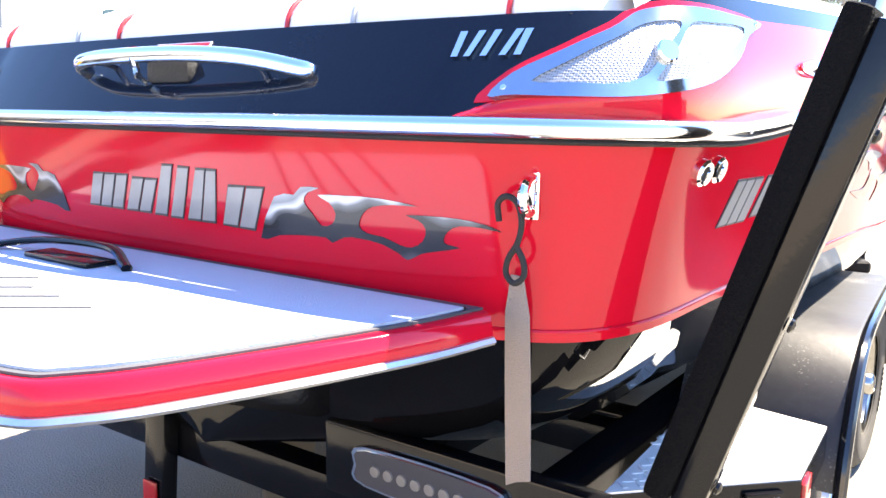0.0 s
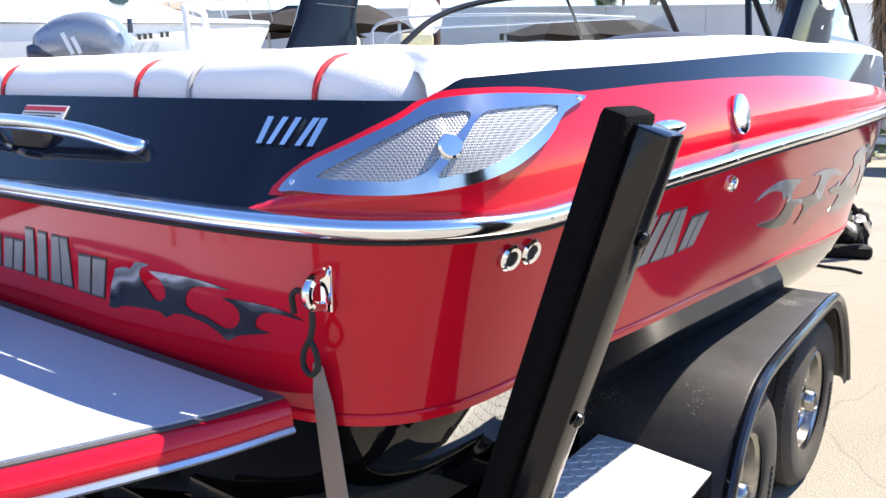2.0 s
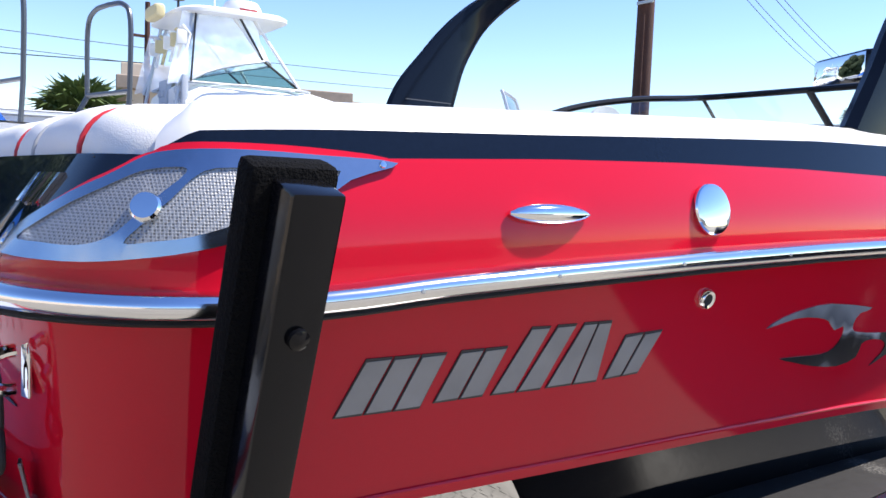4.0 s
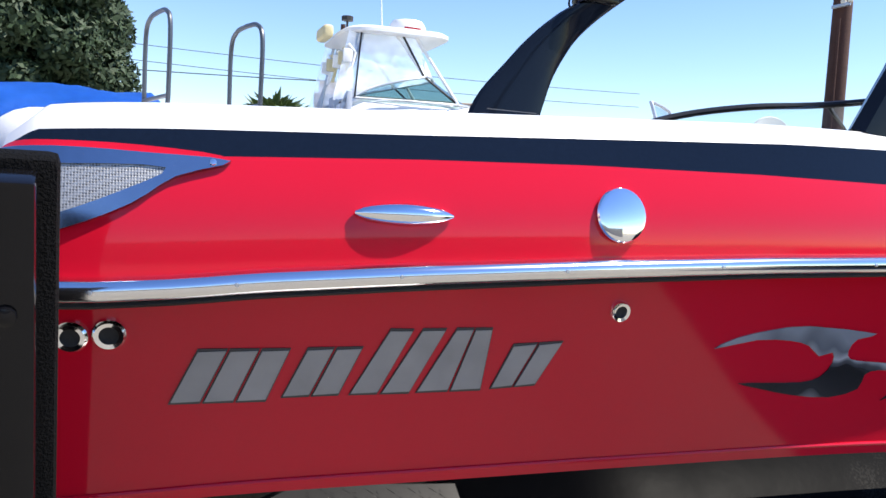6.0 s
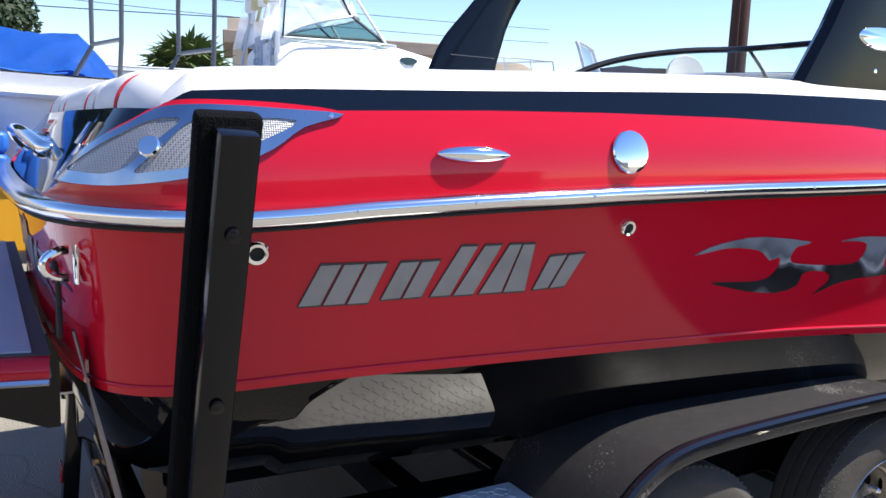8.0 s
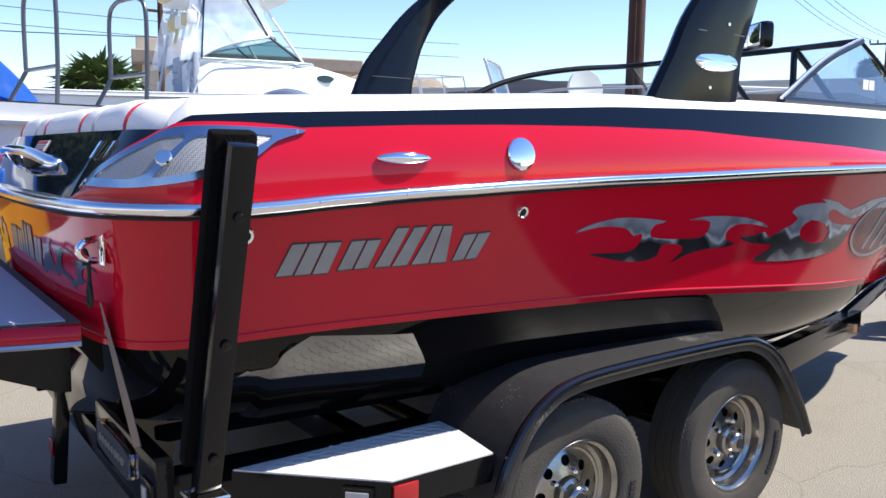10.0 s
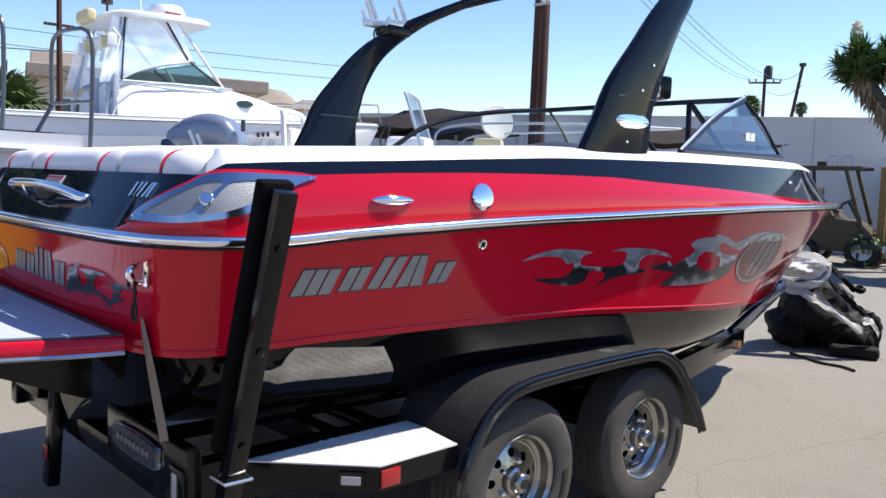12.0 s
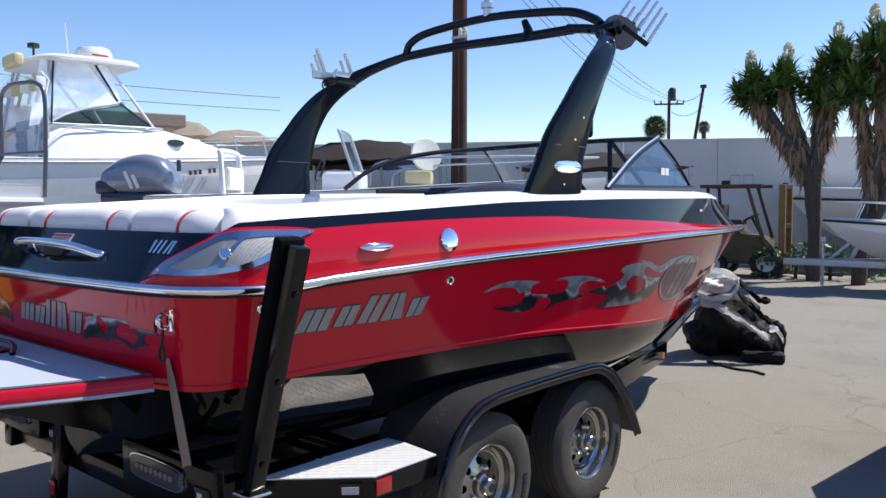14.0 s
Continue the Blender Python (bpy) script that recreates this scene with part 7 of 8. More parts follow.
yucca((-2.52, 17.6, 0), [[(-2.52, 17.6, 0), (-2.54, 17.6, 1.6), (-2.85, 17.55, 2.8), (-3.45, 17.5, 3.9), (-3.86, 17.45, 4.55)],
                       [(-2.54, 17.6, 1.5), (-2.7, 17.6, 2.6), (-3.0, 17.6, 3.8), (-3.22, 17.6, 4.65)],
                       [(-2.54, 17.6, 1.4), (-2.5, 17.65, 2.8), (-2.3, 17.7, 4.0), (-2.12, 17.7, 5.05)],
                       [(-2.54, 17.6, 1.4), (-2.56, 17.75, 2.8), (-2.55, 17.85, 4.35)]], "multi-trunked yucca with shaggy dead skirts and white flowers")
yucca((-1.5, 17.3, 0), [[(-1.5, 17.3, 0), (-1.42, 17.3, 1.3), (-1.3, 17.3, 2.2), (-1.42, 17.3, 3.2), (-1.6, 17.25, 4.35)],
                        [(-1.45, 17.3, 1.2), (-1.15, 17.3, 3.0), (-1.2, 17.25, 5.2)],
                        [(-1.45, 17.3, 1.0), (-0.85, 17.28, 2.3), (-0.45, 17.18, 4.4)],
                        [(-1.45, 17.3, 1.2), (-0.9, 17.5, 3.2), (-0.85, 17.6, 5.0)]], "tall yucca with brown skirts beside the parked boat")


def leafy(name, label, category, blobs, leaf, count, material, trunk, bark=None):
    """Trunk and limbs, with small leaves scattered through uneven clumps."""
    t = thing(name, label, category, at=trunk[0])
    bm = bmesh.new()
    n = len(trunk)
    tube(bm, trunk, [0.28 * (1 - 0.5 * i / n) for i in range(n)] if trunk[-1][2] > 1.5 else 0.04, 10)
    for c, r in blobs:
        a = Vector(trunk[-1])
        tube(bm, [a, a.lerp(Vector(c), 0.5) + Vector((0, 0, 0.1)), Vector(c)], [0.09 if r > 0.8 else 0.02, 0.06 if r > 0.8 else 0.015, 0.02 if r > 0.8 else 0.006], 6)
    part("trunk", bm, M_BARK, t)
    verts, faces = [], []
    for c, r in blobs:
        for _ in range(int(count * r * r)):
            d = Vector((random.gauss(0, 1), random.gauss(0, 1), random.gauss(0, 0.85))).normalized()
            p = Vector(c) + d * r * random.uniform(0.55, 1.08) ** 0.6
            u = Vector((random.gauss(0, 1), random.gauss(0, 1), random.gauss(0, 1))).normalized()
            v = u.cross(d).normalized()
            s = leaf * random.uniform(0.6, 1.3)
            k = len(verts)
            verts += [p - u * s, p + v * s * 0.45, p + u * s, p - v * s * 0.45]
            faces.append((k, k + 1, k + 2, k + 3))
    me = bpy.data.meshes.new("crown")
    me.from_pydata([tuple(v) for v in verts], [], faces)
    me.materials.append(material)
    ob = new("crown", me)
    ob.parent = t
    ob.matrix_parent_inverse = Matrix.Translation(t.location).inverted()
    return t


blobs = []
for _ in range(46):
    a, h = random.uniform(0, math.tau), random.uniform(3.4, 10.3)
    w = 4.0 * math.sin(math.pi * min(max((h - 2.0) / 9.6, 0.08), 0.95)) ** 0.5
    rr = w * random.uniform(0.45, 0.8)
    blobs.append(((-26.65 + rr * math.cos(a), -1.29 + rr * math.sin(a), h - 0.6), random.uniform(0.9, 1.5)))
leafy("tree", "large dense dark green leafy tree beyond the yard", "tree", [((x, y - 1.1, z), r) for (x, y, z), r in blobs], 0.13, 1700, M_LEAF, [(-26.65, -2.39, 0), (-26.55, -2.39, 1.6), (-26.75, -2.29, 3.6)])


def fan_palm(base, top, n, r, label, name="fan_palm"):
    p = thing(name, label, "palm tree", "palms", at=base)
    base, top = Vector(base), Vector(top)
    pts = [base.lerp(top, i / 10) for i in range(11)]
    part("trunk", one(tube, pts, [0.24 - 0.05 * i / 10 + 0.02 * (i % 2) for i in range(11)], 12), M_BARK, p)
    bm, dead = bmesh.new(), bmesh.new()
    for k in range(n):
        az = k * 2.39996
        el = radians(80 - 130 * (k / n))
        d = Vector((math.cos(az) * math.cos(el), math.sin(az) * math.cos(el), math.sin(el)))
        s = Vector((-math.sin(az), math.cos(az), 0))
        u = s.cross(d)
        hub = top + d * r * 0.5
        tgt = dead if el < radians(-35) else bm
        tube(tgt, [top, hub], 0.02, 4)
        for j in range(15):
            a = radians(-105 + 14 * j + random.uniform(-4, 4))
            e = d * math.cos(a) + s * math.sin(a) + u * 0.22
            L = r * 0.62 * (1 - 0.25 * abs(j - 7) / 7) * random.uniform(0.85, 1.1)
            q = (s * math.cos(a) - d * math.sin(a)) * L * 0.075
            m1 = hub + e * L * 0.55
            tip = hub + e * L - Vector((0, 0, L * random.uniform(0.08, 0.4)))
            v = [tgt.verts.new(x) for x in (hub, m1 + q, tip, m1 - q)]
            tgt.faces.new(v)
    part("crown", bm, M_PALM, p, "green fan-shaped fronds", smooth=False)
    part("skirt", dead, M_SKIRT, p, "dead brown fronds", smooth=False)


fan_palm((-18.92, 4.62, 0), (-18.92, 4.62, 2.75), 64, 1.35, "bushy green fan palm behind the parked boats")
fan_palm((-35.6, 72.8, 0), (-35.6, 72.8, 9.4), 80, 1.3, "tall fan palm with a round crown far away")
fan_palm((-31.6, 75.0, 0), (-31.6, 75.0, 9.3), 44, 0.7, "small thin fan palm far beyond the wall")
for k in range(9):
    f = -3.64 + 0.66 * k
    leafy("shrub", "low dark green shrub by the trailers", "shrub", [((f + random.uniform(-0.2, 0.2), 18.07 + 0.42 * (f + 2.44) + random.uniform(-0.2, 0.2), 0.3 + 0.1 * (k % 3)), random.uniform(0.38, 0.55)), ((f + 0.25, 18.17 + 0.42 * (f + 2.44), 0.55), 0.3)], 0.09, 420, M_BLADE, [(f, 18.07 + 0.42 * (f + 2.44), 0), (f, 18.07 + 0.42 * (f + 2.44), 0.3)])
leafy("bush", "far green hedge behind the wall", "bush", [((-30.4 + 1.1 * k, 83.51, 6.9 + 0.3 * (k % 2)), 1.0) for k in range(5)], 0.2, 500, M_LEAF, [(-28.4, 83.51, 0), (-28.4, 83.51, 5.8)])


# ---- forklift ----
M_WORN = mat("grimy_ochre_paint", (0.07, 0.05, 0.02), 0.6, vary=0.3, scale=8, stain=0.7, stain_scale=3, bump=0.1)


def forklift():
    m = place(-5.22, 17.95, 6) @ Matrix.Diagonal((1.14, 1, 1, 1))
    f = thing("forklift", "worn ochre and black forklift with overhead guard", "forklift", at=m.translation)
    bm = bmesh.new()
    prof = [(0.0, 0.42), (0.06, 1.12), (0.28, 1.24), (0.75, 1.22), (0.85, 1.02), (1.25, 0.98), (1.42, 0.70), (1.5, 0.42), (1.3, 0.30), (0.2, 0.30)]
    slab(bm, prof, 0.95, Matrix.Translation((0, 0.475, 0)) @ Matrix.Rotation(radians(90), 4, "X"))
    bmesh.ops.bevel(bm, geom=bm.edges[:], offset=0.03, segments=2, affect="EDGES")
    put("body", bm, M_WORN, f, m)
    bm = bmesh.new()
    box(bm, (0.16, 0, 0.72), (0.5, 1.0, 0.62), Matrix.Identity(4), 0.1, 3)
    put("counterweight", bm, M_DARKIRON, f, m)
    for x, r in ((0.36, 0.27), (1.42, 0.33)):
        for sgn in (-1, 1):
            tyre_on(f, x, sgn * 0.5, r, r, 0.2, m)
    for sgn in (-1, 1):
        put("guard_post", one(bar, (0.25, sgn * 0.42, 1.2), (0.18, sgn * 0.42, 2.12), 0.06, 0.06, up=(0, 1, 0), bevel=0.008), M_DARKIRON, f, m)
        put("guard_post", one(bar, (1.32, sgn * 0.42, 0.9), (1.0, sgn * 0.42, 2.12), 0.07, 0.07, up=(0, 1, 0), bevel=0.008), M_WORN, f, m)
        put("guard_rail", one(bar, (0.02, sgn * 0.43, 2.13), (1.3, sgn * 0.43, 2.13), 0.07, 0.08, bevel=0.01), M_WORN, f, m)
        bm = bmesh.new()
        box(bm, (1.66, sgn * 0.3, 1.13), (0.13, 0.10, 2.06), None, 0.012, 1)
        put("mast_rail", bm, M_MAST, f, m)
        put("fork", one(box, (2.25, sgn * 0.25, 0.12), (1.1, 0.1, 0.04), None, 0.008), M_DARKIRON, f, m)
    for k in range(8):
        put("guard_bar", one(bar, (0.08 + 0.16 * k, -0.42, 2.15), (0.08 + 0.16 * k, 0.42, 2.15), 0.03, 0.03), M_DARKIRON, f, m)
    for z in (0.25, 1.2, 2.1):
        put("mast_crossbar", one(box, (1.67, 0, z), (0.08, 0.62, 0.12), None, 0.01), M_DARKIRON, f, m)
    put("lift_cylinder", one(tube, [(1.64, 0, 0.2), (1.64, 0, 2.2)], 0.05, 10), M_DARKIRON, f, m)
    bm = bmesh.new()
    box(bm, (0.62, 0, 1.28), (0.45, 0.45, 0.12), Matrix.Identity(4), 0.04, 2)
    box(bm, (0.42, 0, 1.5), (0.1, 0.45, 0.42), Matrix.Identity(4), 0.04, 2)
    put("seat", bm, M_BROWN, f, m)
    put("steering_column", one(tube, [(1.2, 0, 0.95), (1.0, 0, 1.38)], 0.03, 8), M_DARKIRON, f, m)
    bm = bmesh.new()
    lathe(bm, [(0.16, -0.015), (0.18, 0), (0.16, 0.015), (0.145, 0), (0.16, -0.015)], Matrix.Translation((0.99, 0, 1.4)) @ Matrix.Rotation(radians(-30), 4, "Y"), 16, caps=False)
    put("steering_wheel", bm, M_DARKIRON, f, m)
    for x in (0.72, 0.98):
        put("guard_hoop", one(tube, bend([(x - 0.1, -0.3, 2.15), (x - 0.1, -0.3, 2.36), (x - 0.06, -0.3, 2.39), (x + 0.06, -0.3, 2.39), (x + 0.1, -0.3, 2.36), (x + 0.1, -0.3, 2.15)], 4), 0.014, 6), M_GALV, f, m)
    put("work_lamp", one(box, (0.52, -0.3, 2.22), (0.16, 0.1, 0.1), None, 0.02), M_DARKIRON, f, m)
    put("gas_bottle", one(lathe, [(0.02, -0.32), (0.14, -0.28), (0.15, 0.2), (0.1, 0.3), (0.02, 0.32)], Matrix.Translation((0.1, 0, 1.42)) @ Matrix.Rotation(radians(90), 4, "X"), 14), M_FARWHITE, f, m)


forklift()


# ---- the boats by the yuccas ----
def bow_rider():
    m = place(3.85, 17.62, 198.7)
    b = thing("white_boat", "small white boat with a bow rail on a trailer", "boat", at=m.translation)
    xs, side = hull_loft(5.9, 2.1, 1.20, 1.42, 0.55)
    put("hull", one(hull_shell, xs, side), [M_FARWHITE, M_FARWHITE], b, m)
    put("deck", one(deck_sheet, xs, side, 0.05), M_FARWHITE, b, m)
    for sgn in (-1, 1):
        put("bow_rail", one(tube, bend([(3.6, sgn * 0.8, 1.3), (3.8, sgn * 0.78, 1.62), (4.9, sgn * 0.5, 1.72), (5.6, sgn * 0.1, 1.74), (5.68, 0, 1.74)], 6), 0.018, 8), M_FARWHITE, b, m)
        for x, y in ((4.4, 0.62), (5.2, 0.38)):
            put("rail_post", one(tube, [(x + 0.12, sgn * y, 1.38), (x, sgn * y, 1.7)], 0.014, 6), M_FARWHITE, b, m)
    put("rub_rail", one(tube, rail_line(xs, side, 0, 22, -0.04, -0.01, 1), 0.025, 8), M_DARKIRON, b, m)
    yard_trailer(m, 5.9, 1.5, 0.55, "galvanised boat trailer with jack and winch post", "yard trailers")


def cruiser():
    m = place(3.62, 23.81, 197.2)
    b = thing("cruiser", "white cabin cruiser with dark curved side window", "boat", at=m.translation)
    xs, side = hull_loft(8.5, 2.7, 1.95, 2.15, 0.6)
    put("hull", one(hull_shell, xs, side), [M_FARWHITE, M_FARWHITE], b, m)
    put("deck", one(deck_sheet, xs, side, 0.04), M_FARWHITE, b, m)
    put("rub_rail", one(tube, rail_line(xs, side, 0, 22, -0.28, -0.012, 1), 0.03, 8), M_DARKIRON, b, m)
    bm = bmesh.new()
    rows = []
    for x, w, z in ((2.2, 1.15, 2.75), (3.6, 1.15, 2.85), (4.6, 1.05, 2.7), (5.6, 0.85, 2.42), (6.6, 0.5, 2.2)):
        rows.append([bm.verts.new((x, y * w, zz)) for y, zz in ((-1, 1.9), (-0.95, z - 0.1), (-0.8, z), (0, z + 0.05), (0.8, z), (0.95, z - 0.1), (1, 1.9))])
    skin(bm, rows)
    bm.faces.new(rows[0])
    bm.faces.new(rows[-1])
    put("cabin", bm, M_FARWHITE, b, m)
    for sgn in (-1, 1):
        put("window_frame", one(tube, bend([(5.0, sgn * 0.9, 2.6), (4.4, sgn * 1.0, 2.95), (3.4, sgn * 1.08, 3.15), (2.2, sgn * 1.1, 3.15)], 6), 0.03, 8), M_DARKIRON, b, m)
        bm = bmesh.new()
        v = [bm.verts.new(p) for p in ((5.0, sgn * 0.9, 2.6), (4.4, sgn * 1.0, 2.95), (3.4, sgn * 1.08, 3.15), (2.2, sgn * 1.1, 3.15), (2.2, sgn * 1.12, 2.74), (3.6, sgn * 1.1, 2.83))]
        bm.faces.new(v)
        put("window_pane", bm, M_SHINGLEGLASS, b, m)
        put("arch", one(tube, bend([(2.4, sgn * 1.1, 2.0), (2.2, sgn * 1.1, 3.1), (1.9, sgn * 0.95, 3.75), (1.9, 0, 3.85)], 6), 0.05, 8), M_FARWHITE, b, m)
    put("keel_block", one(box, (2.0, 0, 0.3), (0.4, 0.5, 0.6), None, 0.02), M_POLE, b, m)
    put("keel_block", one(box, (5.6, 0, 0.3), (0.4, 0.5, 0.6), None, 0.02), M_POLE, b, m)


bow_rider()
cruiser()


# ---- canopies, houses ----
def canopy(c, w, d, eave, ridge, turn, label, material):
    m = place(c[0], c[1], turn)
    k = thing("canopy", label, "canopy", "canopies", at=m.translation)
    bm = bmesh.new()
    rows = []
    for i in range(9):
        x = -w / 2 + w * i / 8
        rows.append([bm.verts.new((x, d * t / 2, eave + (ridge - eave) * (1 - abs(t)) * (1 - abs(2 * i / 8 - 1) ** 3) - 0.05 * math.sin(math.pi * i / 2) ** 2)) for t in (-1, -0.5, 0, 0.5, 1)])
    skin(bm, rows)
    bmesh.ops.solidify(bm, geom=bm.faces[:], thickness=0.02)
    put("roof", bm, material, k, m, sharp=1.0)
    for x in (-1, 1):
        for y in (-1, 1):
            put("post", one(tube, [(x * w * 0.47, y * d * 0.46, 0), (x * w * 0.47, y * d * 0.46, eave)], 0.035, 8), M_GALV, k, m)
    return k


canopy((-11.46, 12.37), 3.6, 3.0, 2.75, 3.3, 35, "dark brown canvas canopy over parked boats", M_BROWN)
canopy((-14.35, 13.37), 4.2, 3.0, 2.75, 3.3, 35, "dark brown canvas canopy over parked boats", M_BROWN)
canopy((-6.85, 15.8), 4.0, 2.6, 2.55, 2.95, 34, "low dark canvas canopy before the white wall", M_BROWN)
canopy((-41.85, 29.11), 4.6, 3.4, 5.74, 6.57, 55, "tan canvas canopy over stored boats", M_TAN)
canopy((-44.86, 26.85), 4.4, 3.4, 6.14, 7.19, 60, "tan canvas canopy over stored boats", M_TAN)


def house():
    m = place(-37.07, 15.54, 75.2, -0.8)
    h_ = thing("house", "beige two-storey stucco house with flat brown roof", "house", at=m.translation)
    bm = bmesh.new()
    box(bm, (0, 0, 3.1), (9.5, 7, 6.2))
    put("wall", bm, M_STUCCO, h_, m, smooth=False)
    bm = bmesh.new()
    box(bm, (0, 0, 6.5), (10.4, 8, 0.6), Matrix.Identity(4), 0.05, 1)
    put("roof", bm, M_SHINGLE, h_, m)
    bm = bmesh.new()
    box(bm, (-3.9, -1.5, 7.0), (2.2, 2.0, 1.0), Matrix.Identity(4), 0.03, 1)
    put("chimney", bm, M_STUCCO, h_, m)
    for x in (-3.4, -0.6, 2.2, 4.0):
        for z in (1.6, 4.7):
            w = put("window", one(box, (x, -3.52, z), (1.5, 0.1, 1.5), None, 0.01), M_FARWHITE, h_, m, "white-framed window")
            for sx in (-0.36, 0.36):
                put("pane", one(box, (x + sx, -3.575, z), (0.62, 0.02, 1.32)), M_DARKGLASS, w, m)
    put("balcony", one(box, (0.8, -4.0, 3.6), (8.0, 1.1, 0.16), None, 0.02), M_STUCCO, h_, m)
    for k in range(17):
        put("baluster", one(box, (-3.1 + 0.49 * k, -4.48, 4.1), (0.04, 0.04, 0.9)), M_DARKIRON, h_, m)


house()
shed = thing("low_building", "long low beige building with brown roof beyond", "building", at=(-52, 26, 0))
m = place(-47.46, 29.58, 57.2, -0.9)
bm = bmesh.new()
box(bm, (0, 0, 2.0), (26, 8, 4.0))
put("wall", bm, M_STUCCO, shed, m, smooth=False)
bm = bmesh.new()
slab(bm, [(-4.6, 4.0), (4.6, 4.0), (0, 5.6)], 27, Matrix.Translation((-13.5, 0, 0)) @ Matrix.Rotation(radians(90), 4, "Z") @ Matrix.Rotation(radians(90), 4, "X"))
put("roof", bm, M_SHINGLE, shed, m, smooth=False)
for k in range(8):
    put("window", one(box, (-10.5 + 3 * k, -4.02, 2.2), (1.4, 0.08, 1.2)), M_DARKGLASS, shed, m)


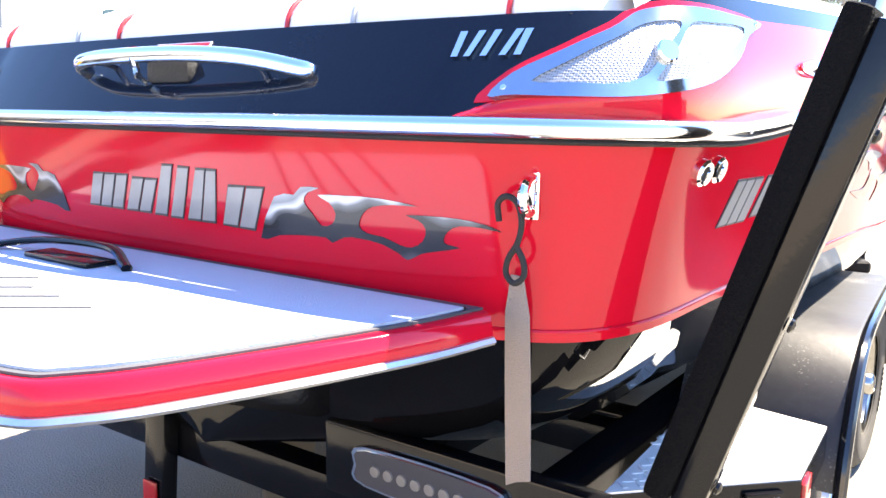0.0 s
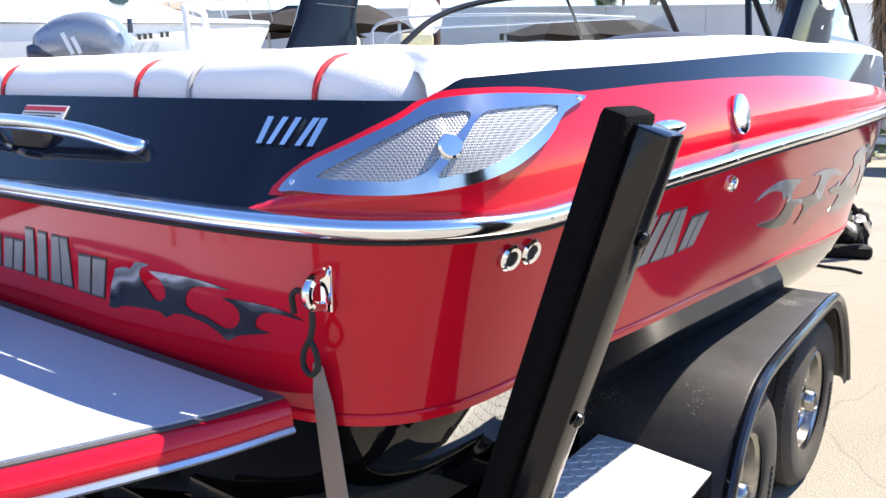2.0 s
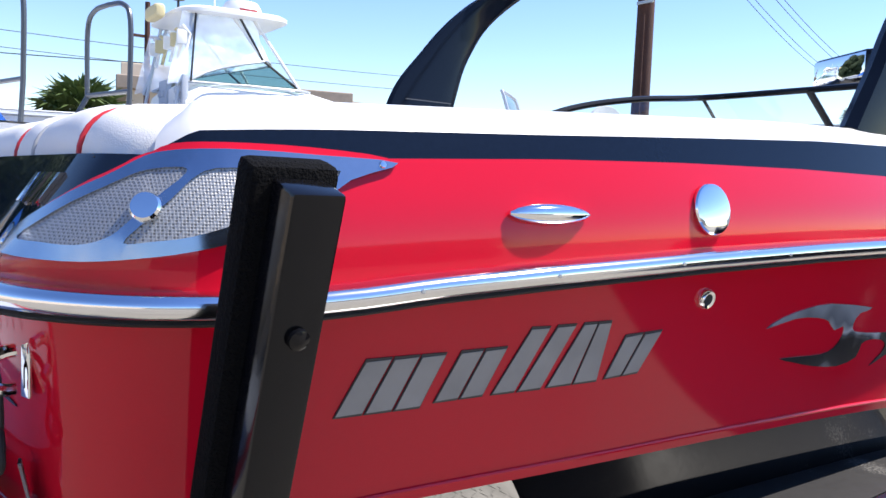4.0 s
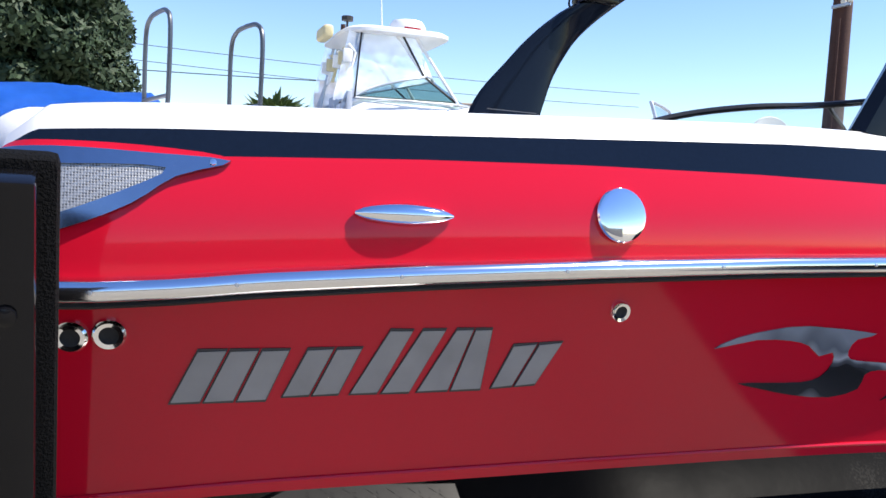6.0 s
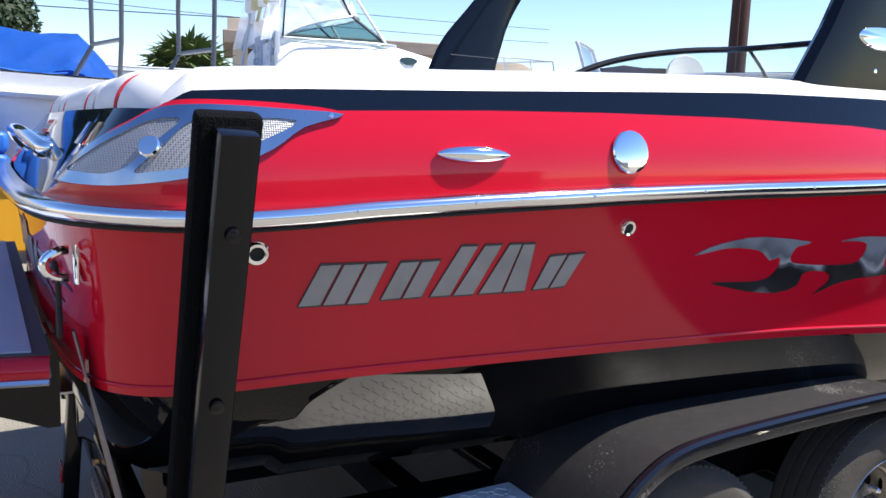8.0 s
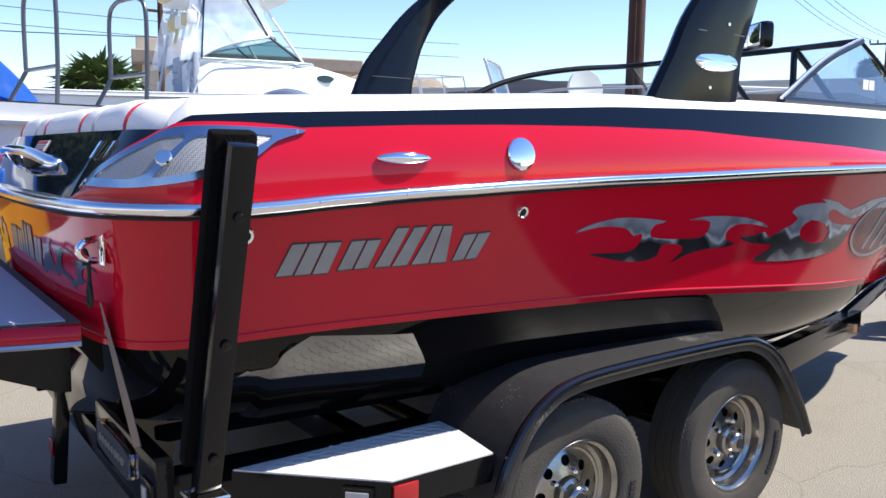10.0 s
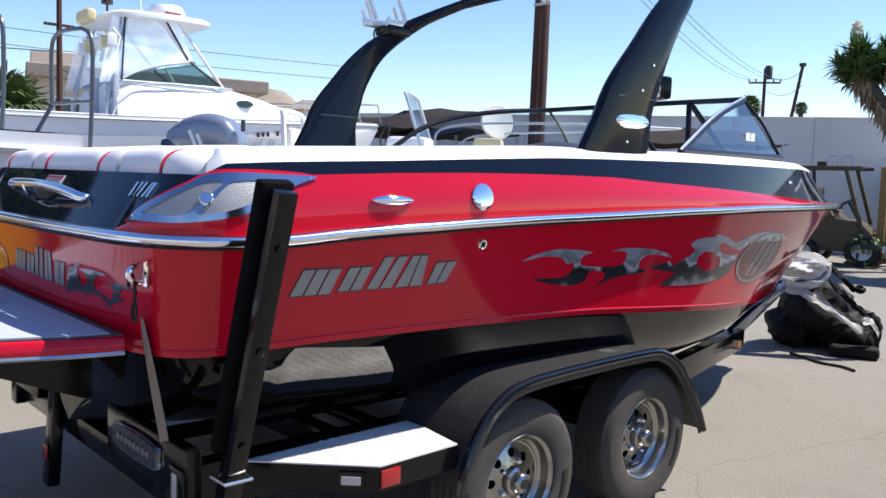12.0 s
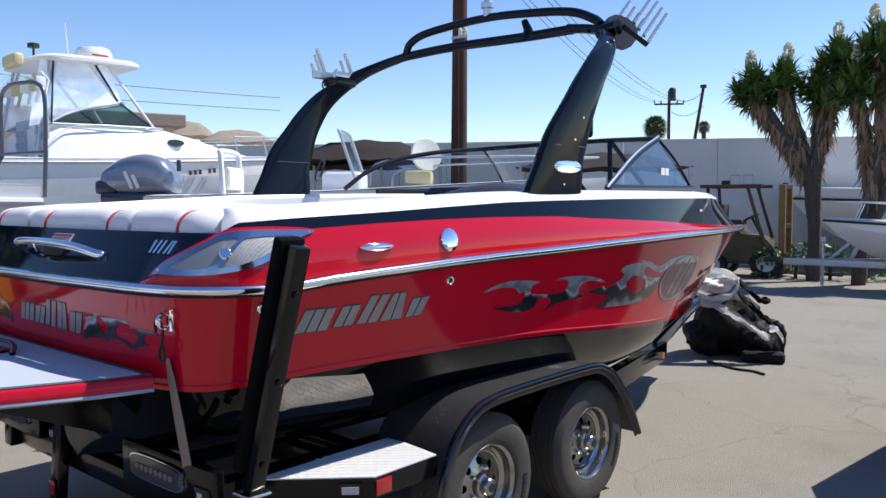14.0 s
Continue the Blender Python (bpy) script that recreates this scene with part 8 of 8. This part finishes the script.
# ---- heaped boat cover on the trailer tongue, and its rope ----
def cover_heap():
    b = thing("boat_cover", "heaped black boat cover with pale grey lining folds", "boat cover", at=(-0.3, 7.4, 0))
    def blob(bm, c, s, seed, amp=0.22, turn=0.0, sub=4):
        r = bmesh.ops.create_icosphere(bm, subdivisions=sub, radius=1.0)
        rnd = random.Random(seed)
        ph = [rnd.uniform(0, 6) for _ in range(6)]
        for v in r["verts"]:
            n = v.co.normalized()
            k = 1 + amp * (math.sin(3.1 * n.x + 4 * n.z + ph[0]) * 0.5 + 0.35 * math.sin(7 * n.y + 3 * n.x + ph[1]) + 0.22 * math.sin(13 * n.x - 9 * n.z + ph[2]) + 0.14 * math.sin(21 * n.y + 11 * n.z + ph[3]))
            v.co = Vector((n.x * k * s[0], n.y * k * s[1], max(n.z * k, -1.10) * s[2]))
        bmesh.ops.rotate(bm, cent=(0, 0, 0), matrix=Matrix.Rotation(turn, 3, "Z"), verts=r["verts"])
        bmesh.ops.translate(bm, vec=c, verts=r["verts"])
    def ribbon(bm, pts, w, seed):
        rnd = random.Random(seed)
        line = bend(pts, 8)
        rows = []
        for i, (p, a, c) in enumerate(ring_frames(line)):
            ww = w * (0.55 + 0.45 * math.sin(math.pi * (i + 1) / (len(line) + 1)))
            rows.append([bm.verts.new(p + a * ww * t + Vector((0, 0, 0.03 * math.sin(t * 4 + i * 0.25) + 0.012 * math.sin(9 * t + 0.5 * i)))) for t in (-1, -0.66, -0.33, 0, 0.33, 0.66, 1)])
        skin(bm, rows)
        bmesh.ops.solidify(bm, geom=bm.faces[:], thickness=0.012)
    m = place(-0.08, 7.52, 22)
    put("bulk", one(blob, (-0.06, 0.10, 0.34), (0.38, 0.36, 0.35), 3, 0.14), M_BAGBLACK, b, m)
    put("sag", one(blob, (0.22, 0.0, 0.22), (0.30, 0.32, 0.22), 8, 0.22), M_BAGBLACK, b, m)
    put("sag", one(blob, (-0.30, -0.02, 0.20), (0.22, 0.28, 0.21), 12, 0.22), M_BAGBLACK, b, m)
    put("fold", one(blob, (-0.24, -0.08, 0.82), (0.27, 0.26, 0.11), 5, 0.22, 0.4), M_BAGWHITE, b, m, "pale grey lining fold")
    put("fold", one(ribbon, [(-0.50, -0.30, 0.80), (-0.38, -0.38, 0.94), (-0.15, -0.38, 0.96), (0.03, -0.35, 0.86), (-0.02, -0.43, 0.72), (-0.22, -0.48, 0.66), (-0.44, -0.46, 0.72)], 0.085, 2), M_BAGWHITE, b, m, "pale grey lining fold", sharp=1.2)
    put("fold", one(ribbon, [(-0.36, -0.48, 0.64), (-0.16, -0.52, 0.60), (0.05, -0.50, 0.48), (0.22, -0.48, 0.36), (0.36, -0.44, 0.28)], 0.075, 4), M_BAGWHITE, b, m, "pale grey lining fold", sharp=1.2)
    put("fold", one(ribbon, [(0.02, -0.32, 0.88), (0.15, -0.30, 0.76), (0.25, -0.28, 0.66), (0.36, -0.25, 0.64)], 0.07, 6), M_BAGBLACK, b, m, sharp=1.2)
    put("fold", one(ribbon, [(0.04, -0.40, 0.74), (0.16, -0.40, 0.62), (0.28, -0.38, 0.50), (0.38, -0.34, 0.42)], 0.06, 7), M_BAGBLACK, b, m, sharp=1.2)
    put("fold", one(blob, (0.42, -0.10, 0.20), (0.12, 0.16, 0.19), 9, 0.25), M_BAGBLACK, b, m)
    put("fold", one(ribbon, [(0.34, -0.36, 0.37), (0.43, -0.36, 0.36), (0.50, -0.30, 0.24)], 0.05, 11), M_BAGWHITE, b, m, "pale grey lining fold", sharp=1.2)
    bm = bmesh.new()
    box(bm, (0.30, -0.36, 0.06), (0.44, 0.18, 0.12), Matrix.Identity(4), 0.05, 3)
    put("rolled_edge", bm, M_BAGBLACK, b, m)
    r = thing("rope", "dark rope trailing on the asphalt", "rope", at=(0, 6.5, 0))
    part("strand", one(tube, bend([(-0.10, 6.90, 0.015), (0.13, 6.78, 0.014), (0.30, 6.70, 0.014), (0.47, 6.70, 0.014), (0.61, 6.62, 0.014)], 8), 0.013, 6), M_ROPE, r)


cover_heap()


# ---- an unseen van, added to cast the dark shade on the asphalt ----
def unseen_van():
    m = place(3.22, 3.98, 84)
    c = thing("unseen_van", "unseen dark van added to cast shade on the asphalt", "van", at=m.translation)
    bm = bmesh.new()
    rows = []
    for x, z0, z1, w in ((0, 0.45, 1.20, 0.55), (0.10, 0.35, 1.34, 0.74), (0.35, 0.28, 1.42, 0.85), (1.5, 0.28, 1.48, 0.87), (3.2, 0.28, 1.48, 0.87), (4.0, 0.28, 1.40, 0.85), (4.25, 0.35, 1.2, 0.74)):
        rows.append([bm.verts.new((x, y * w, z)) for y, z in ((-0.92, z0), (-1, z0 + 0.3), (-0.99, z1 - 0.3), (-0.94, z1 - 0.1), (-0.80, z1), (0, z1 + 0.03), (0.80, z1), (0.94, z1 - 0.1), (0.99, z1 - 0.3), (1, z0 + 0.3), (0.92, z0))])
    skin(bm, rows)
    bm.faces.new(rows[0])
    bm.faces.new(rows[-1])
    put("body", bm, M_CARPAINT, c, m, sharp=1.0)
    for x in (0.8, 3.4):
        for sgn in (-1, 1):
            tyre_on(c, x, sgn * 0.76, 0.33, 0.33, 0.22, m)


unseen_van()
